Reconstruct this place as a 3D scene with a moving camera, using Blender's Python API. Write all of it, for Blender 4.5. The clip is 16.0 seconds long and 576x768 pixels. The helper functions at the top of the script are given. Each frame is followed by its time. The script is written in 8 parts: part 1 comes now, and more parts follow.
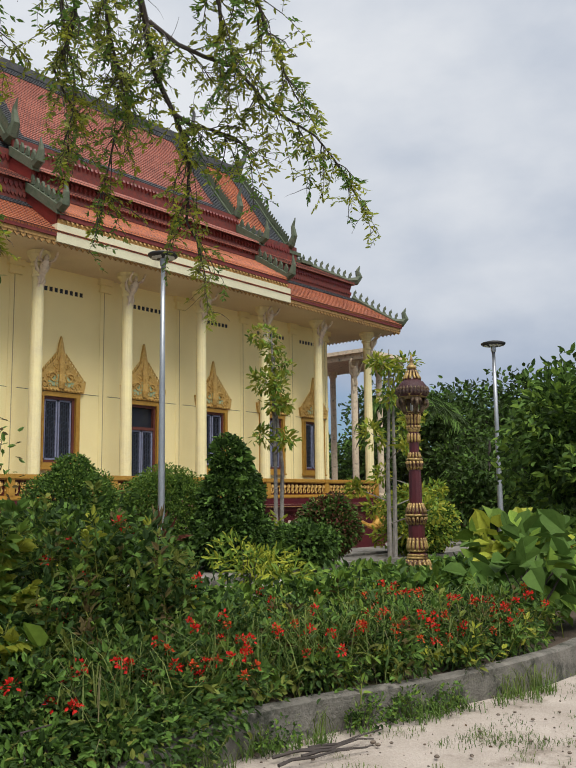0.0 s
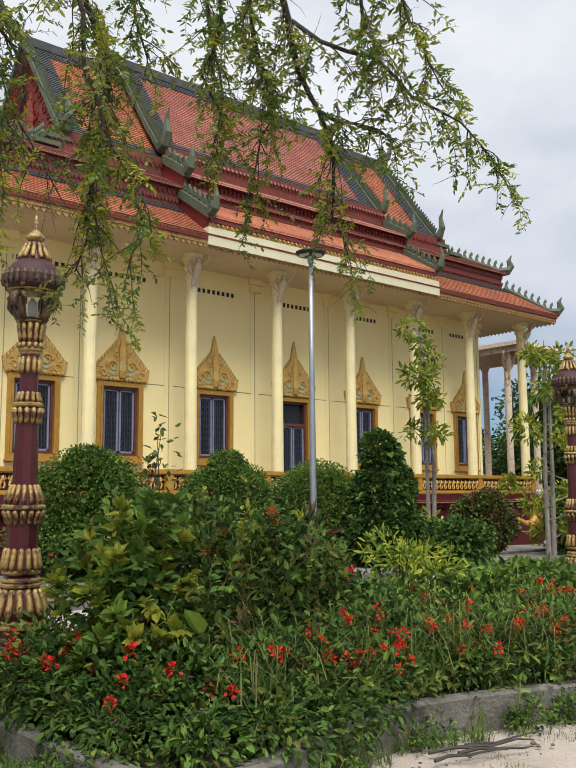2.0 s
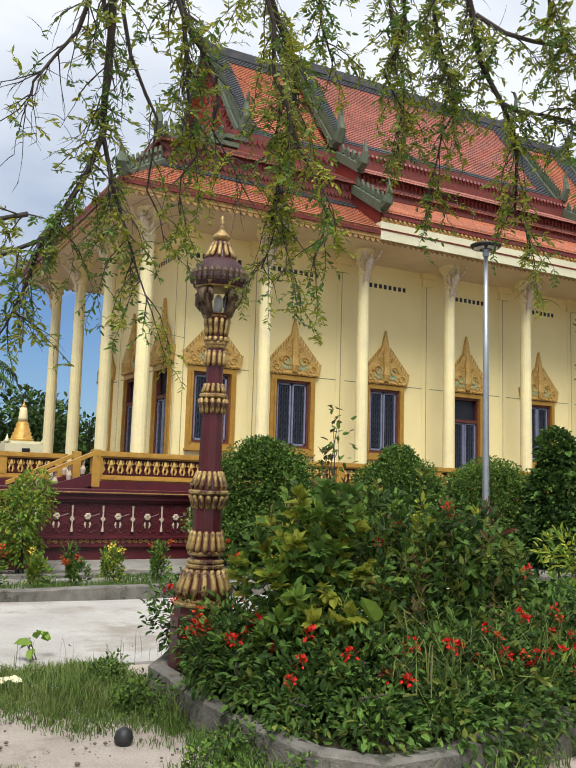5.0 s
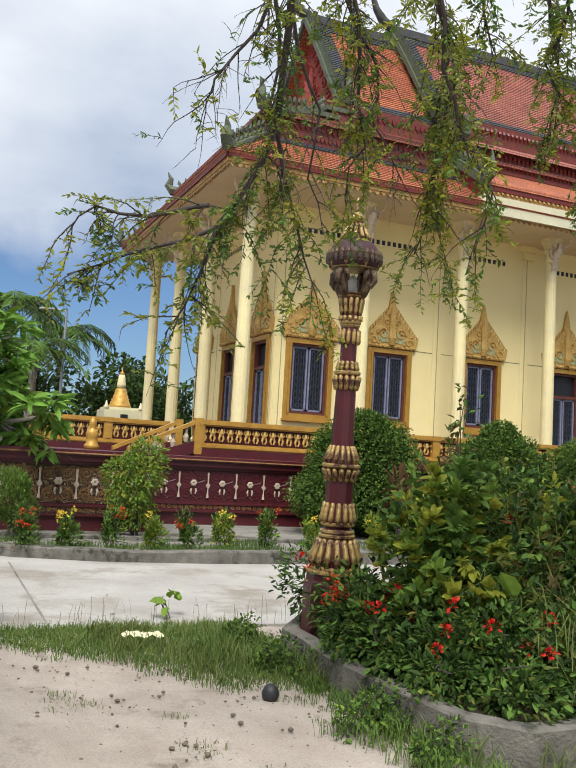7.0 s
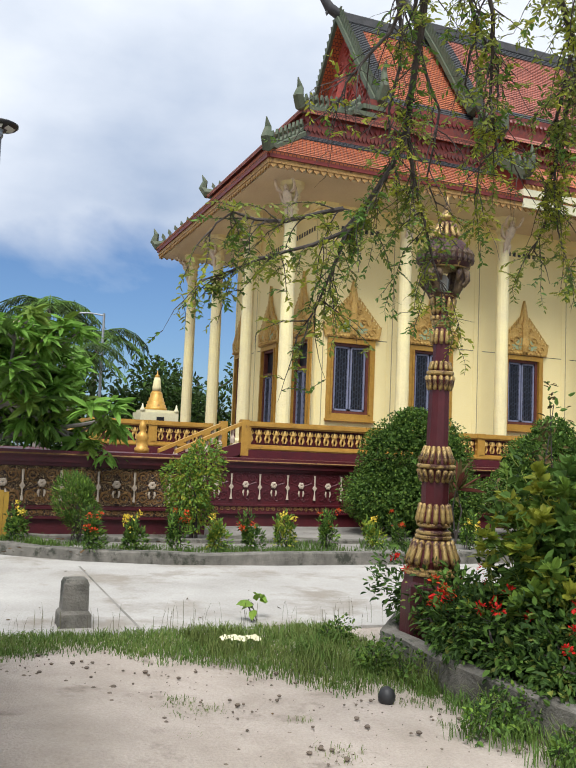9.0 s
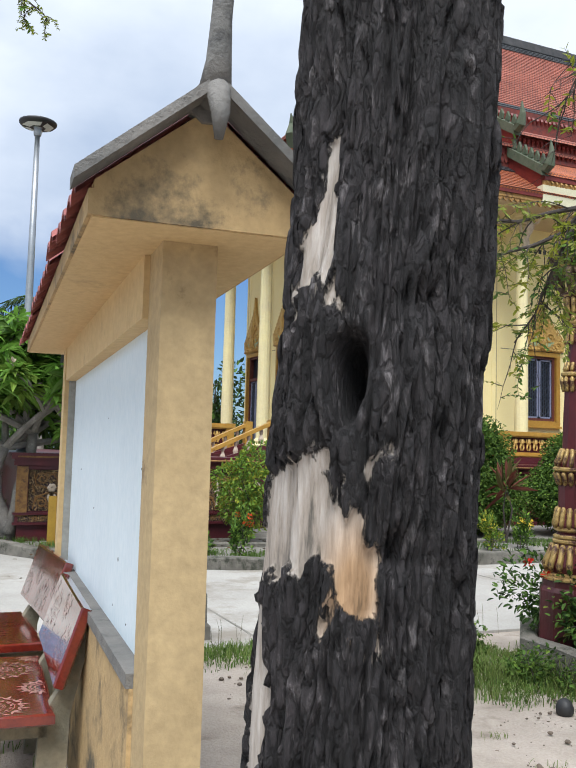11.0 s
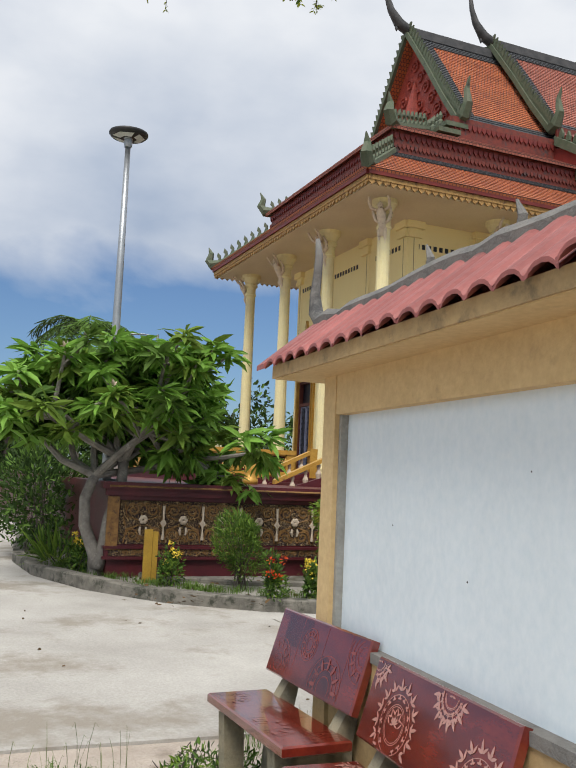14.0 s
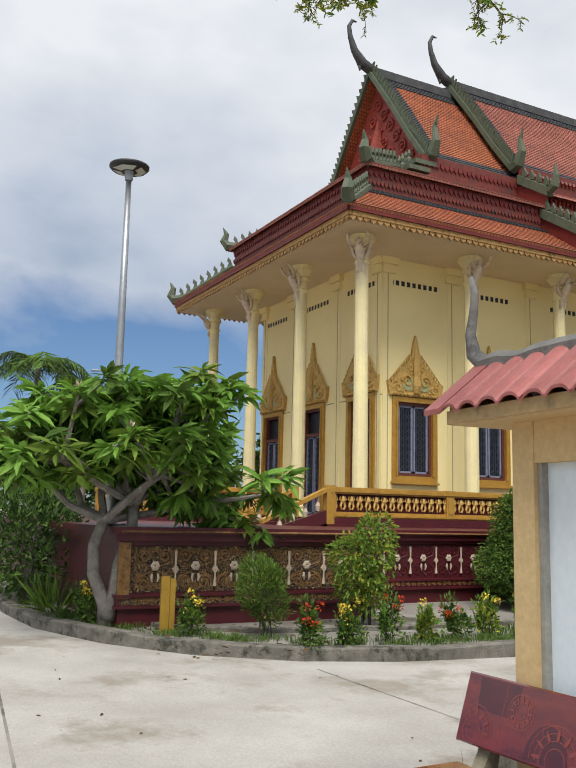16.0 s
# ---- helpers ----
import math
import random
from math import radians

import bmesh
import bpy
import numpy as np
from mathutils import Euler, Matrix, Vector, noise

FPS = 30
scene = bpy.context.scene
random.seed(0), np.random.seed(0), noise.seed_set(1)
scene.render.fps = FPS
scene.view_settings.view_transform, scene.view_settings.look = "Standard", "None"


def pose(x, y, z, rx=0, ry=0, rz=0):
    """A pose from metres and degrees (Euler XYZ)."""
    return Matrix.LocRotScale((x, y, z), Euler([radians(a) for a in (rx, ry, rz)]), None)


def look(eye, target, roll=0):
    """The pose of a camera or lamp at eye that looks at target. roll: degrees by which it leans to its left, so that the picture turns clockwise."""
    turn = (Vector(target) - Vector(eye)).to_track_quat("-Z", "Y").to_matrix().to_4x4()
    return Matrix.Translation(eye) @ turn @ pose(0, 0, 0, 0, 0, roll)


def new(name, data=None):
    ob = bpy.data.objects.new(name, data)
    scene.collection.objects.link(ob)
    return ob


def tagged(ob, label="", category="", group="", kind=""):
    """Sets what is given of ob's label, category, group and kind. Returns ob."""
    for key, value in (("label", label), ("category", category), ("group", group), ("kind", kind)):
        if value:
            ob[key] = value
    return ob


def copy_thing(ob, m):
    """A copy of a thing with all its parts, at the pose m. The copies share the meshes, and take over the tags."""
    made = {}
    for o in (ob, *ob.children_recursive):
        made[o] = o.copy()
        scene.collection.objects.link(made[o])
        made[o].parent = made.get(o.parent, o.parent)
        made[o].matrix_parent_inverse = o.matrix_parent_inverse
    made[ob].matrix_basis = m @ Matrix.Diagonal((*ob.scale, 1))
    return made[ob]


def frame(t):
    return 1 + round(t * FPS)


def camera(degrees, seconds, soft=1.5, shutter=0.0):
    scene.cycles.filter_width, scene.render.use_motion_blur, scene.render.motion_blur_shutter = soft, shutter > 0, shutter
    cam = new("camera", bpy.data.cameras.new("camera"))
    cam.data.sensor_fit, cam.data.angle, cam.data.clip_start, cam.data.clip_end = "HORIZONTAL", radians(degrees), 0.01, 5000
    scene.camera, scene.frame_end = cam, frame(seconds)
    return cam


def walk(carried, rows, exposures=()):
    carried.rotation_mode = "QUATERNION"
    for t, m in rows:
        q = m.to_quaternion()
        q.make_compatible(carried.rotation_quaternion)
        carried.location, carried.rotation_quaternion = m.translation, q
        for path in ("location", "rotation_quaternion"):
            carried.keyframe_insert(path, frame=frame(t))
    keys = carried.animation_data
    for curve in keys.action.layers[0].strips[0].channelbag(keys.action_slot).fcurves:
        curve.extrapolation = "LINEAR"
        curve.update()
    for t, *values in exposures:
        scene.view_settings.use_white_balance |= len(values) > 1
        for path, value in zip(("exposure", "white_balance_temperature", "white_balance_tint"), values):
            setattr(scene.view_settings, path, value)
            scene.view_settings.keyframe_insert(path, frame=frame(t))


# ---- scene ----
cam = camera(37.22, 16.0)
PATH = [
    (0.0, -0.291, 0.086, 1.621, 97.76, 0.70, 39.84),
    (0.5, -0.312, 0.111, 1.617, 97.82, 0.47, 42.81),
    (1.0, -0.292, 0.089, 1.615, 97.74, 0.30, 45.36),
    (1.5, -0.297, 0.072, 1.609, 97.64, 0.66, 47.69),
    (2.0, -0.278, 0.080, 1.602, 97.60, 0.41, 49.88),
    (2.5, -0.257, 0.050, 1.602, 97.59, 0.47, 51.88),
    (3.0, -0.235, 0.007, 1.596, 97.62, 0.29, 53.79),
    (3.5, -0.247, -0.002, 1.586, 97.71, -0.02, 55.75),
    (4.0, -0.254, 0.020, 1.578, 97.71, -0.47, 57.71),
    (6.5, -0.175, -0.334, 1.583, 95.45, -3.06, 65.05),
    (7.0, -0.194, -0.494, 1.594, 94.91, -3.28, 66.41),
    (7.5, -0.232, -0.576, 1.581, 94.62, -3.50, 67.82),
    (8.0, -0.259, -0.633, 1.571, 94.59, -2.92, 69.05),
    (10.5, -0.898, -1.873, 1.617, 95.17, -1.32, 66.01),
    (11.0, -1.066, -2.090, 1.615, 94.67, -1.55, 66.63),
    (11.5, -1.219, -2.311, 1.635, 94.15, -1.81, 66.49),
    (12.0, -1.485, -2.470, 1.629, 93.95, -2.00, 66.84),
    (12.5, -1.708, -2.647, 1.632, 94.16, -2.29, 67.70),
    (13.0, -1.949, -2.860, 1.656, 94.73, -1.95, 67.93),
    (13.5, -2.235, -3.051, 1.662, 95.44, -2.10, 67.57),
    (14.0, -2.491, -3.230, 1.694, 96.24, -2.48, 66.85),
    (14.5, -2.703, -3.502, 1.720, 96.87, -2.04, 65.58),
    (15.0, -2.912, -3.702, 1.722, 97.40, -1.30, 64.12),
    (15.5, -3.163, -3.951, 1.762, 97.98, -0.95, 63.09),
    (16.0, -3.325, -4.291, 1.753, 98.66, -1.34, 62.19),
]
walk(cam, [(t, pose(x, y, z, rx, ry, rz)) for t, x, y, z, rx, ry, rz in PATH],
     [(0.0, 0.2, 6450, 10), (2.0, 0.38, 6450, 10), (3.5, 0.54, 6350, 10), (7.0, 0.47, 6350, 10), (9.0, 0.52, 6200, 10), (10.5, 0.58, 5950, 9), (11.5, 0.5, 6100, 9), (12.5, 0.36, 6350, 10), (13.5, 0.33, 6450, 10), (16.0, 0.32, 6500, 10)])

# ---- sky, sun, exposure ----
SUN_UP, SUN_ROUND = 58.0, 120.0
world = bpy.data.worlds.new("sky")
scene.world = world
world.use_nodes = True
wn, wl = world.node_tree.nodes, world.node_tree.links
wn.clear()


def node(nodes, kind, **values):
    n = nodes.new(kind)
    for k, v in values.items():
        n.inputs[k.replace("_", " ")].default_value = v
    return n


w_out = wn.new("ShaderNodeOutputWorld")
w_bg = wn.new("ShaderNodeBackground")
w_sky = wn.new("ShaderNodeTexSky")
w_sky.sky_type, w_sky.sun_disc = "NISHITA", False
w_sky.sun_elevation, w_sky.sun_rotation = radians(SUN_UP), radians(SUN_ROUND)
w_co = wn.new("ShaderNodeTexCoord")
w_sep = wn.new("ShaderNodeSeparateXYZ")
w_map = wn.new("ShaderNodeMapping")
w_map.inputs["Scale"].default_value = (1.0, 1.0, 1.9)
w_map.inputs["Location"].default_value = (0.35, 0.1, 0.2)
w_n1 = node(wn, "ShaderNodeTexNoise", Scale=1.7, Detail=9.0, Roughness=0.52, Distortion=0.25)
w_n2 = node(wn, "ShaderNodeTexNoise", Scale=2.6, Detail=8.0, Roughness=0.5)
w_r1 = wn.new("ShaderNodeValToRGB")
w_r1.color_ramp.elements[0].position, w_r1.color_ramp.elements[1].position = 0.38, 0.52
w_r2 = wn.new("ShaderNodeValToRGB")
w_r2.color_ramp.elements[0].position, w_r2.color_ramp.elements[1].position = 0.2, 0.62
w_r2.color_ramp.elements[0].color, w_r2.color_ramp.elements[1].color = (2.5, 3.2, 4.4, 1), (6.7, 6.9, 7.2, 1)
w_up = wn.new("ShaderNodeMapRange")
w_up.inputs["From Min"].default_value, w_up.inputs["From Max"].default_value = 0.1, 0.42
w_up.inputs["To Min"].default_value, w_up.inputs["To Max"].default_value = -0.24, 0.4
w_add = wn.new("ShaderNodeMath")
w_add.operation, w_add.use_clamp = "ADD", True
w_mix = wn.new("ShaderNodeMix")
w_mix.data_type = "RGBA"
w_gain = wn.new("ShaderNodeMix")
w_gain.data_type, w_gain.blend_type = "RGBA", "MULTIPLY"
w_gain.inputs[0].default_value = 1.0
w_gain.inputs[7].default_value = (0.5, 0.62, 0.78, 1)
wl.new(w_co.outputs["Generated"], w_map.inputs["Vector"])
wl.new(w_map.outputs["Vector"], w_n1.inputs["Vector"])
wl.new(w_map.outputs["Vector"], w_n2.inputs["Vector"])
wl.new(w_co.outputs["Generated"], w_sep.inputs["Vector"])
wl.new(w_sep.outputs["Z"], w_up.inputs["Value"])
wl.new(w_n1.outputs["Fac"], w_add.inputs[0])
wl.new(w_up.outputs["Result"], w_add.inputs[1])
wl.new(w_add.outputs["Value"], w_r1.inputs["Fac"])
w_low = wn.new("ShaderNodeMapRange")
w_low.inputs["From Min"].default_value, w_low.inputs["From Max"].default_value = 0.06, 0.4
w_low.inputs["To Min"].default_value, w_low.inputs["To Max"].default_value = -0.27, 0.08
w_dim = wn.new("ShaderNodeMath")
w_dim.operation, w_dim.use_clamp = "ADD", True
wl.new(w_sep.outputs["Z"], w_low.inputs["Value"])
wl.new(w_n2.outputs["Fac"], w_dim.inputs[0])
wl.new(w_low.outputs["Result"], w_dim.inputs[1])
wl.new(w_dim.outputs["Value"], w_r2.inputs["Fac"])
wl.new(w_sky.outputs["Color"], w_gain.inputs[6])
wl.new(w_r1.outputs["Color"], w_mix.inputs[0])
wl.new(w_gain.outputs[2], w_mix.inputs[6])
wl.new(w_r2.outputs["Color"], w_mix.inputs[7])
wl.new(w_mix.outputs[2], w_bg.inputs["Color"])
wl.new(w_bg.outputs["Background"], w_out.inputs["Surface"])
w_bg.inputs["Strength"].default_value = 0.1

sun = new("sun", bpy.data.lights.new("sun", "SUN"))
sun.data.energy, sun.data.angle, sun.data.color = 3.6, radians(34), (1.0, 0.96, 0.9)
sun_dir = Vector((math.sin(radians(SUN_ROUND)) * math.cos(radians(SUN_UP)), math.cos(radians(SUN_ROUND)) * math.cos(radians(SUN_UP)), math.sin(radians(SUN_UP))))
sun.matrix_world = look(sun_dir * 60, (0, 0, 0))


# ---- materials ----
def mat(name, a, b=None, rough=0.7, metal=0.0, scale=6.0, fine=60.0, bump=0.15, grime=None, grime_at=0.62, vary=0.0, spec=0.4, stretch=(1, 1, 1), trans=0.0):
    """Two-scale procedural surface: a broad blend from a to b, fine grain, stains of colour grime, relief."""
    m = bpy.data.materials.new(name)
    m.use_nodes = True
    n, l = m.node_tree.nodes, m.node_tree.links
    p = n["Principled BSDF"]
    b = b or tuple(c * 0.8 for c in a)
    co = n.new("ShaderNodeTexCoord")
    mp = n.new("ShaderNodeMapping")
    mp.inputs["Scale"].default_value = stretch
    l.new(co.outputs["Object"], mp.inputs["Vector"])
    n1 = node(n, "ShaderNodeTexNoise", Scale=scale, Detail=6.0, Roughness=0.6)
    n2 = node(n, "ShaderNodeTexNoise", Scale=fine, Detail=4.0, Roughness=0.6)
    l.new(mp.outputs["Vector"], n1.inputs["Vector"])
    l.new(mp.outputs["Vector"], n2.inputs["Vector"])
    r = n.new("ShaderNodeValToRGB")
    r.color_ramp.elements[0].position, r.color_ramp.elements[1].position = 0.32, 0.68
    r.color_ramp.elements[0].color, r.color_ramp.elements[1].color = (*a, 1), (*b, 1)
    l.new(n1.outputs["Fac"], r.inputs["Fac"])
    col = r.outputs["Color"]
    g = n.new("ShaderNodeMix")
    g.data_type, g.blend_type = "RGBA", "OVERLAY"
    g.inputs[0].default_value = 0.28
    l.new(col, g.inputs[6])
    l.new(n2.outputs["Fac"], g.inputs[7])
    col = g.outputs[2]
    if grime:
        n3 = node(n, "ShaderNodeTexNoise", Scale=scale * 0.7, Detail=10.0, Roughness=0.7)
        l.new(mp.outputs["Vector"], n3.inputs["Vector"])
        rg = n.new("ShaderNodeValToRGB")
        rg.color_ramp.elements[0].position, rg.color_ramp.elements[1].position = grime_at, grime_at + 0.1
        l.new(n3.outputs["Fac"], rg.inputs["Fac"])
        mg = n.new("ShaderNodeMix")
        mg.data_type = "RGBA"
        mg.inputs[7].default_value = (*grime, 1)
        l.new(rg.outputs["Color"], mg.inputs[0])
        l.new(col, mg.inputs[6])
        col = mg.outputs[2]
    if vary:
        geo = n.new("ShaderNodeNewGeometry")
        inf = n.new("ShaderNodeObjectInfo")
        ad = n.new("ShaderNodeMath")
        ad.operation = "ADD"
        l.new(geo.outputs["Random Per Island"], ad.inputs[0])
        l.new(inf.outputs["Random"], ad.inputs[1])
        mr = n.new("ShaderNodeMapRange")
        mr.inputs["From Max"].default_value = 2.0
        mr.inputs["To Min"].default_value, mr.inputs["To Max"].default_value = 1 - vary, 1 + vary
        l.new(ad.outputs["Value"], mr.inputs["Value"])
        hs = n.new("ShaderNodeHueSaturation")
        l.new(mr.outputs["Result"], hs.inputs["Value"])
        l.new(col, hs.inputs["Color"])
        col = hs.outputs["Color"]
    l.new(col, p.inputs["Base Color"])
    p.inputs["Roughness"].default_value, p.inputs["Metallic"].default_value = rough, metal
    p.inputs["Specular IOR Level"].default_value = spec
    if bump:
        bp = node(n, "ShaderNodeBump", Strength=bump, Distance=0.02)
        l.new(n2.outputs["Fac"], bp.inputs["Height"])
        l.new(bp.outputs["Normal"], p.inputs["Normal"])
    if trans:
        tr = n.new("ShaderNodeBsdfTranslucent")
        l.new(col, tr.inputs["Color"])
        ms = n.new("ShaderNodeMixShader")
        ms.inputs["Fac"].default_value = trans
        l.new(p.outputs["BSDF"], ms.inputs[1])
        l.new(tr.outputs["BSDF"], ms.inputs[2])
        l.new(ms.outputs["Shader"], n["Material Output"].inputs["Surface"])
    return m


def tile_mat(name, a, b, dark=(0.09, 0.04, 0.035), rows=8.0, across=9.0):
    """Small fish-scale roof tiles in courses: each tile tinted by itself, edges in relief."""
    m = bpy.data.materials.new(name)
    m.use_nodes = True
    n, l = m.node_tree.nodes, m.node_tree.links
    p = n["Principled BSDF"]
    co = n.new("ShaderNodeTexCoord")
    br = node(n, "ShaderNodeTexBrick", Scale=1.0, Mortar_Size=0.014, Mortar_Smooth=0.5, Brick_Width=1.0 / across, Row_Height=1.0 / rows)
    br.inputs["Color1"].default_value, br.inputs["Color2"].default_value, br.inputs["Mortar"].default_value = (*a, 1), (*b, 1), (*dark, 1)
    br.offset = 0.5
    l.new(co.outputs["UV"], br.inputs["Vector"])
    ns = node(n, "ShaderNodeTexNoise", Scale=0.9, Detail=8.0, Roughness=0.65)
    l.new(co.outputs["Object"], ns.inputs["Vector"])
    rp = n.new("ShaderNodeValToRGB")
    rp.color_ramp.elements[0].position, rp.color_ramp.elements[1].position = 0.35, 0.75
    rp.color_ramp.elements[0].color, rp.color_ramp.elements[1].color = (1.05, 1.05, 1.05, 1), (0.62, 0.6, 0.6, 1)
    l.new(ns.outputs["Fac"], rp.inputs["Fac"])
    mx = n.new("ShaderNodeMix")
    mx.data_type, mx.blend_type = "RGBA", "MULTIPLY"
    mx.inputs[0].default_value = 1.0
    l.new(br.outputs["Color"], mx.inputs[6])
    l.new(rp.outputs["Color"], mx.inputs[7])
    l.new(mx.outputs[2], p.inputs["Base Color"])
    sp = n.new("ShaderNodeSeparateXYZ")
    l.new(co.outputs["UV"], sp.inputs["Vector"])
    sc = n.new("ShaderNodeMath")
    sc.operation = "MULTIPLY"
    sc.inputs[1].default_value = rows
    fr = n.new("ShaderNodeMath")
    fr.operation = "FRACT"
    l.new(sp.outputs["Y"], sc.inputs[0])
    l.new(sc.outputs["Value"], fr.inputs[0])
    bp = node(n, "ShaderNodeBump", Strength=0.9, Distance=0.05)
    bp.invert = True
    l.new(fr.outputs["Value"], bp.inputs["Height"])
    l.new(bp.outputs["Normal"], p.inputs["Normal"])
    p.inputs["Roughness"].default_value = 0.72
    return m


CREAM = mat("cream_wall_paint", (0.88, 0.76, 0.385), (0.82, 0.70, 0.35), 0.8, scale=0.7, fine=30, bump=0.05, grime=(0.5, 0.44, 0.32), grime_at=0.66)
COLUMN = mat("pale_yellow_column_paint", (0.78, 0.69, 0.36), (0.66, 0.58, 0.34), 0.7, scale=2.0, fine=30, bump=0.06, grime=(0.5, 0.47, 0.38), grime_at=0.64)
SOFFIT = mat("cream_soffit_paint", (0.72, 0.63, 0.43), (0.64, 0.55, 0.37), 0.8, scale=0.8, fine=20, bump=0.04)
WHITE = mat("white_beam_paint", (0.64, 0.60, 0.40), (0.56, 0.52, 0.33), 0.7, scale=1.2, fine=20, bump=0.04)
GOLD = mat("gold_paint", (0.49, 0.285, 0.055), (0.38, 0.205, 0.035), 0.42, 0.25, scale=5, fine=45, bump=0.3, grime=(0.2, 0.11, 0.04), grime_at=0.6)
PALEGOLD = mat("faded_gold_relief", (0.60, 0.40, 0.125), (0.46, 0.28, 0.07), 0.55, 0.1, scale=9, fine=60, bump=0.5, grime=(0.27, 0.15, 0.05), grime_at=0.57)
JOINT = mat("shaded_joint_filler", (0.40, 0.34, 0.2), (0.3, 0.25, 0.15), 0.9, scale=3, fine=30, bump=0.1)
FRIEZE = mat("dull_gold_frieze", (0.44, 0.27, 0.09), (0.30, 0.16, 0.05), 0.6, 0.05, scale=9, fine=60, bump=0.6, grime=(0.14, 0.07, 0.03), grime_at=0.54)
BEAM = mat("pale_cream_beam_paint", (0.60, 0.575, 0.40), (0.53, 0.50, 0.34), 0.75, scale=1.2, fine=30, bump=0.05, grime=(0.42, 0.38, 0.27), grime_at=0.64)
MINT = mat("mint_green_ornament", (0.36, 0.45, 0.27), (0.28, 0.36, 0.2), 0.7, scale=8, fine=40, bump=0.2)
MAROON = mat("maroon_paint", (0.085, 0.012, 0.016), (0.055, 0.010, 0.014), 0.42, scale=3, fine=35, bump=0.1, grime=(0.22, 0.15, 0.13), grime_at=0.7)
DARKRED = mat("dark_red_fascia", (0.17, 0.022, 0.016), (0.11, 0.016, 0.014), 0.5, scale=4, fine=35, bump=0.15, grime=(0.06, 0.03, 0.03), grime_at=0.6)
REDBAND = mat("red_crested_band", (0.17, 0.03, 0.018), (0.09, 0.022, 0.018), 0.6, scale=7, fine=30, bump=0.3, grime=(0.05, 0.035, 0.035), grime_at=0.55)
PEDIMENT = mat("red_pediment_relief", (0.30, 0.045, 0.025), (0.16, 0.02, 0.015), 0.6, scale=6, fine=25, bump=0.6)
DRAGON = mat("weathered_green_ornament", (0.06, 0.085, 0.048), (0.095, 0.105, 0.07), 0.7, scale=6, fine=30, bump=0.4, grime=(0.03, 0.035, 0.03), grime_at=0.58)
RIDGE = mat("weathered_dark_ridge", (0.035, 0.037, 0.04), (0.07, 0.07, 0.072), 0.7, scale=4, fine=30, bump=0.3)
TILE_RED = tile_mat("red_roof_tiles", (0.43, 0.145, 0.095), (0.34, 0.10, 0.065))
TILE_ORANGE = tile_mat("orange_roof_tiles", (0.50, 0.15, 0.045), (0.38, 0.095, 0.035))
TILE_DARK = tile_mat("blue_black_border_tiles", (0.035, 0.045, 0.055), (0.06, 0.065, 0.07), (0.015, 0.015, 0.018))
WOODFRAME = mat("brown_red_window_wood", (0.13, 0.04, 0.028), (0.09, 0.026, 0.02), 0.5, scale=4, fine=40, bump=0.15)
GRILLE = mat("blue_grey_window_grille", (0.075, 0.09, 0.125), (0.05, 0.06, 0.085), 0.5, 0.3, scale=6, fine=40, bump=0.1)
SASH = mat("lavender_blue_sash_paint", (0.23, 0.25, 0.35), (0.17, 0.185, 0.27), 0.5, scale=6, fine=40, bump=0.1)
# Near-black for dark glass, and as painted shade inside hollows that aren't cut.
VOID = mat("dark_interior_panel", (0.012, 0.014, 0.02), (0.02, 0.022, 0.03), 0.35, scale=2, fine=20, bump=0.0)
STATUE = mat("weathered_pale_statue", (0.70, 0.59, 0.43), (0.54, 0.43, 0.31), 0.8, scale=7, fine=40, bump=0.4, grime=(0.2, 0.17, 0.14), grime_at=0.56)
SAND = mat("pale_sandy_soil", (0.45, 0.39, 0.335), (0.34, 0.29, 0.24), 0.95, scale=2.2, fine=55, bump=0.9, grime=(0.24, 0.2, 0.16), grime_at=0.57)
ROAD = mat("white_concrete_road", (0.39, 0.375, 0.345), (0.29, 0.275, 0.25), 0.85, scale=0.8, fine=42, bump=0.4, grime=(0.235, 0.21, 0.175), grime_at=0.51)
KERB = mat("grey_weathered_concrete", (0.19, 0.175, 0.15), (0.085, 0.08, 0.066), 0.9, scale=5, fine=40, bump=0.8, grime=(0.04, 0.042, 0.03), grime_at=0.51)
PAVING = mat("grey_verge_paving", (0.24, 0.225, 0.2), (0.15, 0.14, 0.12), 0.9, scale=1.2, fine=30, bump=0.3, grime=(0.075, 0.07, 0.05), grime_at=0.52)
SOIL = mat("dark_bed_soil", (0.06, 0.045, 0.03), (0.09, 0.065, 0.045), 0.95, scale=3, fine=30, bump=0.8)
STEEL = mat("galvanised_steel", (0.36, 0.38, 0.40), (0.28, 0.30, 0.32), 0.42, 0.7, scale=3, fine=40, bump=0.05)
BLACK = mat("black_plastic", (0.02, 0.02, 0.022), (0.03, 0.03, 0.03), 0.5, scale=5, fine=40, bump=0.05)
LENS = mat("frosted_lamp_panel", (0.6, 0.62, 0.6), (0.5, 0.52, 0.5), 0.35, scale=8, fine=50, bump=0.03)


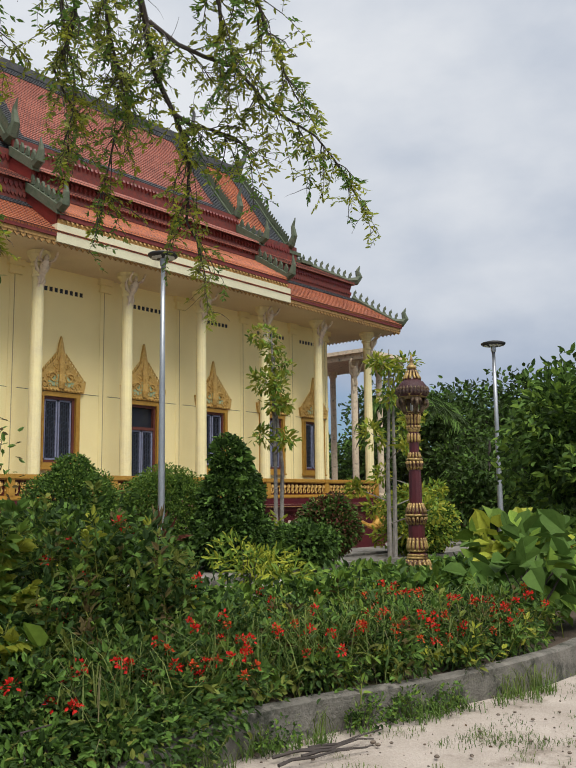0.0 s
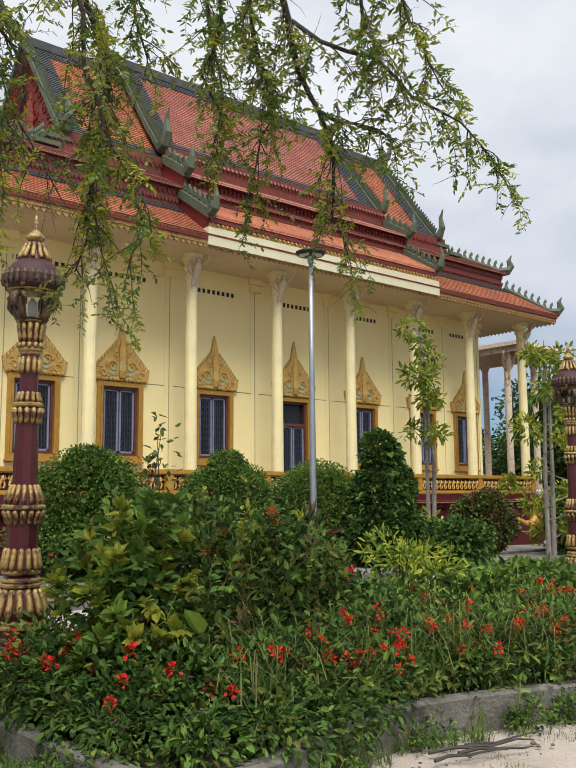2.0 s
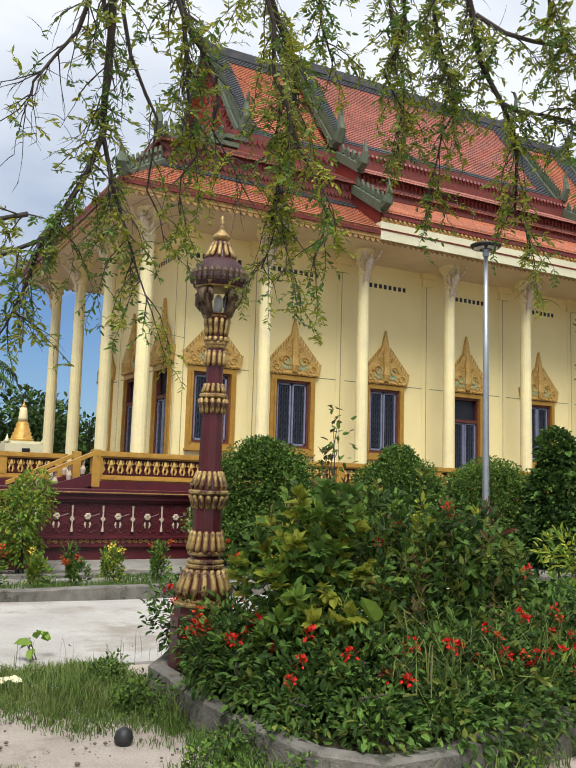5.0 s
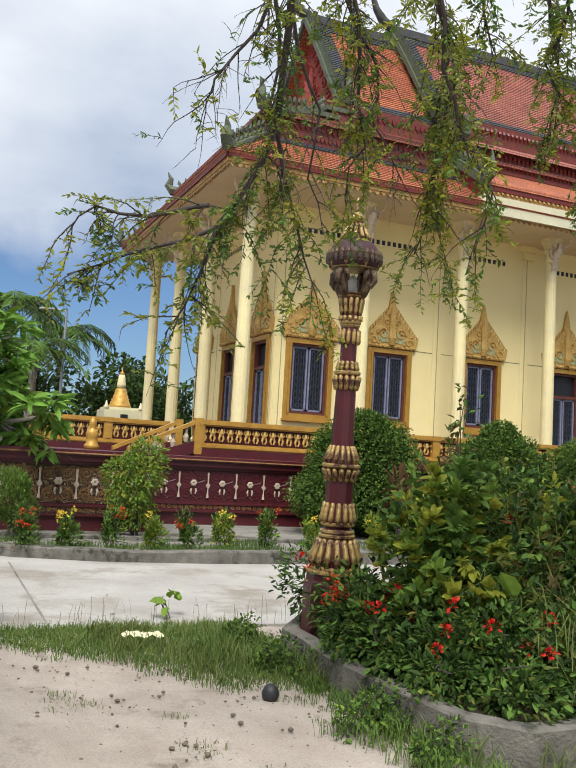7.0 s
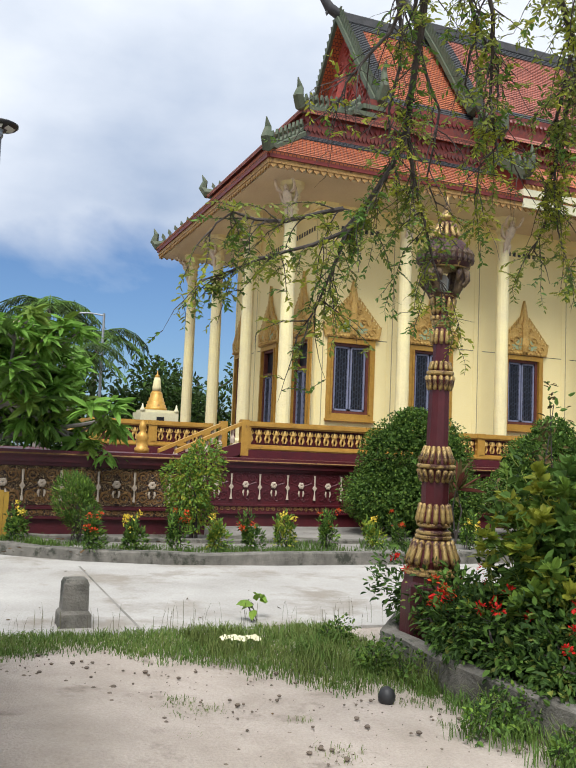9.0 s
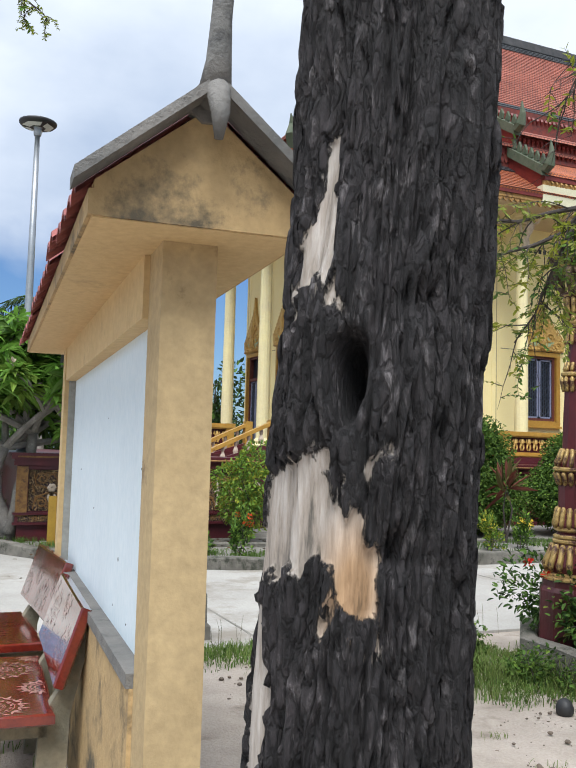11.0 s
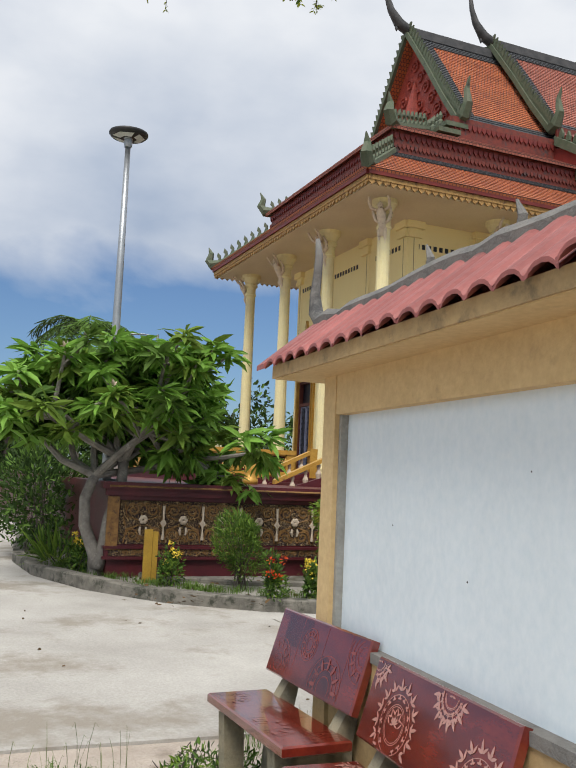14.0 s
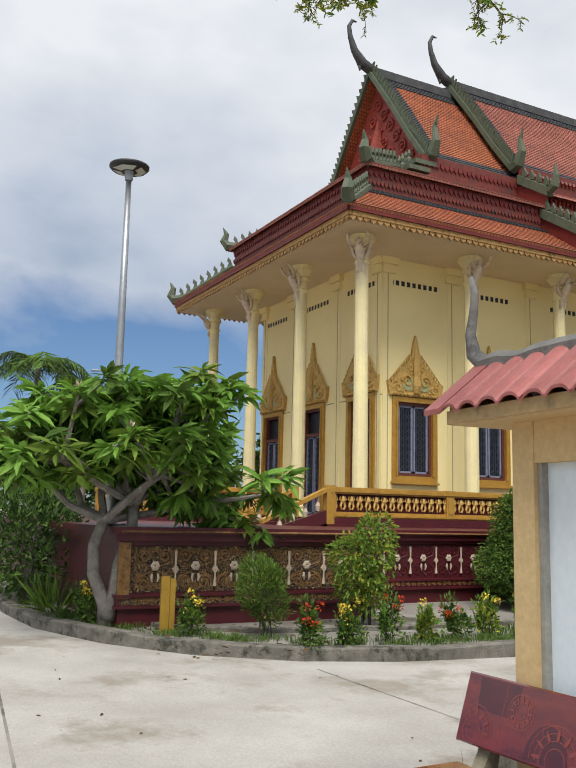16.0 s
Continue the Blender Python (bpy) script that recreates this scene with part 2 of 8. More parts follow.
# ---- mesh building ----
class Shape:
    """Collects vertices and faces of one part."""

    def __init__(self):
        self.v, self.f, self.uv = [], [], {}

    def add(self, verts, faces):
        o = len(self.v)
        self.v += [tuple(p) for p in verts]
        self.f += [tuple(o + i for i in f) for f in faces]
        return self

    def box(self, x0, x1, y0, y1, z0, z1, m=None):
        vs = [Vector((x, y, z)) for z in (z0, z1) for y in (y0, y1) for x in (x0, x1)]
        if m is not None:
            vs = [m @ p for p in vs]
        return self.add(vs, [(0, 2, 3, 1), (4, 5, 7, 6), (0, 1, 5, 4), (2, 6, 7, 3), (0, 4, 6, 2), (1, 3, 7, 5)])

    def lathe(self, profile, segs=16, at=(0, 0, 0), m=None, lobes=0, depth=0.0, turn=0.0):
        """profile: (radius, height) pairs from below upwards."""
        vs, fs = [], []
        for r, h in profile:
            for k in range(segs):
                a = 2 * math.pi * k / segs + turn
                rr = r * (1 - depth * (0.5 - 0.5 * math.cos(lobes * a))) if lobes else r
                p = Vector((at[0] + rr * math.cos(a), at[1] + rr * math.sin(a), at[2] + h))
                vs.append(m @ p if m is not None else p)
        for i in range(len(profile) - 1):
            for k in range(segs):
                k2 = (k + 1) % segs
                fs.append((i * segs + k, i * segs + k2, (i + 1) * segs + k2, (i + 1) * segs + k))
        fs.append(tuple(reversed(range(segs))))
        fs.append(tuple((len(profile) - 1) * segs + k for k in range(segs)))
        return self.add(vs, fs)

    def tube(self, points, radii, segs=6):
        """A tapered tube along points."""
        pts = [Vector(p) for p in points]
        vs, fs = [], []
        u = None
        for i, p in enumerate(pts):
            d = (pts[min(i + 1, len(pts) - 1)] - pts[max(i - 1, 0)]).normalized()
            if u is None:
                u = d.cross(Vector((0.13, 0.31, 0.94) if abs(d.z) < 0.9 else (1, 0.1, 0))).normalized()
            else:
                u = (u - d * u.dot(d)).normalized()
            w = d.cross(u)
            for k in range(segs):
                a = 2 * math.pi * k / segs
                vs.append(p + (u * math.cos(a) + w * math.sin(a)) * radii[i])
        for i in range(len(pts) - 1):
            for k in range(segs):
                k2 = (k + 1) % segs
                fs.append((i * segs + k, i * segs + k2, (i + 1) * segs + k2, (i + 1) * segs + k))
        fs.append(tuple(reversed(range(segs))))
        fs.append(tuple((len(pts) - 1) * segs + k for k in range(segs)))
        return self.add(vs, fs)

    def prism(self, outline, d0, d1, m=None):
        """outline: (u, w) pairs counter-clockwise, in the plane y; pushed from y = d0 to y = d1."""
        n = len(outline)
        vs = [Vector((u, d, w)) for d in (d0, d1) for u, w in outline]
        if m is not None:
            vs = [m @ p for p in vs]
        return self.add(vs, [tuple(range(n)), tuple(range(2 * n - 1, n - 1, -1))] + [(k, n + k, n + (k + 1) % n, (k + 1) % n) for k in range(n)])

    def slab(self, a, b, c, d, thick, up=(0, 0, 1)):
        """A sheet through four corners, with thickness."""
        n = Vector(up) * thick
        q = [Vector(p) for p in (a, b, c, d)]
        return self.add(q + [p - n for p in q], [(0, 1, 2, 3), (7, 6, 5, 4), (0, 4, 5, 1), (1, 5, 6, 2), (2, 6, 7, 3), (3, 7, 4, 0)])


def part(name, s, material, parent=None, label="", smooth=False, uv=None, weld=False):
    me = bpy.data.meshes.new(name)
    me.from_pydata(s.v, [], s.f)
    me.update()
    if weld:
        b = bmesh.new()
        b.from_mesh(me)
        bmesh.ops.remove_doubles(b, verts=b.verts, dist=0.0005)
        b.to_mesh(me)
        b.free()
    me.materials.append(material)
    if smooth:
        me.shade_smooth()
    if uv:
        layer = me.uv_layers.new(name="UVMap")
        for loop in me.loops:
            layer.data[loop.index].uv = uv(Vector(s.v[loop.vertex_index]))
    ob = new(name, me)
    if parent is not None:
        ob.parent = parent
    if label:
        ob["label"] = label
    return ob


def thing(name, at, label, category, group="", kind="", turn=0.0):
    ob = new(name)
    ob.matrix_basis = pose(*at, 0, 0, turn)
    return tagged(ob, label, category, group, kind)


def single(name, s, material, label, category, group="", kind="", smooth=False):
    return tagged(part(name, s, material, None, "", smooth), label, category, group, kind)


def instance(mesh_owner, parent, m, name=None):
    ob = new(name or mesh_owner.name.split(".")[0], mesh_owner.data)
    ob.parent, ob.matrix_basis = parent, m
    return ob

# ---- ground, road, kerbs ----
def flat(name, outline, z, material, label, category, thick=0.0):
    s = Shape()
    n = len(outline)
    s.add([(x, y, z) for x, y in outline] + ([(x, y, z - thick) for x, y in outline] if thick else []), [tuple(range(n))] + ([(k, n + k, n + (k + 1) % n, (k + 1) % n) for k in range(n)] if thick else []))
    return single(name, s, material, label, category, kind="structure")


ground_shape = Shape()
GN = 90
for j in range(GN + 1):
    for i in range(GN + 1):
        gx, gy = -9 + (i - GN / 2) * 0.3, 1 + (j - GN / 2) * 0.3
        near = min(1.0, max(0.0, (gx + 8.1) / 0.8))
        lift = 0.10 * math.exp(-((gx + 5.0) ** 2 + (gy + 1.6) ** 2) / 3.0)
        gz = near * (lift + 0.035 * noise.noise((gx * 0.7, gy * 0.7, 0)) + 0.012 * noise.noise((gx * 3, gy * 3, 4))) - 0.02 * (1 - near)
        if i in (0, GN) or j in (0, GN):
            gz = -0.03
            gx, gy = (-1500 if i == 0 else 1500 if i == GN else gx), (-1500 if j == 0 else 1500 if j == GN else gy)
        ground_shape.v.append((gx, gy, gz))
for j in range(GN):
    for i in range(GN):
        k = j * (GN + 1) + i
        ground_shape.f.append((k, k + 1, k + GN + 2, k + GN + 1))
single("ground", ground_shape, SAND, "pale sandy soil with pebbles and thin weeds", "ground", kind="structure", smooth=True)

KERB_LINE = [(-12.2, 60), (-12.2, 30), (-12.15, 12), (-12.15, 6), (-12.15, 3.6), (-12.35, 2.0), (-12.8, 0.9), (-13.6, -0.1), (-14.9, -0.9), (-16.6, -1.4), (-18.6, -1.5), (-23, -1.0), (-30, 0.4), (-60, 6)]
flat("road", [(-8.05, -60), (-8.0, -2.4), (-7.9, 0), (-7.85, 3), (-7.9, 60)] + KERB_LINE + [(-60, -60)], 0.006, ROAD, "worn white concrete road and forecourt", "road", 0.1)


def strip(name, line, width, z0, z1, material, label, category, rough=0.0, parent=None):
    """A low wall of some width along a line of points, in pieces of uneven height."""
    rnd = random.Random(len(line))
    s = Shape()
    pts = [Vector((*p, 0)) for p in line]
    fine = [pts[0]]
    for a, b in zip(pts, pts[1:]):
        k = max(1, int((b - a).length / 0.45)) if (b - a).length < 12 else 6
        fine += [a.lerp(b, (i + 1) / k) for i in range(k)]
    rings = []
    for i, p in enumerate(fine):
        d = (fine[min(i + 1, len(fine) - 1)] - fine[max(i - 1, 0)]).normalized()
        nrm = Vector((-d.y, d.x, 0))
        h = z1 + rnd.uniform(-rough, rough)
        c = 0.018
        o = [(-width / 2, z0), (-width / 2, h - c), (-width / 2 + c, h), (width / 2 - c, h), (width / 2, h - c), (width / 2, z0)]
        rings.append([p + nrm * (u + rnd.uniform(-rough, rough) * 0.4) + Vector((0, 0, w)) for u, w in o])
    for r in rings:
        s.v += [tuple(q) for q in r]
    for i in range(len(rings) - 1):
        for k in range(5):
            s.f.append((i * 6 + k, i * 6 + k + 1, i * 6 + k + 7, i * 6 + k + 6))
    s.f += [tuple(range(6)), tuple(reversed(range(len(s.v) - 6, len(s.v))))]
    if parent is not None:
        return part(name, s, material, parent)
    return single(name, s, material, label, category, kind="structure")


for a, b in (((-12.15, 0.79), (-8.0, 0.72)), ((-13.3, -2.58), (-7.95, -3.24)), ((-12.1, 5.2), (-7.95, 5.1)), ((-12.1, 9.6), (-7.95, 9.5))):
    strip("road_joint", [a, b], 0.01, 0.0, 0.0085, PAVING, "narrow worn joint in the concrete road", "joint", 0.001)
strip("kerb", KERB_LINE, 0.22, -0.05, 0.17, KERB, "cracked grey concrete kerb along the road", "kerb", 0.022)
flat("verge", [(p[0] - 0.1, p[1] + (0.1 if p[1] < 0 else 0)) for p in KERB_LINE] + [(-60, 60)], 0.10, PAVING, "worn grey paving and soil strip below the terrace wall", "verge", 0.12)
strip("planter_edge", [(-14.1, 30), (-14.1, 3.4), (-14.4, 1.2), (-15.2, 0.1), (-17.5, -0.6)], 0.1, 0.05, 0.17, KERB, "low concrete edging between planting strip and paving", "edging", 0.006)
BED = [(-7.45, 30), (-7.45, 12), (-7.4, 4), (-7.1, 2.8), (-6.62, 2.42), (-5.7, 2.35), (-4.8, 2.35), (-4.25, 2.41), (-3.98, 2.66), (-3.98, 3.1), (-4.15, 3.7), (-4.27, 4.3), (-4.18, 5.0), (-3.98, 5.8), (-3.76, 6.7), (-3.62, 7.3), (-3.6, 9.5), (-3.8, 14), (-4.5, 30)]
strip("bed_kerb", BED, 0.13, -0.05, 0.25, KERB, "weathered grey concrete edge of the raised flower bed", "kerb", 0.02)
flat("bed_soil", BED, 0.2, SOIL, "dark soil of the raised flower bed", "soil", 0.2)

# ---- temple ----
XC, YC = -26.4, 19.2
temple = thing("temple", (XC, YC, 0), "cream temple hall with red tiled tiered roof and gold ornament", "temple")
FLOOR, WALL_U, WALL_V, TOP = 1.70, 3.74, 10.5, 8.95
COL_U, COL_V = 4.9, 11.9
LONG_V = [-9.4, -6.73, -3.37, 0.0, 3.37, 6.73, 9.4]
FRONT_U = [-2.75, 0.0, 2.75]
COLS_V = [-11.9, -8.33, -5.0, -1.66, 1.66, 5.0, 8.33, 11.9]
COLS_U = [-4.9, -1.63, 1.63, 4.9]
OPEN_W, SILL, HEAD = 1.18, 2.86, 4.9


def pierced(length, holes, z0, z1, thick):
    """A wall along u from -length to length, with holes (middle, half width, z0, z1) cut through; outer face at y = 0, going back to +y."""
    s = Shape()
    at = -length
    for c, hw, a, b in holes:
        s.box(at, c - hw, 0, thick, z0, z1)
        if a > z0:
            s.box(c - hw, c + hw, 0, thick, z0, a)
        s.box(c - hw, c + hw, 0, thick, b, z1)
        at = c + hw
    s.box(at, length, 0, thick, z0, z1)
    return s


def side_pose(k):
    """Pose of an outer face: its own x runs along the wall, its own -y looks out."""
    return (pose(WALL_U, 0, 0, 0, 0, 90), pose(-WALL_U, 0, 0, 0, 0, -90), pose(0, -WALL_V, 0, 0, 0, 0), pose(0, WALL_V, 0, 0, 0, 180))[k]


long_holes = [(v, OPEN_W / 2, FLOOR if abs(v) < 0.1 else SILL, HEAD) for v in LONG_V]
front_holes = [(u, 0.56, FLOOR, HEAD + 0.1) for u in FRONT_U]
for k in range(4):
    w = part("wall", pierced(WALL_V if k < 2 else WALL_U - 0.3, long_holes if k < 2 else front_holes, FLOOR, TOP, 0.3), CREAM, temple, weld=True)
    w.matrix_basis = side_pose(k)
    # pilasters with moulded heads, joints and vent slots
    for c in ([-10.3, -8.07, -5.05, -1.69, 1.69, 5.05, 8.07, 10.3] if k < 2 else [-3.55, -1.4, 1.4, 3.55]):
        p = Shape().box(-0.16, 0.16, -0.015, 0.05, FLOOR, TOP - 0.45).box(-0.23, 0.23, -0.11, 0.05, TOP - 0.45, TOP - 0.33).box(-0.2, 0.2, -0.08, 0.05, TOP - 0.33, TOP - 0.2).box(-0.28, 0.28, -0.16, 0.05, TOP - 0.2, TOP)
        o = part("pilaster", p, CREAM, temple)
        o.matrix_basis = side_pose(k) @ pose(c, 0, 0)
        o = part("wall_joint", Shape().box(-0.012, 0.012, -0.02, 0.02, FLOOR, TOP - 0.45), JOINT, temple)
        o.matrix_basis = side_pose(k) @ pose(c, 0, 0)
    for c in (LONG_V if k < 2 else FRONT_U):
        for j in range(9):
            # The wall stays solid: a black block paints the shade inside each slot.
            o = part("vent_slot", Shape().box(0, 0.11, -0.006, 0.1, TOP - 0.75, TOP - 0.61), VOID, temple, "small vent slot, its inner shade painted near-black")
            o.matrix_basis = side_pose(k) @ pose(c - 0.82 + j * 0.19, 0, 0)
    line = Shape().box(-(WALL_V if k < 2 else WALL_U), WALL_V if k < 2 else WALL_U, -0.004, 0.02, 5.05, 5.07)
    o = part("wall_joint", line, KERB, temple)
    o.matrix_basis = side_pose(k)


def flame(w, h):
    """Outline of a pointed ogee pediment of half width w and height h."""
    r = [(w, 0), (w * 1.06, 0.1 * h), (w * 1.1, 0.23 * h), (w * 0.96, 0.19 * h), (w * 0.88, 0.26 * h), (w * 0.72, 0.33 * h), (w * 0.6, 0.42 * h), (w * 0.42, 0.49 * h), (w * 0.28, 0.57 * h), (w * 0.17, 0.65 * h), (w * 0.12, 0.76 * h), (w * 0.07, 0.88 * h), (0.0, h)]
    return r + [(-u, z) for u, z in reversed(r[:-1])]


def spiral(s, cx, cz, r, y, turn=1.0, sign=1, thick=0.03, steps=13):
    pts = []
    for i in range(steps):
        a = i / (steps - 1) * turn * 2 * math.pi
        q = r * (1 - 0.75 * i / (steps - 1))
        pts.append((cx + sign * q * math.cos(a), y, cz + q * math.sin(a)))
    s.tube(pts, [thick] * steps, 5)


def ornament(parent, m, w=0.86, h=1.72):
    o = part("pediment", Shape().prism(flame(w, h), -0.1, 0.02), PALEGOLD, parent, "faded gold pointed pediment relief")
    o.matrix_basis = m
    s = Shape().prism([(u * 0.5, 0.16 + z * 0.4) for u, z in flame(w, h)], -0.115, -0.1)
    q = part("inset", s, MINT, o, "mint green inset")
    s = Shape()
    for sg in (-1, 1):
        spiral(s, sg * 0.3, 0.42, 0.19, -0.12, 1.3, sg, 0.035)
        spiral(s, sg * 0.62, 0.2, 0.13, -0.11, 1.2, sg, 0.03)
        spiral(s, sg * 0.2, 0.78, 0.1, -0.11, 1.2, sg, 0.025)
        for cx, cz, r in ((0.47, 0.46, 0.09), (0.44, 0.16, 0.1), (0.16, 0.22, 0.1), (0.12, 0.58, 0.07), (0.1, 1.0, 0.06), (0.7, 0.34, 0.07)):
            spiral(s, sg * cx, cz, r, -0.11, 1.1, -sg, 0.022, 9)
        for k in range(9):
            u0 = w * (1.02 - 0.1 * k)
            z0 = h * (0.16 + 0.055 * k)
            s.tube([(sg * u0, -0.07, z0), (sg * (u0 + 0.03), -0.08, z0 + 0.1), (sg * (u0 - 0.02), -0.07, z0 + 0.17)], [0.04, 0.03, 0.008], 5)
    s.tube([(0, -0.11, 0.1), (0, -0.14, 0.3), (0, -0.13, 0.55), (0, -0.12, 0.8), (0, -0.1, 1.2), (0, -0.06, h - 0.1)], [0.1, 0.13, 0.1, 0.12, 0.07, 0.015], 7)
    for k in range(13):
        s.lathe([(0.05, 0), (0.06, 0.03), (0.02, 0.08)], 6, (-0.78 + k * 0.13, -0.1, 0.02))
    part("scrollwork", s, PALEGOLD, o)


def window_set(k, c, door):
    m = side_pose(k) @ pose(c, 0, 0)
    hw = 0.56 if (door and k > 1) else OPEN_W / 2
    z0, z1 = (FLOOR, HEAD + (0.1 if k > 1 else 0.0)) if door else (SILL, HEAD)
    t = thing("window" if not door else "door", (0, 0, 0), "tall window with dark iron grille in a gold surround" if not door else "tall dark panelled double door in a gold surround", "window" if not door else "door", "temple windows" if not door else "temple doors")
    t.matrix_basis = temple.matrix_basis @ m
    g = Shape()
    g.box(-hw - 0.17, -hw, -0.07, 0.02, z0 - (0 if door else 0.16), z1 + 0.14).box(hw, hw + 0.17, -0.07, 0.02, z0 - (0 if door else 0.16), z1 + 0.14)
    g.box(-hw, hw, -0.07, 0.02, z1, z1 + 0.14)
    g.box(-hw - 0.06, -hw, -0.1, -0.07, z0, z1).box(hw, hw + 0.06, -0.1, -0.07, z0, z1)
    if not door:
        g.box(-hw, hw, -0.07, 0.02, z0 - 0.16, z0).box(-hw - 0.2, hw + 0.2, -0.12, 0.02, z0 - 0.22, z0 - 0.16)
    part("surround", g, GOLD, t, "gold painted surround")
    f = Shape().box(-hw, -hw + 0.08, 0.0, 0.12, z0, z1).box(hw - 0.08, hw, 0.0, 0.12, z0, z1).box(-hw + 0.08, hw - 0.08, 0.0, 0.12, z1 - 0.08, z1).box(-hw + 0.08, hw - 0.08, 0.0, 0.12, z0, z0 + 0.08)
    if door:
        f.box(-hw + 0.08, hw - 0.08, 0.0, 0.1, z1 - 0.85, z1 - 0.75)
    part("frame", f, WOODFRAME, t, "brown-red wooden frame")
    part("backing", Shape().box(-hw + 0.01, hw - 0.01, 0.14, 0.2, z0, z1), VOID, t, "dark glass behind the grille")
    for sg in (-1, 1):
        b = Shape()
        a0, a1 = (0.02, hw - 0.09) if sg > 0 else (-hw + 0.09, -0.02)
        top = z1 - 0.09 if not door else z1 - 0.86
        b.box(a0, a0 + 0.05, 0.04, 0.1, z0 + 0.09, top).box(a1 - 0.05, a1, 0.04, 0.1, z0 + 0.09, top).box(a0, a1, 0.04, 0.1, top - 0.05, top).box(a0, a1, 0.04, 0.1, z0 + 0.09, z0 + 0.14)
        part("sash", b, SASH, t, "lavender-blue sash")
        b = Shape()
        n = 5
        for i in range(1, n):
            x = a0 + 0.03 + (a1 - a0 - 0.06) * i / n
            b.box(x - 0.008, x + 0.008, 0.06, 0.08, z0 + 0.1, top)
        rows = 9 if not door else 12
        for i in range(rows):
            zc = z0 + 0.25 + (top - z0 - 0.35) * i / (rows - 1)
            for q in (-1, 1):
                b.tube([(a0 + 0.04, 0.07, zc - 0.1 * q), ((a0 + a1) / 2, 0.07, zc + 0.06 * q), (a1 - 0.04, 0.07, zc - 0.1 * q)], [0.011] * 3, 4)
        part("grille", b, GRILLE, t, "wrought iron grille")
    ornament(t, pose(0, 0, z1 + 0.16), hw + 0.27 if not door else hw + 0.3, 1.75 if not door else 1.95)
    return t


for k in range(4):
    for c in (LONG_V if k < 2 else FRONT_U):
        if k in (1, 3) and abs(c) > 3:
            continue
        window_set(k, c, k > 1 or abs(c) < 0.1)

# columns with bracket statues
CAPITAL = [(0.17, 0), (0.2, 0.03), (0.2, 0.08), (0.17, 0.1), (0.18, 0.3), (0.24, 0.36), (0.24, 0.42), (0.2, 0.46), (0.3, 0.62), (0.34, 0.66), (0.34, 0.78)]


def bracket_shape():
    """A winged figure with raised arms, leaning out from the column to the eave: one plain mesh."""
    s = Shape()
    s.tube([(0.1, 0, 0), (0.16, 0, 0.16), (0.2, 0, 0.4), (0.27, 0, 0.62), (0.36, 0, 0.85), (0.44, 0, 1.02), (0.5, 0, 1.12)], [0.045, 0.1, 0.11, 0.13, 0.16, 0.13, 0.06], 7)
    s.tube([(0.47, 0, 1.08), (0.5, 0, 1.2), (0.52, 0, 1.32)], [0.08, 0.095, 0.03], 7)
    for q in (-1, 1):
        s.tube([(0.4, 0.1 * q, 1.0), (0.5, 0.3 * q, 1.1), (0.62, 0.33 * q, 1.3), (0.72, 0.3 * q, 1.45)], [0.06, 0.06, 0.05, 0.04], 6)
        s.tube([(0.24, 0.06 * q, 0.55), (0.2, 0.2 * q, 0.7), (0.25, 0.28 * q, 0.95), (0.4, 0.3 * q, 1.2)], [0.06, 0.07, 0.06, 0.02], 5)
        s.tube([(0.14, 0.07 * q, 0.45), (0.24, 0.1 * q, 0.2), (0.13, 0.08 * q, -0.12), (0.18, 0.08 * q, -0.2)], [0.08, 0.06, 0.045, 0.03], 6)
    return s


shaft = bracket = cap = base = None


def column(u, v, out):
    global shaft, bracket, cap, base
    t = thing("column", (XC + u, YC + v, FLOOR), "slender pale yellow column with a carved winged bracket figure", "column", "temple gallery columns")
    if shaft is None:
        shaft = part("shaft", Shape().lathe([(0.2, 0), (0.195, 1.5), (0.17, 6.1), (0.17, 6.47)], 14), COLUMN, t, smooth=False)
        cap = part("capital", Shape().lathe(CAPITAL, 14, (0, 0, 6.47)), COLUMN, t)
        base = part("base", Shape().lathe([(0.3, 0), (0.3, 0.15), (0.24, 0.2), (0.26, 0.28), (0.2, 0.36)], 14), COLUMN, t)
        bracket = part("bracket_figure", bracket_shape(), STATUE, t, "weathered pale winged bracket figure", True)
    else:
        for o in (shaft, cap, base):
            instance(o, t, Matrix())
        bracket2 = instance(bracket, t, Matrix())
        bracket2["label"] = "weathered pale winged bracket figure"
        bracket2.matrix_basis = pose(0, 0, 6.22, 0, 0, out) @ Matrix.Diagonal((0.82, 0.82, 0.67, 1))
        return
    bracket.matrix_basis = pose(0, 0, 6.22, 0, 0, out) @ Matrix.Diagonal((0.82, 0.82, 0.67, 1))


for v in COLS_V:
    column(COL_U, v, -45 if v < -11 else 45 if v > 11 else 0)
    column(-COL_U, v, -135 if v < -11 else 135 if v > 11 else 180)
for u in COLS_U[1:3]:
    column(u, -COL_V, -90)
    column(u, COL_V, 90)

# roof: rings of tiers below, steep gables above
EU, EV, EZ = 6.0, 13.0, 9.05
part("soffit", Shape().box(-EU + 0.12, EU - 0.12, -EV + 0.12, EV - 0.12, TOP, TOP + 0.1), SOFFIT, temple)


def uv_side(p):
    return (p.y, p.z * 1.25)


def uv_front(p):
    return (p.x, p.z * 1.7)


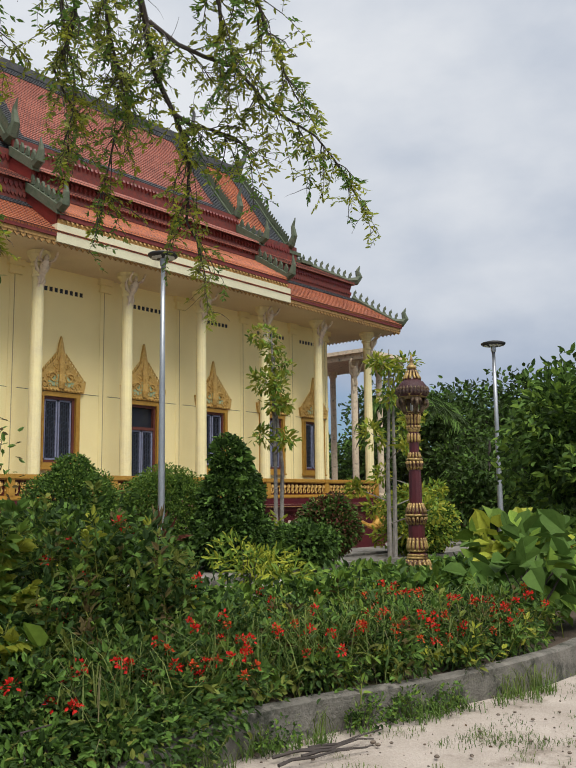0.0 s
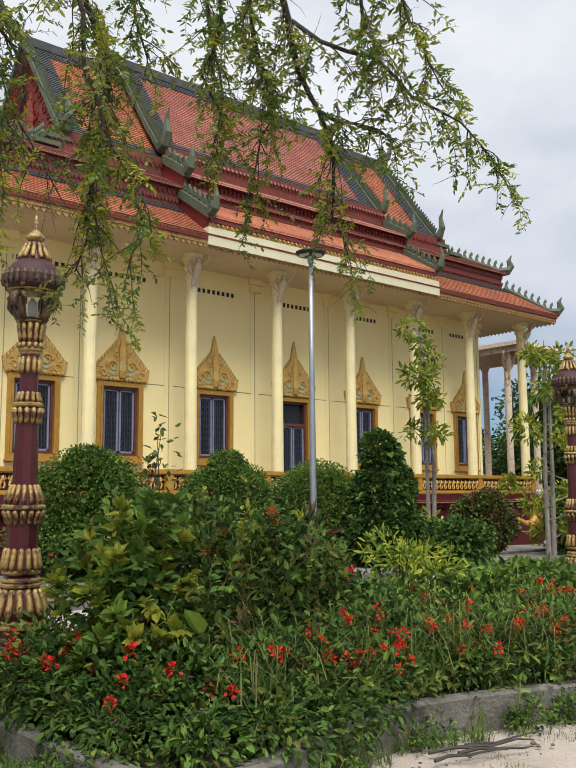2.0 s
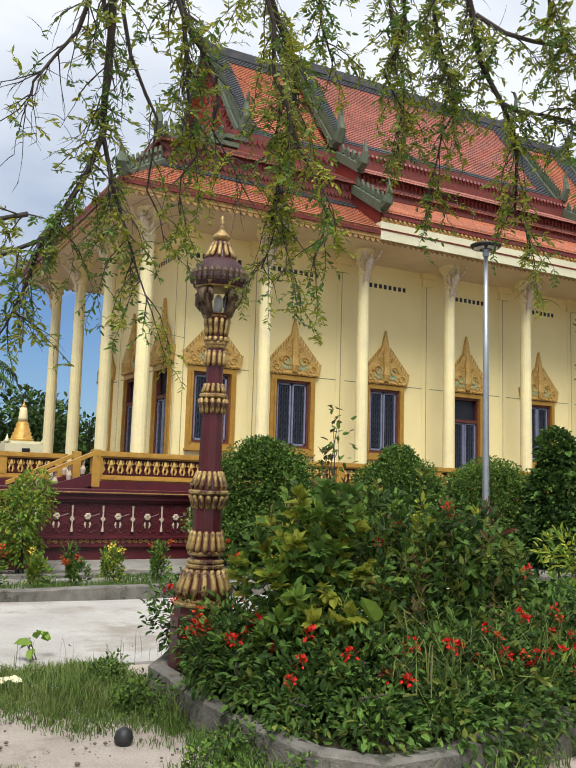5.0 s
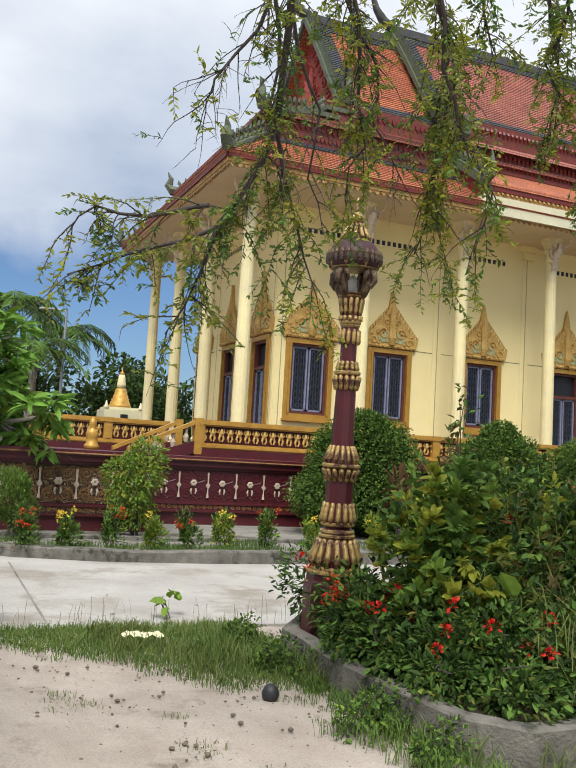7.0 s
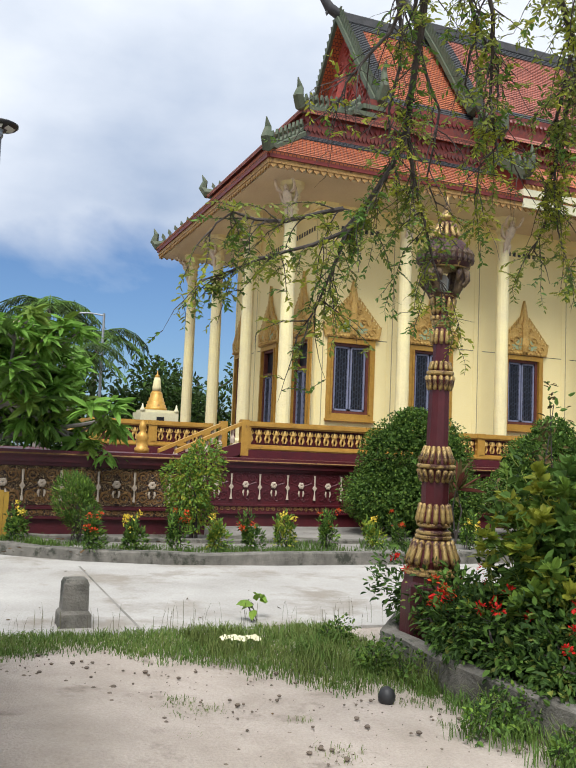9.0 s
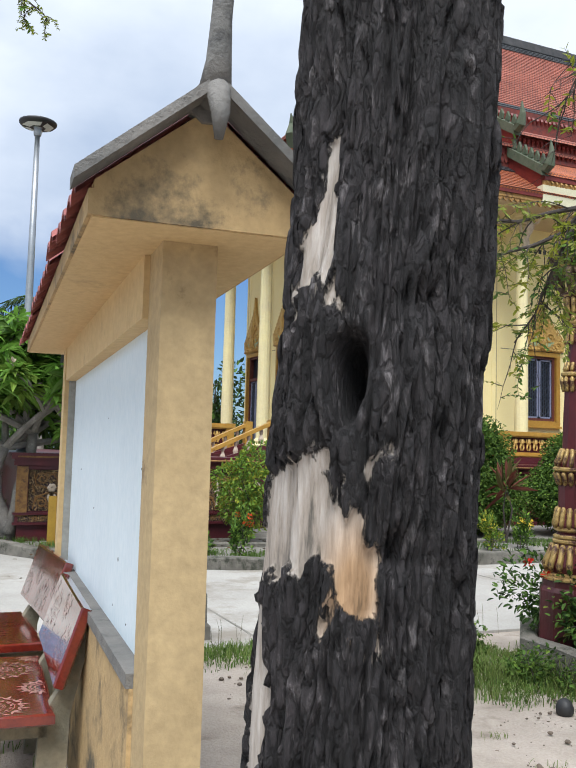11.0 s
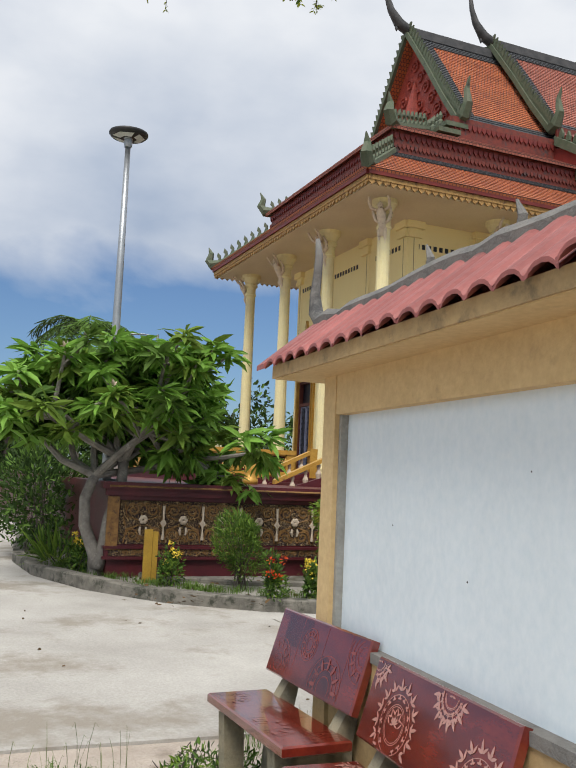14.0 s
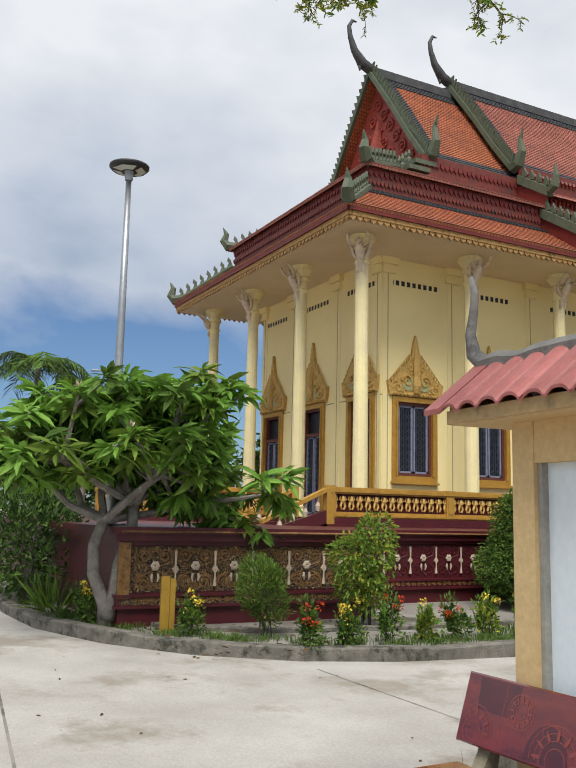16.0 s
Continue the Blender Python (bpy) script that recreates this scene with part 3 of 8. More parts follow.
def courses(s, a, b, c, d, lip=0.022, rows=8.0, side=True):
    """Overlapping tile courses from the lower edge a-b up to the upper edge d-c, each lifted at its foot."""
    a, b, c, d = (Vector(p) for p in (a, b, c, d))
    n = (b - a).cross(d - a).normalized()
    if n.z < 0:
        n = -n
    k = max(2, round(abs(d.z - a.z) * (1.25 if side else 1.7) * rows))
    line = []
    for i in range(k):
        for f, h in ((i / k, lip), ((i + 1) / k, 0.0)):
            line.append((a.lerp(d, f) + n * h, b.lerp(c, f) + n * h))
    o = len(s.v)
    for p, q in line:
        s.v += [tuple(p), tuple(q)]
    m = len(line)
    for i in range(m - 1):
        s.f.append((o + 2 * i, o + 2 * i + 1, o + 2 * i + 3, o + 2 * i + 2))
    e = len(s.v)
    s.v += [tuple(p - n * 0.07) for p in (a, b, c, d)]
    s.f += [(e, e + 3, e + 2, e + 1), (o, e, e + 1, o + 1), (o + 2 * m - 2, o + 2 * m - 1, e + 2, e + 3)]
    return s


def ring(name, u0, v0, z0, u1, v1, z1, material, thick=0.06):
    for sg in (-1, 1):
        part(name, courses(Shape(), (sg * u0, -v0, z0), (sg * u0, v0, z0), (sg * u1, v1, z1), (sg * u1, -v1, z1)), material, temple, uv=uv_side)
        part(name, courses(Shape(), (-u0, sg * v0, z0), (u0, sg * v0, z0), (u1, sg * v1, z1), (-u1, sg * v1, z1), side=False), material, temple, uv=uv_front)


def band(name, u, v, z0, z1, material, thick=0.08):
    s = Shape()
    for sg in (-1, 1):
        s.box(sg * u - thick / 2, sg * u + thick / 2, -v, v, z0, z1)
        s.box(-u, u, sg * v - thick / 2, sg * v + thick / 2, z0, z1)
    part(name, s, material, temple)


def fringe(name, u, v, z, step, drop, material, parts=("e", "w", "s", "n"), v0=None, v1=None):
    """Hanging scallops along an eave."""
    s = Shape()
    if "e" in parts:
        for sg in (-1, 1):
            a, b = (-v, v) if v0 is None else (v0, v1)
            n = int((b - a) / step)
            for i in range(n):
                y = a + (i + 0.5) * (b - a) / n
                w = step * 0.46
                s.prism([(-w, 0), (-w * 0.9, -drop * 0.5), (-w * 0.35, -drop * 0.75), (0, -drop), (w * 0.35, -drop * 0.75), (w * 0.9, -drop * 0.5), (w, 0)], -0.02, 0.02, pose(sg * u, y, z, 0, 0, 90))
    if "s" in parts:
        for sg in (-1, 1):
            n = int(2 * u / step)
            for i in range(n):
                x = -u + (i + 0.5) * 2 * u / n
                w = step * 0.46
                s.prism([(-w, 0), (-w * 0.9, -drop * 0.5), (-w * 0.35, -drop * 0.75), (0, -drop), (w * 0.35, -drop * 0.75), (w * 0.9, -drop * 0.5), (w, 0)], -0.02, 0.02, pose(x, sg * v, z))
    return part(name, s, material, temple)


CEN = 5.1
RISE = 0.42
band("eave_fascia", EU, EV, EZ + 0.1, EZ + 0.25, DARKRED, 0.12)
band("eave_gold_strip", EU - 0.03, EV - 0.03, EZ - 0.02, EZ + 0.1, FRIEZE, 0.08)
fringe("eave_fringe", EU - 0.03, EV - 0.03, EZ, 0.2, 0.15, FRIEZE)
ring("lower_tier_roof", EU + 0.1, EV + 0.1, EZ + 0.25, 4.35, 11.35, 10.55, TILE_ORANGE)
ring("lower_tier_border", 4.75, 11.75, 10.315, 4.33, 11.33, 10.60, TILE_DARK)
band("tier_band", 4.38, 11.38, 10.5, 11.2, REDBAND)
fringe("tier_band_crest", 4.44, 11.44, 11.1, 0.17, 0.2, DARKRED)
fringe("tier_band_drop", 4.44, 11.44, 10.8, 0.13, 0.16, REDBAND)
ring("upper_tier_roof", 4.62, 11.62, 11.2, 3.4, 10.2, 11.85, TILE_RED)
band("upper_band", 3.36, 8.9, 11.75, 12.5, REDBAND)
fringe("upper_band_crest", 3.42, 8.9, 12.3, 0.17, 0.2, DARKRED)
part("roof_deck", Shape().box(-3.38, 3.38, -10.2, 10.2, 11.6, 11.74), RIDGE, temple)
RZ0, RZ1 = 12.5, 16.75


def gable(v0, v1, dz, orange):
    """A steep saddle roof from v0 to v1, slightly hollow, with a border of dark tiles."""
    prof = [(3.15, RZ0 + dz), (2.3, RZ0 + 1.1 + dz), (1.28, RZ0 + 2.55 + dz), (0.0, RZ1 + dz)]
    for sg in (-1, 1):
        s = Shape()
        d = Shape()
        for (a, za), (b, zb) in zip(prof, prof[1:]):
            courses(s, (sg * a, v0, za), (sg * a, v1, za), (sg * b, v1, zb), (sg * b, v0, zb))
        part("main_roof", s, TILE_ORANGE if orange else TILE_RED, temple, uv=uv_side)
        for (a, za), (b, zb) in zip(prof, prof[1:]):
            for e0, e1 in ((v0, v0 + 0.75), (v1 - 0.75, v1)):
                courses(d, (sg * a, e0, za + 0.05), (sg * a, e1, za + 0.05), (sg * b, e1, zb + 0.05), (sg * b, e0, zb + 0.05))
        for i, (f0, f1) in ((0, (0.0, 0.36)), (2, (0.72, 1.0))):
            (a, za), (b, zb) = prof[i], prof[i + 1]
            p0, p1 = (a + (b - a) * f0, za + (zb - za) * f0), (a + (b - a) * f1, za + (zb - za) * f1)
            courses(d, (sg * p0[0], v0 + 0.75, p0[1] + 0.05), (sg * p0[0], v1 - 0.75, p0[1] + 0.05), (sg * p1[0], v1 - 0.75, p1[1] + 0.05), (sg * p1[0], v0 + 0.75, p1[1] + 0.05))
        part("roof_border", d, TILE_DARK, temple, uv=uv_side)
    part("ridge_cap", Shape().box(-0.16, 0.16, v0, v1, RZ1 - 0.1 + dz, RZ1 + 0.16 + dz).box(-0.09, 0.09, v0, v1, RZ1 + 0.16 + dz, RZ1 + 0.24 + dz), RIDGE, temple)
    for sg, v in ((-1, v0), (1, v1)):
        # barge boards with crest, horn and end flames
        for q in (-1, 1):
            s = Shape()
            for (a, za), (b, zb) in zip(prof, prof[1:]):
                s.slab((q * a, v - 0.11, za + 0.16), (q * a, v + 0.11, za + 0.16), (q * b, v + 0.11, zb + 0.16), (q * b, v - 0.11, zb + 0.16), 0.26)
            bb = part("barge_board", s, DRAGON, temple)
            for i in range(26):
                f = (i + 0.5) / 26 * 3
                k = min(2, int(f))
                a, za = prof[k]
                b, zb = prof[k + 1]
                t = f - k
                x, z = a + (b - a) * t, za + (zb - za) * t + 0.18
                s = Shape().prism([(-0.1, 0), (0.1, 0), (0.13, 0.14), (0.06, 0.3), (0.0, 0.2)], -0.03, 0.03, pose(q * x, v + sg * 0.02, z, 0, 0, 0 if q < 0 else 180) @ pose(0, 0, 0, 0, -48, 0))
                part("crest", s, DRAGON, bb)
            s = Shape()
            a, za = prof[0]
            s.tube([(q * a, v, za), (q * (a + 0.28), v, za + 0.08), (q * (a + 0.45), v, za + 0.4), (q * (a + 0.38), v, za + 0.85), (q * (a + 0.52), v, za + 1.2)], [0.2, 0.2, 0.15, 0.09, 0.02], 6)
            part("end_flame", s, DRAGON, temple)
        s = Shape()
        z = RZ1 + dz
        s.tube([(0, v - sg * 0.6, z + 0.1), (0, v, z + 0.14), (0, v + sg * 0.35, z + 0.3), (0, v + sg * 0.68, z + 0.7), (0, v + sg * 0.85, z + 1.15), (0, v + sg * 0.9, z + 1.5), (0, v + sg * 0.78, z + 1.74), (0, v + sg * 0.6, z + 1.74)], [0.1, 0.19, 0.19, 0.13, 0.09, 0.075, 0.06, 0.02], 7)
        s.lathe([(0.02, 0), (0.06, 0.1), (0.03, 0.2), (0.02, 0.35)], 6, (0, v + sg * 0.45, z + 0.0))
        part("horn_finial", s, RIDGE, temple, "tall curved dark horn finial", True)


gable(-8.5, 8.5, 0.0, True)
gable(-CEN, CEN, RISE, False)
for sg in (-1, 1):
    # pediment with ledges
    s = Shape().prism([(-3.0, RZ0 - 0.6), (3.0, RZ0 - 0.6), (3.0, RZ0), (2.2, RZ0 + 1.05), (1.2, RZ0 + 2.5), (0, RZ1 - 0.15), (-1.2, RZ0 + 2.5), (-2.2, RZ0 + 1.05), (-3.0, RZ0)], sg * 8.05 - 0.1, sg * 8.05 + 0.1)
    pd = part("gable_pediment", s, PEDIMENT, temple, "red carved pediment")
    s = Shape()
    rnd = random.Random(5)
    for row in range(7):
        half = 2.5 - row * 0.36
        n = max(1, int(half * 2 / 0.6))
        for i in range(n):
            scroll = Shape()
            spiral(scroll, -half + (i + 0.5) * 2 * half / n, RZ0 + 0.15 + row * 0.5, 0.24, sg * 8.17, 1.4, 1 if i % 2 else -1, 0.05)
            part("scroll", scroll, PEDIMENT, pd)
    s.tube([(0, sg * 8.2, RZ0), (0, sg * 8.25, RZ0 + 0.8), (0, sg * 8.23, RZ0 + 1.6), (0, sg * 8.17, RZ0 + 2.6)], [0.3, 0.34, 0.25, 0.05], 8)
    part("carving", s, PEDIMENT, pd)
    lg = Shape()
    for w, z, d in ((3.4, 11.72, 9.2), (3.1, 12.1, 8.75)):
        lg.box(-w, w, sg * d - 0.35, sg * d + 0.35, z, z + 0.2)
    part("gable_ledge", lg, DARKRED, temple)
    for w, z, d in ((3.4, 11.92, 9.2), (3.1, 12.3, 8.75)):
        for q in (-1, 1):
            for i in range(6):
                s = Shape().lathe([(0.09, 0), (0.1, 0.12), (0.04, 0.2), (0.07, 0.3), (0.015, 0.44)], 6, (q * (w - 0.1 - i * 0.17), sg * (d + 0.3), z))
                part("ledge_finial", s, DRAGON, temple)
            s = Shape().box(q * w - 0.35, q * w + 0.35, sg * d - 0.38, sg * d + 0.38, z - 0.14, z)
            part("ledge_corner", s, DRAGON, temple, "green block at the gable foot")

# raised middle of the side eaves with white beam, stepped dragon edges
for sg in (-1, 1):
    part("middle_eave_roof", Shape().slab((sg * (EU + 0.07), -CEN, EZ + 0.9), (sg * (EU + 0.07), CEN, EZ + 0.9), (sg * 4.3, CEN, 10.6 + RISE), (sg * 4.3, -CEN, 10.6 + RISE), 0.1), TILE_ORANGE, temple, uv=uv_side)
    x0, x1 = sorted((sg * (EU - 0.1), sg * (EU + 0.04)))
    part("middle_fascia", Shape().box(x0, x1, -CEN, CEN, EZ + 0.66, EZ + 0.84), DARKRED, temple)
    x0, x1 = sorted((sg * (EU - 0.1), sg * (EU - 0.01)))
    part("middle_gold_strip", Shape().box(x0, x1, -CEN, CEN, EZ + 0.491, EZ + 0.659), FRIEZE, temple, "dull gold carved frieze")
    s = Shape()
    for i in range(60):
        v = -CEN + 0.09 + i * 0.17
        s.tube([(sg * (EU - 0.02), v, EZ + 0.65), (sg * (EU + 0.02), v + 0.03, EZ + 0.58), (sg * (EU - 0.01), v + 0.02, EZ + 0.5)], [0.05, 0.045, 0.012], 5)
    part("middle_gold_relief", s, FRIEZE, temple)
    x0, x1 = sorted((sg * (EU - 0.35), sg * (EU + 0.075)))
    part("white_beam", Shape().box(x0, x1, -CEN - 0.1, CEN + 0.1, EZ - 0.05, EZ + 0.49), BEAM, temple, "pale cream eave beam")
    x0, x1 = sorted((sg * 4.42, sg * 4.5))
    part("middle_tier_band", Shape().box(x0, x1, -CEN, CEN, 10.5 + RISE, 11.2 + RISE), REDBAND, temple)
    for u, z in ((4.52, 11.1), (4.52, 10.82), (3.5, 12.3)):
        s = Shape()
        for i in range(60):
            v = -CEN + 0.09 + i * 0.17
            s.tube([(sg * u, v, z + RISE), (sg * (u + 0.04), v, z + RISE - 0.08), (sg * u, v, z + RISE - 0.19)], [0.06, 0.055, 0.012], 5)
        part("middle_band_drop", s, DARKRED, temple)
    part("middle_tier_roof", Shape().slab((sg * 4.7, -CEN, 11.2 + RISE), (sg * 4.7, CEN, 11.2 + RISE), (sg * 3.42, CEN, 11.85 + RISE), (sg * 3.42, -CEN, 11.85 + RISE), 0.08), TILE_RED, temple, uv=uv_side)
    x0, x1 = sorted((sg * 3.4, sg * 3.48))
    part("middle_upper_band", Shape().box(x0, x1, -CEN, CEN, 11.75 + RISE, 12.5 + RISE), REDBAND, temple)
    for q in (-1, 1):
        for low in ([(EU - 0.15, EZ + 0.2), (EU - 0.02, EZ + 0.95), (4.3, 10.6 + RISE), (4.3, 10.4)], [(4.55, 11.05), (4.65, 11.2 + RISE), (3.42, 11.8 + RISE), (3.42, 11.6)]):
            part("step_cheek", Shape().prism([(sg * u, z) for u, z in low], q * CEN - 0.06, q * CEN + 0.06), DARKRED, temple)
        for (ua, za), (ub, zb) in (((EU + 0.05, EZ + 0.95), (4.45, 11.05)), ((4.75, 11.65), (3.5, 12.45))):
            s = Shape().slab((sg * ua, q * CEN - 0.14, za + 0.12), (sg * ua, q * CEN + 0.14, za + 0.12), (sg * ub, q * CEN + 0.14, zb + 0.12), (sg * ub, q * CEN - 0.14, zb + 0.12), 0.3)
            n = 6 if ua > 5 else 4
            for i in range(n):
                t = (i + 0.5) / n
                s.prism([(-0.1, 0), (0.1, 0), (0.12, 0.14), (0.05, 0.32), (-0.03, 0.2)], -0.04, 0.04, pose(sg * (ua + (ub - ua) * t), q * CEN, za + (zb - za) * t + 0.1, 0, 0, 0 if sg > 0 else 180))
            s.tube([(sg * ua, q * CEN, za), (sg * (ua + 0.2), q * CEN, za + 0.1), (sg * (ua + 0.28), q * CEN, za + 0.4), (sg * (ua + 0.24), q * CEN, za + 0.8)], [0.16, 0.16, 0.1, 0.02], 6)
            part("stepped_dragon_edge", s, DRAGON, temple)

# hip ridges with crests and dragon heads at the corners of both tiers
for q in (-1, 1):
    for w in (-1, 1):
        for (a, av, az), (b, bv, bz), n in (((EU, EV, EZ + 0.29), (4.45, 11.45, 10.56), 8), ((4.55, 11.55, 11.22), (3.3, 9.7, 11.95), 8)):
            s = Shape()
            p0, p1 = Vector((q * a, w * av, az)), Vector((q * b, w * bv, bz))
            s.tube([p0, p1], [0.11, 0.11], 6)
            ang = math.degrees(math.atan2((p0 - p1).y, (p0 - p1).x))
            for i in range(n):
                p = p0.lerp(p1, (i + 0.8) / (n + 0.3))
                s.prism([(-0.08, 0), (0.09, 0), (0.03, 0.14), (0.1, 0.2), (0.07, 0.36), (-0.03, 0.25)], -0.035, 0.035, Matrix.Translation(p + Vector((0, 0, 0.08))) @ pose(0, 0, 0, 0, 0, ang))
            d = (p0 - p1).normalized()
            s.tube([p0 - d * 0.3, p0 + d * 0.1 + Vector((0, 0, 0.14)), p0 + d * 0.25 + Vector((0, 0, 0.38)), p0 + d * 0.16 + Vector((0, 0, 0.62)), p0 + d * 0.3 + Vector((0, 0, 0.92))], [0.13, 0.19, 0.16, 0.1, 0.015], 6)
            part("hip_ridge", s, DRAGON, temple, "green dragon hip crest")

# ---- platform, balustrades, terrace walls ----
def plinth(name, x0, x1, y0, y1, steps, material, label):
    """A moulded base: stacked slabs (z0, z1, outset)."""
    s = Shape()
    for z0, z1, o in steps:
        s.box(x0 - o, x1 + o, y0 - o, y1 + o, z0, z1)
    return single(name, s, material, label, "platform", kind="structure")


GILT = mat("dark_gilt_relief", (0.26, 0.14, 0.04), (0.13, 0.06, 0.022), 0.5, 0.15, scale=14, fine=60, bump=0.5, grime=(0.06, 0.03, 0.02), grime_at=0.55)
PALE = mat("flaked_pale_paint", (0.5, 0.42, 0.33), (0.38, 0.3, 0.22), 0.8, scale=9, fine=40, bump=0.3)
PX, PY0, PY1 = -20.75, 6.0, 32.4
plinth("temple_platform", -32.1, PX, PY0, PY1, [(0.1, 0.5, 0.12), (0.5, 1.2, 0.0), (1.2, 1.3, 0.1), (1.3, 1.42, 0.2), (1.42, 1.55, 0.1), (1.55, 1.70, 0.02)], MAROON, "maroon moulded temple platform with flaking paint")
plinth("porch_platform", -29.0, -23.9, 2.7, PY0, [(0.1, 1.42, 0.0), (1.42, 1.55, 0.08), (1.55, 1.70, 0.0)], MAROON, "maroon porch platform in front of the temple doors")


def terrace(name, x0, x1, y0, y1, top, label):
    return plinth(name, x0, x1, y0, y1, [(0.05, 0.36, -0.04), (0.36, 0.40, 0.03), (0.40, 0.52, 0.0), (0.52, 0.56, 0.03), (0.56, top - 0.26, -0.05), (top - 0.26, top - 0.2, 0.0), (top - 0.2, top - 0.1, 0.05), (top - 0.1, top, 0.1)], MAROON, label)


TA, TB = -15.5, -17.3
terr_a = terrace("terrace_wall_front", -44, TA, -0.6, 3.55, 1.52, "maroon terrace wall with gilt scroll relief panels")
terr_b = terrace("terrace_wall_side", -36, TB, 3.8, 46, 1.50, "maroon terrace wall with worn relief panels")


def relief(flower):
    s = Shape()
    for q in (-1, 1):
        for w in (-1, 1):
            spiral(s, q * 0.155, 0.19 * w, 0.105, 0, 1.5, q, 0.017, 14)
            spiral(s, q * 0.06, 0.25 * w, 0.06, 0, 1.2, -q, 0.014, 10)
            s.tube([(q * 0.29, 0, 0.3 * w), (q * 0.25, 0.01, 0.1 * w), (q * 0.04, 0, 0.03 * w)], [0.014, 0.022, 0.012], 5)
        s.tube([(q * 0.27, 0, -0.05), (q * 0.31, 0, 0.1), (q * 0.22, 0, 0.06)], [0.02, 0.014, 0.006], 5)
    return s


def pale_bits(post):
    s = Shape()
    if not post:
        for k in range(6):
            a = k * math.pi / 3
            s.lathe([(0.03, -0.012), (0.036, 0.0), (0.02, 0.018)], 7, (0, 0, 0), pose(0.04 * math.cos(a), -0.01, 0.04 * math.sin(a) + 0.03, 90, 0, 0))
        for q in (-1, 1):
            s.tube([(q * 0.045, -0.01, -0.08), (q * 0.055, -0.012, -0.14), (q * 0.04, -0.01, -0.2)], [0.016, 0.022, 0.01], 6)
    else:
        s.prism([(-0.05, 0), (0, -0.07), (0.05, 0), (0, 0.07)], -0.02, 0.01)
        s.tube([(0, -0.005, -0.25), (0, -0.01, -0.12), (0, -0.01, 0.1), (0, -0.005, 0.27)], [0.03, 0.012, 0.016, 0.025], 6)
    return s


panel_a = panel_b = None
flower_m = post_m = None


def dress(wall, x, y0, y1, material, step=0.62):
    """Relief panels, pale flowers and posts along an east face, each a part of the wall."""
    n = int((y1 - y0) / step)
    first = fl = po = gd = None
    for i in range(n):
        y = y0 + (i + 0.5) * (y1 - y0) / n
        m = pose(x - 0.05, y, 0.91, 0, 0, 90)
        if first is None:
            first = part("relief_panel", relief(True), material, wall)
            fl = part("flower_boss", pale_bits(False), PALE, wall, "flaked pale flower boss")
            po = part("relief_post", pale_bits(True), PALE, wall, "flaked pale relief post")
            g = Shape()
            for k in range(5):
                spiral(g, -0.25 + k * 0.125, 0, 0.05, 0, 1.3, 1 if k % 2 else -1, 0.012, 9)
            gd = part("relief_border", g, GILT, wall)
            obs = (first, fl, po, gd)
        else:
            obs = tuple(instance(o, wall, Matrix()) for o in (first, fl, po, gd))
        obs[0].matrix_basis = m
        obs[1].matrix_basis = m @ pose(0, -0.02, 0.02)
        obs[2].matrix_basis = pose(x - 0.05, y + (y1 - y0) / n / 2, 0.91, 0, 0, 90) @ pose(0, -0.02, 0)
        obs[3].matrix_basis = pose(x + 0.003, y, 0.46, 0, 0, 90)


FIELD = bpy.data.materials.new("gilt_scroll_field")
FIELD.use_nodes = True
fn_, fl_ = FIELD.node_tree.nodes, FIELD.node_tree.links
f_co = fn_.new("ShaderNodeTexCoord")
f_n = node(fn_, "ShaderNodeTexNoise", Scale=8.0, Detail=1.0, Roughness=0.4, Distortion=1.6)
f_s = fn_.new("ShaderNodeMath")
f_s.operation = "MULTIPLY"
f_s.inputs[1].default_value = 62.0
f_w = fn_.new("ShaderNodeMath")
f_w.operation = "SINE"
f_r = fn_.new("ShaderNodeValToRGB")
f_r.color_ramp.elements[0].position, f_r.color_ramp.elements[1].position = 0.15, 0.75
f_r.color_ramp.elements[0].color, f_r.color_ramp.elements[1].color = (0.022, 0.008, 0.009, 1), (0.34, 0.225, 0.10, 1)
f_b = node(fn_, "ShaderNodeBump", Strength=0.8, Distance=0.02)
fl_.new(f_co.outputs["Object"], f_n.inputs["Vector"])
fl_.new(f_n.outputs["Fac"], f_s.inputs[0])
fl_.new(f_s.outputs["Value"], f_w.inputs[0])
fl_.new(f_w.outputs["Value"], f_r.inputs["Fac"])
fl_.new(f_w.outputs["Value"], f_b.inputs["Height"])
fl_.new(f_b.outputs["Normal"], fn_["Principled BSDF"].inputs["Normal"])
fl_.new(f_r.outputs["Color"], fn_["Principled BSDF"].inputs["Base Color"])
fn_["Principled BSDF"].inputs["Roughness"].default_value = 0.5
part("relief_field", Shape().box(TA - 0.08, TA - 0.045, -0.4, 3.5, 0.585, 1.245), FIELD, terr_a, "dense gilt scrollwork on a dark ground")
part("border_field", Shape().box(TA - 0.02, TA + 0.004, -0.55, 3.53, 0.41, 0.515), FIELD, terr_a, "gilt scrollwork border")
dress(terr_a, TA, -0.35, 3.45, GILT)
dress(terr_b, TB, 3.95, 24.0, MAROON)
strip("terrace_gold_line", [(TA + 0.09, -0.6), (TA + 0.09, 3.55)], 0.05, 1.445, 1.475, GILT, "", "", parent=terr_a)
strip("terrace_gold_line", [(TB + 0.09, 3.8), (TB + 0.09, 46)], 0.05, 1.425, 1.455, GILT, "", "", parent=terr_b)
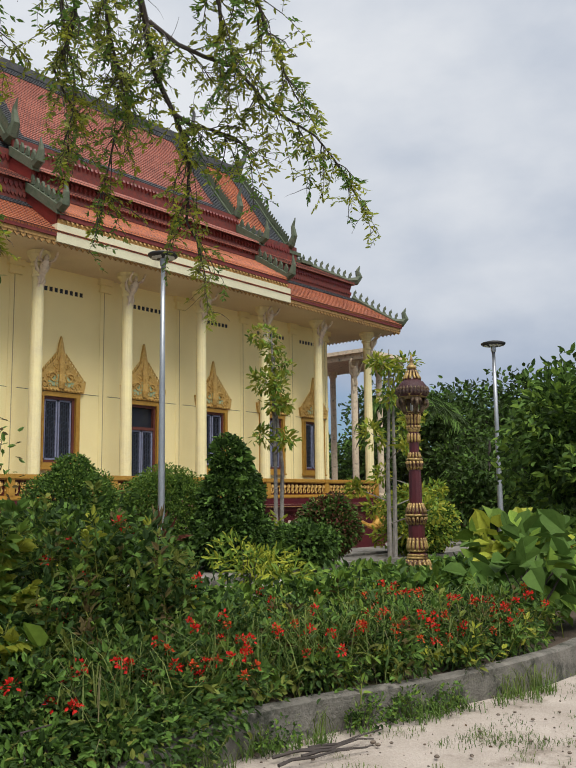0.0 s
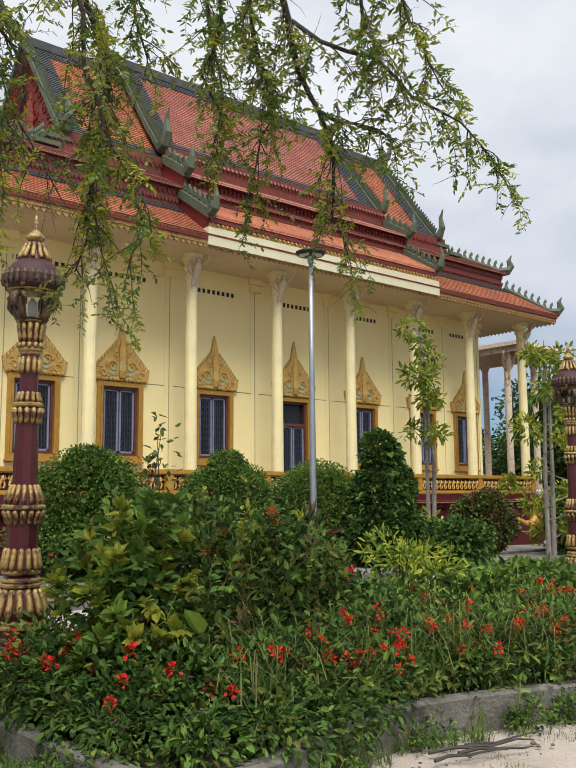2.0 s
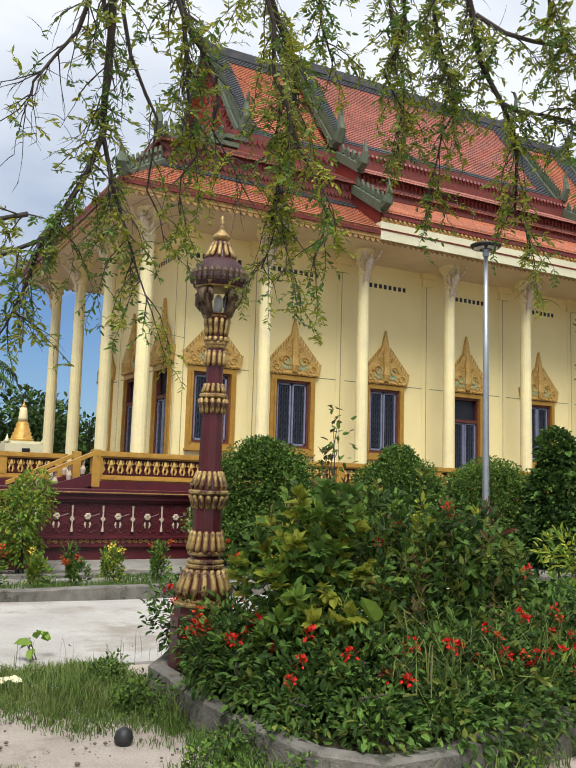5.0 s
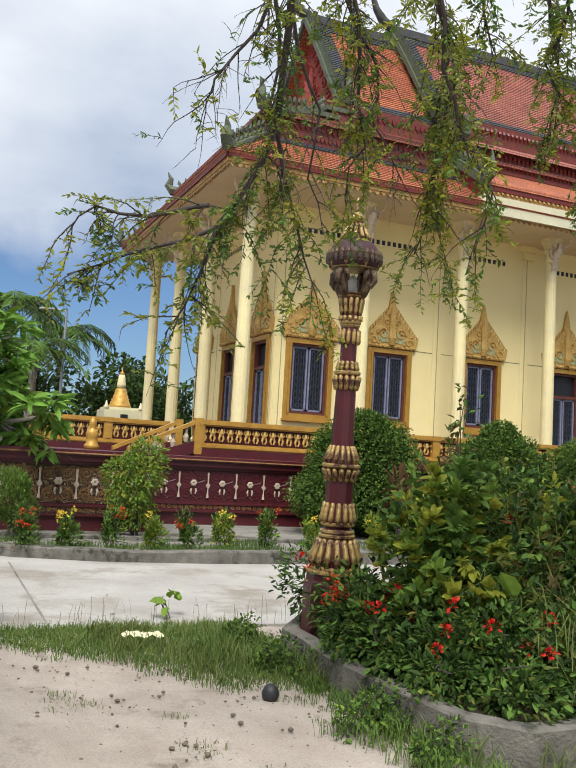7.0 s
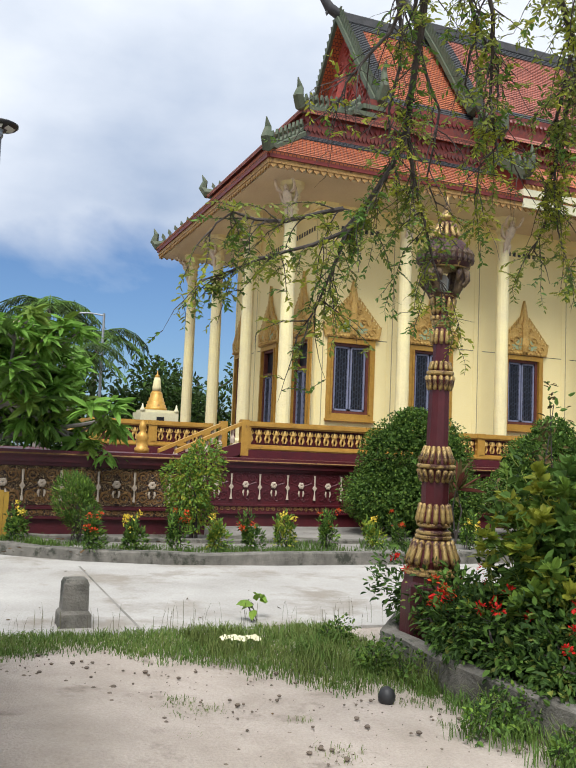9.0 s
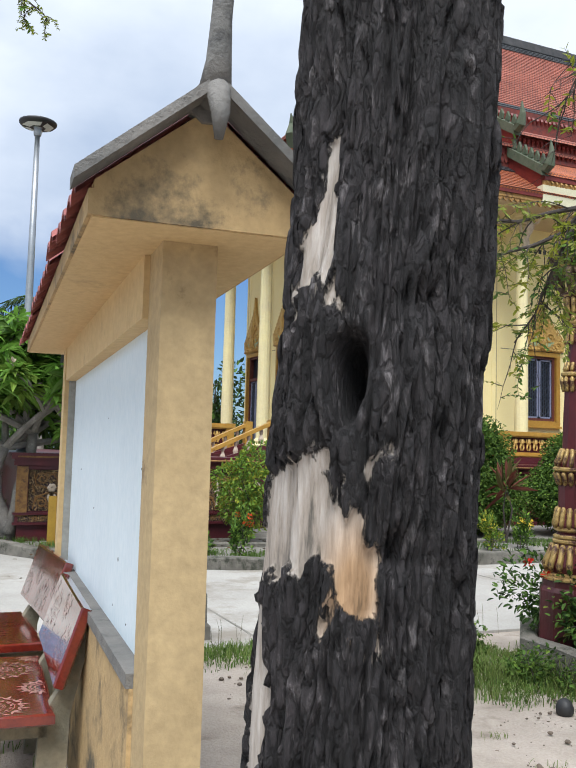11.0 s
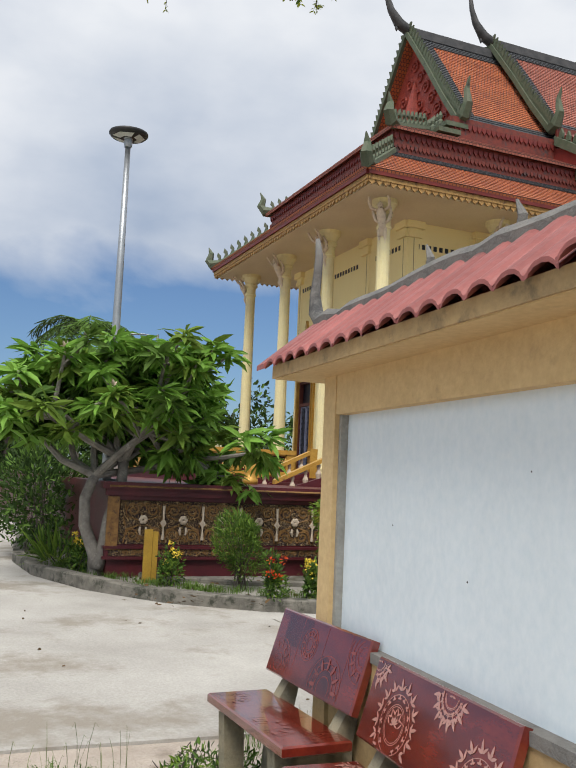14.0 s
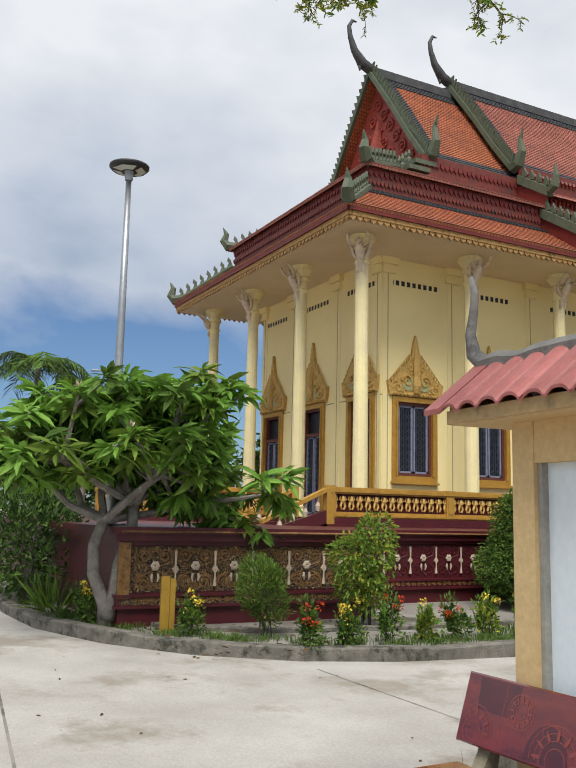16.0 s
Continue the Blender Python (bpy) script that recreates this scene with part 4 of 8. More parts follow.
g = Shape().box(TA - 0.02, TA + 0.015, -0.6, -0.42, 0.5, 1.3)
part("end_pilaster", g, GILT, terr_a, "gold end pilaster")

baluster_mesh = None


def baluster_shape():
    """A squat carved figure-like baluster with two legs and a rounded head."""
    s = Shape()
    for q in (-1, 1):
        s.tube([(q * 0.03, 0, -0.16), (q * 0.06, -0.01, -0.08), (q * 0.035, 0, 0.0), (q * 0.02, 0, 0.05)], [0.022, 0.03, 0.032, 0.02], 6)
        s.tube([(q * 0.03, 0, 0.03), (q * 0.085, 0, 0.08), (q * 0.06, 0, 0.16)], [0.02, 0.026, 0.014], 5)
    s.tube([(0, 0, -0.02), (0, -0.02, 0.05), (0, -0.02, 0.1), (0, -0.01, 0.165)], [0.03, 0.05, 0.045, 0.02], 7)
    return s


def balustrade(a, b, z, label, posts=3.3, step=0.235):
    global baluster_mesh
    a, b = Vector((*a, 0)), Vector((*b, 0))
    d = b - a
    t = thing("balustrade", (a.x, a.y, z), label, "balustrade", "temple balustrades", turn=math.degrees(math.atan2(d.y, d.x)))
    L = d.length
    part("bottom_rail", Shape().box(0, L, -0.09, 0.09, 0.0, 0.09).box(0, L, -0.13, 0.13, 0.03, 0.07).box(0, L, -0.07, 0.07, 0.09, 0.14), GOLD, t, "gold bottom rail")
    part("top_rail", Shape().box(0, L, -0.08, 0.08, 0.56, 0.6).box(0, L, -0.12, 0.12, 0.6, 0.68).box(0, L, -0.09, 0.09, 0.68, 0.72), GOLD, t, "gold top rail")
    part("back_panel", Shape().box(0, L, 0.03, 0.05, 0.1, 0.57), MAROON, t, "maroon back panel")
    n = max(1, round(L / posts))
    for i in range(n + 1):
        x = L * i / n
        o = part("post", Shape().box(-0.12, 0.12, -0.11, 0.11, 0.0, 0.6).box(-0.08, 0.08, -0.125, 0.125, 0.14, 0.5).box(-0.14, 0.14, -0.135, 0.135, 0.6, 0.725), GOLD, t)
        o.matrix_basis = pose(x, 0, 0)
    k = int(L / step)
    for i in range(k):
        m = pose((i + 0.5) * L / k, -0.02, 0.35, 0, 0, 0)
        if baluster_mesh is None:
            baluster_mesh = part("baluster", baluster_shape(), PALEGOLD, t)
            baluster_mesh.matrix_basis = m
        else:
            instance(baluster_mesh, t, m)
    return t


balustrade((PX - 0.1, 6.05), (PX - 0.1, 30.5), FLOOR, "gold balustrade with carved balusters along the temple gallery")
balustrade((-24.05, 2.8), (-24.05, 6.0), FLOOR, "gold balustrade along the porch platform", 1.6)
balustrade((-28.9, 2.8), (-24.05, 2.8), FLOOR, "gold balustrade at the front of the porch", 1.6)

# side stair from the gallery down to the terrace
stair = thing("stair", (PX - 0.55, 6.0, 1.5), "maroon stair with sloping gold handrail and white balusters", "stair")
s = Shape()
for i in range(3):
    s.box(-1.2, 0.5, -0.35 * (i + 1), -0.35 * i, 0.0, 0.2 - 0.065 * i)
part("treads", s, MAROON, stair)
for q in (-1.25, 0.5):
    m = Matrix()
    part("handrail", Shape().slab((q - 0.09, 0.0, 0.93), (q + 0.09, 0.0, 0.93), (q + 0.09, -1.75, 0.13), (q - 0.09, -1.75, 0.13), 0.1), GOLD, stair, "sloping gold handrail")
    part("string", Shape().slab((q - 0.07, 0.0, 0.4), (q + 0.07, 0.0, 0.4), (q + 0.07, -1.2, 0.02), (q - 0.07, -1.2, 0.02), 0.3), MAROON, stair)
    for i in range(4):
        o = part("stair_baluster", Shape().lathe([(0.05, 0), (0.07, 0.12), (0.03, 0.22), (0.05, 0.28), (0.04, 0.36)], 10), PALE, stair)
        o.matrix_basis = pose(q, -0.3 - i * 0.33, 0.46 - i * 0.15 - 0.12)
    part("newel", Shape().box(q - 0.1, q + 0.1, -0.1, 0.1, 0, 0.95), GOLD, stair)

# garden stair with scrolled end at the far end of the terrace
gs = thing("garden_stair", (-16.9, 21.3, 0.0), "maroon garden stair with gold coping and scrolled finial", "stair")
part("cheek", Shape().prism([(0, 0), (2.9, 0), (2.9, 0.65), (2.3, 0.65), (0.2, 1.45), (0, 1.45)], -0.12, 0.12, pose(0, 0, 0, 0, 0, 78)), MAROON, gs)
s = Shape()
s.tube([pose(0, 0, 0, 0, 0, 78) @ Vector(p) for p in ((-0.1, 0, 1.52), (0.2, 0, 1.52), (1.2, 0, 1.16), (2.25, 0, 0.74), (2.9, 0, 0.72))], [0.11] * 5, 8)
part("coping", s, GOLD, gs, "gold rounded coping")
s = Shape()
s.tube([pose(0, 0, 0, 0, 0, 78) @ Vector(p) for p in ((2.6, 0, 0.75), (2.78, 0, 0.95), (2.72, 0, 1.25), (2.85, 0, 1.5), (3.0, 0, 1.6))], [0.15, 0.2, 0.15, 0.09, 0.03], 8)
part("finial", s, GOLD, gs, "gold scrolled finial")
part("steps", Shape().box(-1.5, -0.13, 0, 0.5, 0.1, 1.2).box(-1.5, -0.13, 0.5, 1.1, 0.1, 0.85).box(-1.5, -0.13, 1.1, 1.8, 0.1, 0.5), MAROON, gs)

# small guardian figure on the terrace
s = Shape().lathe([(0.16, 0), (0.17, 0.1), (0.13, 0.13), (0.12, 0.26), (0.15, 0.36), (0.09, 0.44), (0.06, 0.48), (0.09, 0.56), (0.07, 0.64), (0.02, 0.72)], 10, (-19.3, 3.1, 1.52))
single("guardian_statue", s, GOLD, "small gold painted guardian statue on the terrace", "statue", smooth=True)


# ---- ornate garden lamps ----
def fluted(parent, name, z0, z1, r0, r1, n, material, label):
    """A ring of upright rounded flutes between two heights, each a part of its own on one mesh."""
    zm = (z0 + z1) / 2
    t = math.pi * (r0 + r1) / 2 / n * 0.8
    s = Shape().tube([(r0 * 0.97, 0, z0), (r0, 0, z0 + (z1 - z0) * 0.2), ((r0 + r1) / 2, 0, zm), (r1, 0, z1 - (z1 - z0) * 0.12), (r1 * 0.96, 0, z1)], [t * 0.6, t, t * 0.9, t, t * 0.5], 6)
    first = part(name, s, material, parent, label, True)
    for k in range(1, n):
        instance(first, parent, pose(0, 0, 0, 0, 0, 360 * k / n), name)


LAMPGOLD = mat("lamp_gold_paint", (0.44, 0.31, 0.11), (0.26, 0.17, 0.06), 0.4, 0.35, scale=14, fine=70, bump=0.4, grime=(0.06, 0.025, 0.02), grime_at=0.5)
LAMPDULL = mat("lamp_blackened_gilding", (0.15, 0.105, 0.05), (0.075, 0.045, 0.028), 0.5, 0.2, scale=20, fine=80, bump=0.5, grime=(0.03, 0.014, 0.014), grime_at=0.5)
LAMPRED = mat("lamp_maroon_paint", (0.085, 0.014, 0.018), (0.05, 0.011, 0.014), 0.35, scale=5, fine=30, bump=0.2, grime=(0.33, 0.28, 0.27), grime_at=0.67, stretch=(1, 1, 0.35))


DOME = mat("lamp_dome_maroon", (0.05, 0.012, 0.014), (0.03, 0.009, 0.011), 0.6, scale=30, fine=60, bump=0.4, grime=(0.12, 0.085, 0.07), grime_at=0.66)


def garden_lamp():
    t = thing("ornate_lamp_post", (-7.13, 2.92, 0.2), "maroon and gold ornate concrete lamp post with lantern head", "lamp post", "ornate lamp posts")
    body = Shape()
    body.lathe([(0.27, -0.1), (0.27, 0.5), (0.25, 0.54), (0.25, 0.62), (0.2, 0.66), (0.215, 0.72), (0.17, 0.86), (0.14, 0.92), (0.15, 0.97), (0.125, 1.0), (0.15, 1.06), (0.125, 1.2), (0.126, 1.4), (0.125, 1.43), (0.145, 1.52), (0.145, 1.58), (0.1, 1.73), (0.098, 1.95), (0.092, 2.22), (0.09, 2.25), (0.11, 2.34), (0.08, 2.41), (0.075, 2.5), (0.074, 2.64), (0.088, 2.7), (0.08, 2.8), (0.09, 2.86), (0.08, 2.92), (0.095, 3.07)], 10)
    part("shaft", body, LAMPRED, t, "maroon flaking shaft")
    for z0, z1, r0, r1, n in ((0.67, 0.9, 0.225, 0.165, 16), (1.04, 1.22, 0.15, 0.128, 14), (1.41, 1.525, 0.128, 0.155, 15), (1.575, 1.73, 0.15, 0.106, 15), (2.23, 2.36, 0.1, 0.118, 13), (2.41, 2.49, 0.095, 0.08, 12), (2.645, 2.78, 0.088, 0.085, 11), (2.86, 2.9, 0.095, 0.095, 12), (2.91, 3.07, 0.088, 0.105, 12)):
        fluted(t, "flute", z0, z1, r0, r1, n, LAMPGOLD, "gold painted flute")
    for z, r in ((0.61, 0.26), (0.64, 0.235), (0.963, 0.158), (0.925, 0.165), (1.03, 0.155), (1.55, 0.175), (2.385, 0.124), (2.82, 0.09), (2.845, 0.1), (3.09, 0.125)):
        part("gold_ring", Shape().lathe([(r * 0.9, -0.02), (r, -0.008), (r, 0.008), (r * 0.9, 0.02)], 20), LAMPGOLD, t).matrix_basis = pose(0, 0, z)
    part("lantern_floor", Shape().lathe([(0.1, 3.04), (0.12, 3.08), (0.14, 3.1), (0.03, 3.115)], 12), LAMPRED, t)
    for k in range(4):
        a = 90 * k + 28
        s = Shape()
        s.tube([(0.11, 0, 3.08), (0.145, 0, 3.15), (0.165, 0, 3.25), (0.17, 0, 3.35)], [0.035, 0.042, 0.045, 0.04], 7)
        s.tube([(0.175, 0, 3.3), (0.225, 0, 3.28), (0.238, 0, 3.21), (0.2, 0, 3.16), (0.185, 0, 3.2)], [0.036, 0.032, 0.024, 0.018, 0.012], 6)
        for q in (-1, 1):
            s.tube([(0.17, 0.03 * q, 3.32), (0.185, 0.062 * q, 3.28), (0.17, 0.062 * q, 3.2)], [0.026, 0.03, 0.014], 6)
        o = part("elephant_bracket", s, LAMPDULL, t, "dull gold elephant-head bracket", True)
        o.matrix_basis = pose(0, 0, 0, 0, 0, a)
    part("bulb", Shape().lathe([(0.02, 3.11), (0.04, 3.15), (0.04, 3.24), (0.015, 3.28)], 10), LENS, t, "white lamp bulb", True)
    part("dome", Shape().lathe([(0.1, 3.335), (0.225, 3.34), (0.235, 3.38), (0.24, 3.46), (0.225, 3.5), (0.18, 3.56), (0.13, 3.6)], 24), DOME, t, "dark maroon dome", True)
    part("dome_lip", Shape().lathe([(0.16, 3.325), (0.222, 3.33), (0.24, 3.375), (0.2, 3.385)], 8), LAMPGOLD, t)
    petal = part("petal", Shape().lathe([(0.02, 0), (0.027, 0.025), (0.022, 0.06), (0.026, 0.08), (0.008, 0.115)], 6, (0.236, 0, 3.378)), LAMPDULL, t, "dull gold petal")
    for k in range(1, 26):
        instance(petal, t, pose(0, 0, 0, 0, 0, 360 * k / 26), "petal")
    fluted(t, "neck_flute", 3.59, 3.75, 0.128, 0.075, 12, LAMPGOLD, "gold painted flute")
    part("neck", Shape().lathe([(0.12, 3.58), (0.07, 3.7), (0.05, 3.78)], 12), LAMPRED, t)
    part("finial", Shape().lathe([(0.05, 3.765), (0.08, 3.79), (0.078, 3.81), (0.045, 3.84), (0.025, 3.87), (0.036, 3.885), (0.02, 3.91), (0.026, 3.925), (0.012, 3.95), (0.016, 3.965), (0.004, 4.0)], 12), LAMPGOLD, t, "gold stepped finial", True)
    t.matrix_basis = pose(-6.5, 2.72, 0.15, 0.3, 2.2, 0) @ Matrix.Diagonal((0.906, 0.906, 0.906, 1))
    return t


lamp_a = garden_lamp()
lamp_b = copy_thing(lamp_a, pose(-5.92, 9.3, 0.15, 0, 0, 20) @ Matrix.Diagonal((0.906, 0.906, 0.906, 1)))


# ---- solar street lamps ----
def street_lamp(at, h, turn, group="street lamps"):
    t = thing("street_lamp", at, "tall grey steel street lamp with round solar head", "street lamp", group, turn=turn)
    part("pole", Shape().lathe([(0.085, 0), (0.08, 0.4), (0.06, h * 0.6), (0.045, h - 0.1)], 12), STEEL, t, smooth=True)
    part("base_plate", Shape().box(-0.17, 0.17, -0.17, 0.17, 0, 0.03), STEEL, t)
    part("collar", Shape().lathe([(0.06, h - 0.2), (0.07, h - 0.16), (0.07, h - 0.06), (0.1, h - 0.03)], 12), STEEL, t)
    part("head", Shape().lathe([(0.12, h - 0.05), (0.29, h - 0.02), (0.33, h + 0.02), (0.33, h + 0.05), (0.2, h + 0.09), (0.05, h + 0.1)], 24), BLACK, t, "round black lamp head", True)
    for k in range(3):
        o = part("light_panel", Shape().add([(0.14 * math.cos(a), 0.14 * math.sin(a), h - 0.052) for a in (0.15, 1.0, 1.9)] + [(0.275 * math.cos(a), 0.275 * math.sin(a), h - 0.028) for a in (1.9, 1.0, 0.15)], [(0, 5, 4, 1), (1, 4, 3, 2)]), LENS, t, "pale light panel")
        o.matrix_basis = pose(0, 0, 0, 0, 0, 120 * k)
    return t


street_lamp((-16.55, -0.44, 1.52), 5.83, 20)
street_lamp((-13.88, 12.24, 0.1), 6.8, 80)
street_lamp((-10.65, 21.3, 0.0), 5.75, 140)
far_lamp = thing("street_lamp", (-33.0, 4.37, 0.0), "distant street lamp with a single side arm", "street lamp", "street lamps")
part("pole", Shape().lathe([(0.07, 0), (0.06, 3.0), (0.045, 6.7)], 8), STEEL, far_lamp)
part("arm", Shape().tube([(0, 0, 6.62), (0, -0.5, 6.66), (0, -1.0, 6.62)], [0.035, 0.03, 0.05], 6), STEEL, far_lamp)

# ---- notice board ----
OCHRE = mat("ochre_yellow_plaster", (0.60, 0.44, 0.225), (0.53, 0.385, 0.19), 0.85, scale=1.8, fine=30, bump=0.15, grime=(0.34, 0.24, 0.13), grime_at=0.62)
OCHRE_OLD = mat("stained_ochre_plaster", (0.46, 0.32, 0.15), (0.34, 0.24, 0.12), 0.9, scale=2.4, fine=30, bump=0.3, grime=(0.09, 0.075, 0.05), grime_at=0.53)
# Blotches are stains; the base is darker than OCHRE to paint in shade.
OCHRE_SPOT_SHADED = mat("blotched_ochre_plaster", (0.45, 0.335, 0.175), (0.38, 0.28, 0.145), 0.85, scale=5, fine=30, bump=0.15, grime=(0.16, 0.11, 0.06), grime_at=0.585)
BOARD = mat("chalky_white_board", (0.68, 0.765, 0.815), (0.62, 0.70, 0.75), 0.6, scale=1.4, fine=24, bump=0.04, grime=(0.50, 0.57, 0.62), grime_at=0.64, stretch=(1, 1, 0.75))
CEMENT = mat("mouldy_cement", (0.2, 0.19, 0.175), (0.115, 0.115, 0.11), 0.9, scale=5, fine=40, bump=0.5, grime=(0.06, 0.06, 0.06), grime_at=0.57)
PINKTILE = mat("faded_red_barrel_tile", (0.30, 0.097, 0.087), (0.215, 0.062, 0.055), 0.55, scale=4, fine=40, bump=0.2, grime=(0.11, 0.05, 0.045), grime_at=0.6, vary=0.2)
nb = thing("notice_board", (-6.453, -1.254, 0.0), "ochre walled notice board with blank white panel and small tiled roof", "notice board", turn=-4.0)
NL = 2.78
part("far_pillar", Shape().box(-0.19, -0.03, -0.02, 0.17, -0.05, 2.235), OCHRE, nb)
# The pillar's darker plaster holds the shade on its near end.
part("near_pillar", Shape().box(NL - 0.035, NL + 0.175, 0.004, 0.17, -0.05, 2.235), OCHRE_SPOT_SHADED, nb, "stained ochre pillar, its plaster darkened for shade")
part("beam", Shape().box(-0.03, NL - 0.035, -0.015, 0.165, 2.03, 2.235), OCHRE, nb)
part("panel", Shape().box(0.0, NL - 0.035, 0.045, 0.14, 0.93, 2.03), BOARD, nb, "blank white board")
GREYEDGE = mat("grey_cement_edge", (0.33, 0.33, 0.3), (0.25, 0.25, 0.225), 0.9, scale=6, fine=40, bump=0.3, grime=(0.16, 0.15, 0.12), grime_at=0.6)
part("panel_edge", Shape().box(-0.03, 0.0, 0.006, 0.16, -0.05, 2.03), GREYEDGE, nb, "grey cement edge of the panel")
for x, z, r in ((2.05, 1.19, 0.011), (1.2, 1.33, 0.006), (1.95, 1.0, 0.006), (2.3, 0.99, 0.005), (0.55, 1.5, 0.005), (1.6, 1.75, 0.004), (2.5, 1.55, 0.005)):
    part("dent", Shape().lathe([(r * 0.3, 0.0), (r, 0.0008), (r * 0.8, 0.003), (r * 0.2, 0.004)], 7, (0, 0, 0), pose(x, 0.047, z, 90, 0, 0)), VOID, nb, "dark dent in the board")
part("sill", Shape().box(0.03, NL - 0.035, -0.02, 0.14, 0.885, 0.93), CEMENT, nb, "grey cement sill")
part("lower_wall", Shape().box(0, NL - 0.035, -0.01, 0.16, -0.05, 0.885), OCHRE_OLD, nb, "stained ochre lower wall")
SY0, SY1, RY, EZB, RZB = -0.225, 0.385, 0.085, 2.305, 2.56
part("soffit", Shape().box(-0.43, NL + 0.35, SY0, SY1, 2.235, 2.275), OCHRE, nb)
s = Shape().box(-0.45, NL + 0.36, SY0 - 0.012, SY0 + 0.03, 2.24, 2.31).box(-0.45, NL + 0.36, SY1 - 0.03, SY1 + 0.012, 2.24, 2.31)
part("eave_board", s, OCHRE_OLD, nb, "mouldy eave edge")
for x in (-0.44, NL + 0.295):
    part("gable_wall", Shape().prism([(SY0 + 0.002, 2.238), (SY1 - 0.002, 2.238), (SY1 - 0.002, 2.335), (RY, RZB + 0.02), (SY0 + 0.002, 2.335)], x, x + 0.063, Matrix(((0, 1, 0, 0), (1, 0, 0, 0), (0, 0, 1, 0), (0, 0, 0, 1)))), OCHRE_OLD, nb, "stained gable end")


def tile_run(s, x0, x1, y0, z0, y1, z1, lift, period=0.165):
    """Rolls of barrel tiles side by side, running up the slope."""
    n = max(1, round((x1 - x0) / period))
    for i in range(n):
        c = x0 + (i + 0.5) * (x1 - x0) / n
        hw = (x1 - x0) / n / 2
        prof = [(-hw, 0.0), (-hw * 0.86, 0.004), (-hw * 0.72, 0.018), (-hw * 0.42, 0.032), (0, 0.037), (hw * 0.42, 0.032), (hw * 0.72, 0.018), (hw * 0.86, 0.004), (hw, 0.0)]
        o = len(s.v)
        for y, z, dz in ((y0, z0, lift), (y0 + (y1 - y0) * 0.5, z0 + (z1 - z0) * 0.5, lift), (y1, z1, lift)):
            for u, w in prof:
                s.v.append((c + u, y, z + w + dz))
        for y, z, dz in ((y0, z0, lift - 0.016), (y1, z1, lift - 0.016)):
            for u, w in prof:
                s.v.append((c + u, y, z + w + dz))
        m = len(prof)
        for r in range(2):
            for k in range(m - 1):
                s.f.append((o + r * m + k, o + r * m + k + 1, o + (r + 1) * m + k + 1, o + (r + 1) * m + k))
        for k in range(m - 1):
            s.f.append((o + 3 * m + k + 1, o + 3 * m + k, o + 4 * m + k, o + 4 * m + k + 1))
            s.f.append((o + k + 1, o + k, o + 3 * m + k, o + 3 * m + k + 1))


rnd = random.Random(3)
x = -0.47
while x < NL + 0.22:
    w = 0.33
    lift = rnd.uniform(0.0, 0.008) + (0.012 if 2.15 < x < 2.5 else 0.0)
    for y0, ee in ((SY0 - 0.05, 1), (SY1 + 0.05, -1)):
        s = Shape()
        tile_run(s, x, min(x + w, NL + 0.345), y0 + rnd.uniform(-0.012, 0.006) * ee, EZB, RY - 0.01 * ee, RZB + 0.03, lift, 0.165)
        part("roof_tile", s, PINKTILE, nb, "faded red barrel tiles")
    x += w
for sg, y0 in ((1, SY0 - 0.06), (-1, SY1 + 0.06)):
    part("barge_board", Shape().slab((NL + 0.345, y0, EZB + 0.03), (NL + 0.46, y0, EZB + 0.03), (NL + 0.46, RY - 0.015 * sg, RZB + 0.07), (NL + 0.345, RY - 0.015 * sg, RZB + 0.07), 0.035), CEMENT, nb, "grey end tile")
    part("far_barge_board", Shape().slab((-0.6, y0, EZB + 0.02), (-0.46, y0, EZB + 0.02), (-0.46, RY - 0.015 * sg, RZB + 0.06), (-0.6, RY - 0.015 * sg, RZB + 0.06), 0.03), PINKTILE, nb)
s = Shape()
pts, rad = [], []
for i in range(24):
    pts.append((-0.55 + i * (NL + 0.92) / 23, RY, RZB + 0.035 + rnd.uniform(-0.01, 0.012)))
    rad.append(0.055 + rnd.uniform(-0.008, 0.01))
s.tube(pts, rad, 8)
part("ridge_cap", s, CEMENT, nb, "rough cement ridge")
x, q = -0.55, -1
s = Shape().tube([(x - q * 0.16, RY, RZB + 0.02), (x, RY, RZB + 0.05), (x + q * 0.1, RY, RZB + 0.12), (x + q * 0.13, RY, RZB + 0.24), (x + q * 0.1, RY, RZB + 0.36), (x + q * 0.085, RY, RZB + 0.47), (x + q * 0.12, RY, RZB + 0.58)], [0.03, 0.05, 0.045, 0.032, 0.026, 0.024, 0.014], 10)
part("horn", s, CEMENT, nb, "grey curved horn finial", True)
x = NL + 0.36
s = Shape().tube([(x - 0.2, RY, RZB + 0.03), (x, RY, RZB + 0.045), (x + 0.1, RY, RZB + 0.03), (x + 0.13, RY, RZB - 0.04), (x + 0.12, RY, RZB - 0.11)], [0.03, 0.036, 0.034, 0.026, 0.012], 12)
s.tube([(x + 0.05, RY, RZB + 0.03), (x + 0.09, RY, RZB + 0.12), (x + 0.085, RY + 0.005, RZB + 0.24), (x + 0.09, RY + 0.015, RZB + 0.42), (x + 0.12, RY + 0.02, RZB + 0.7), (x + 0.17, RY + 0.02, RZB + 1.0)], [0.05, 0.036, 0.03, 0.029, 0.026, 0.008], 12)
part("horn", s, CEMENT, nb, "grey tapered horn finial", True)
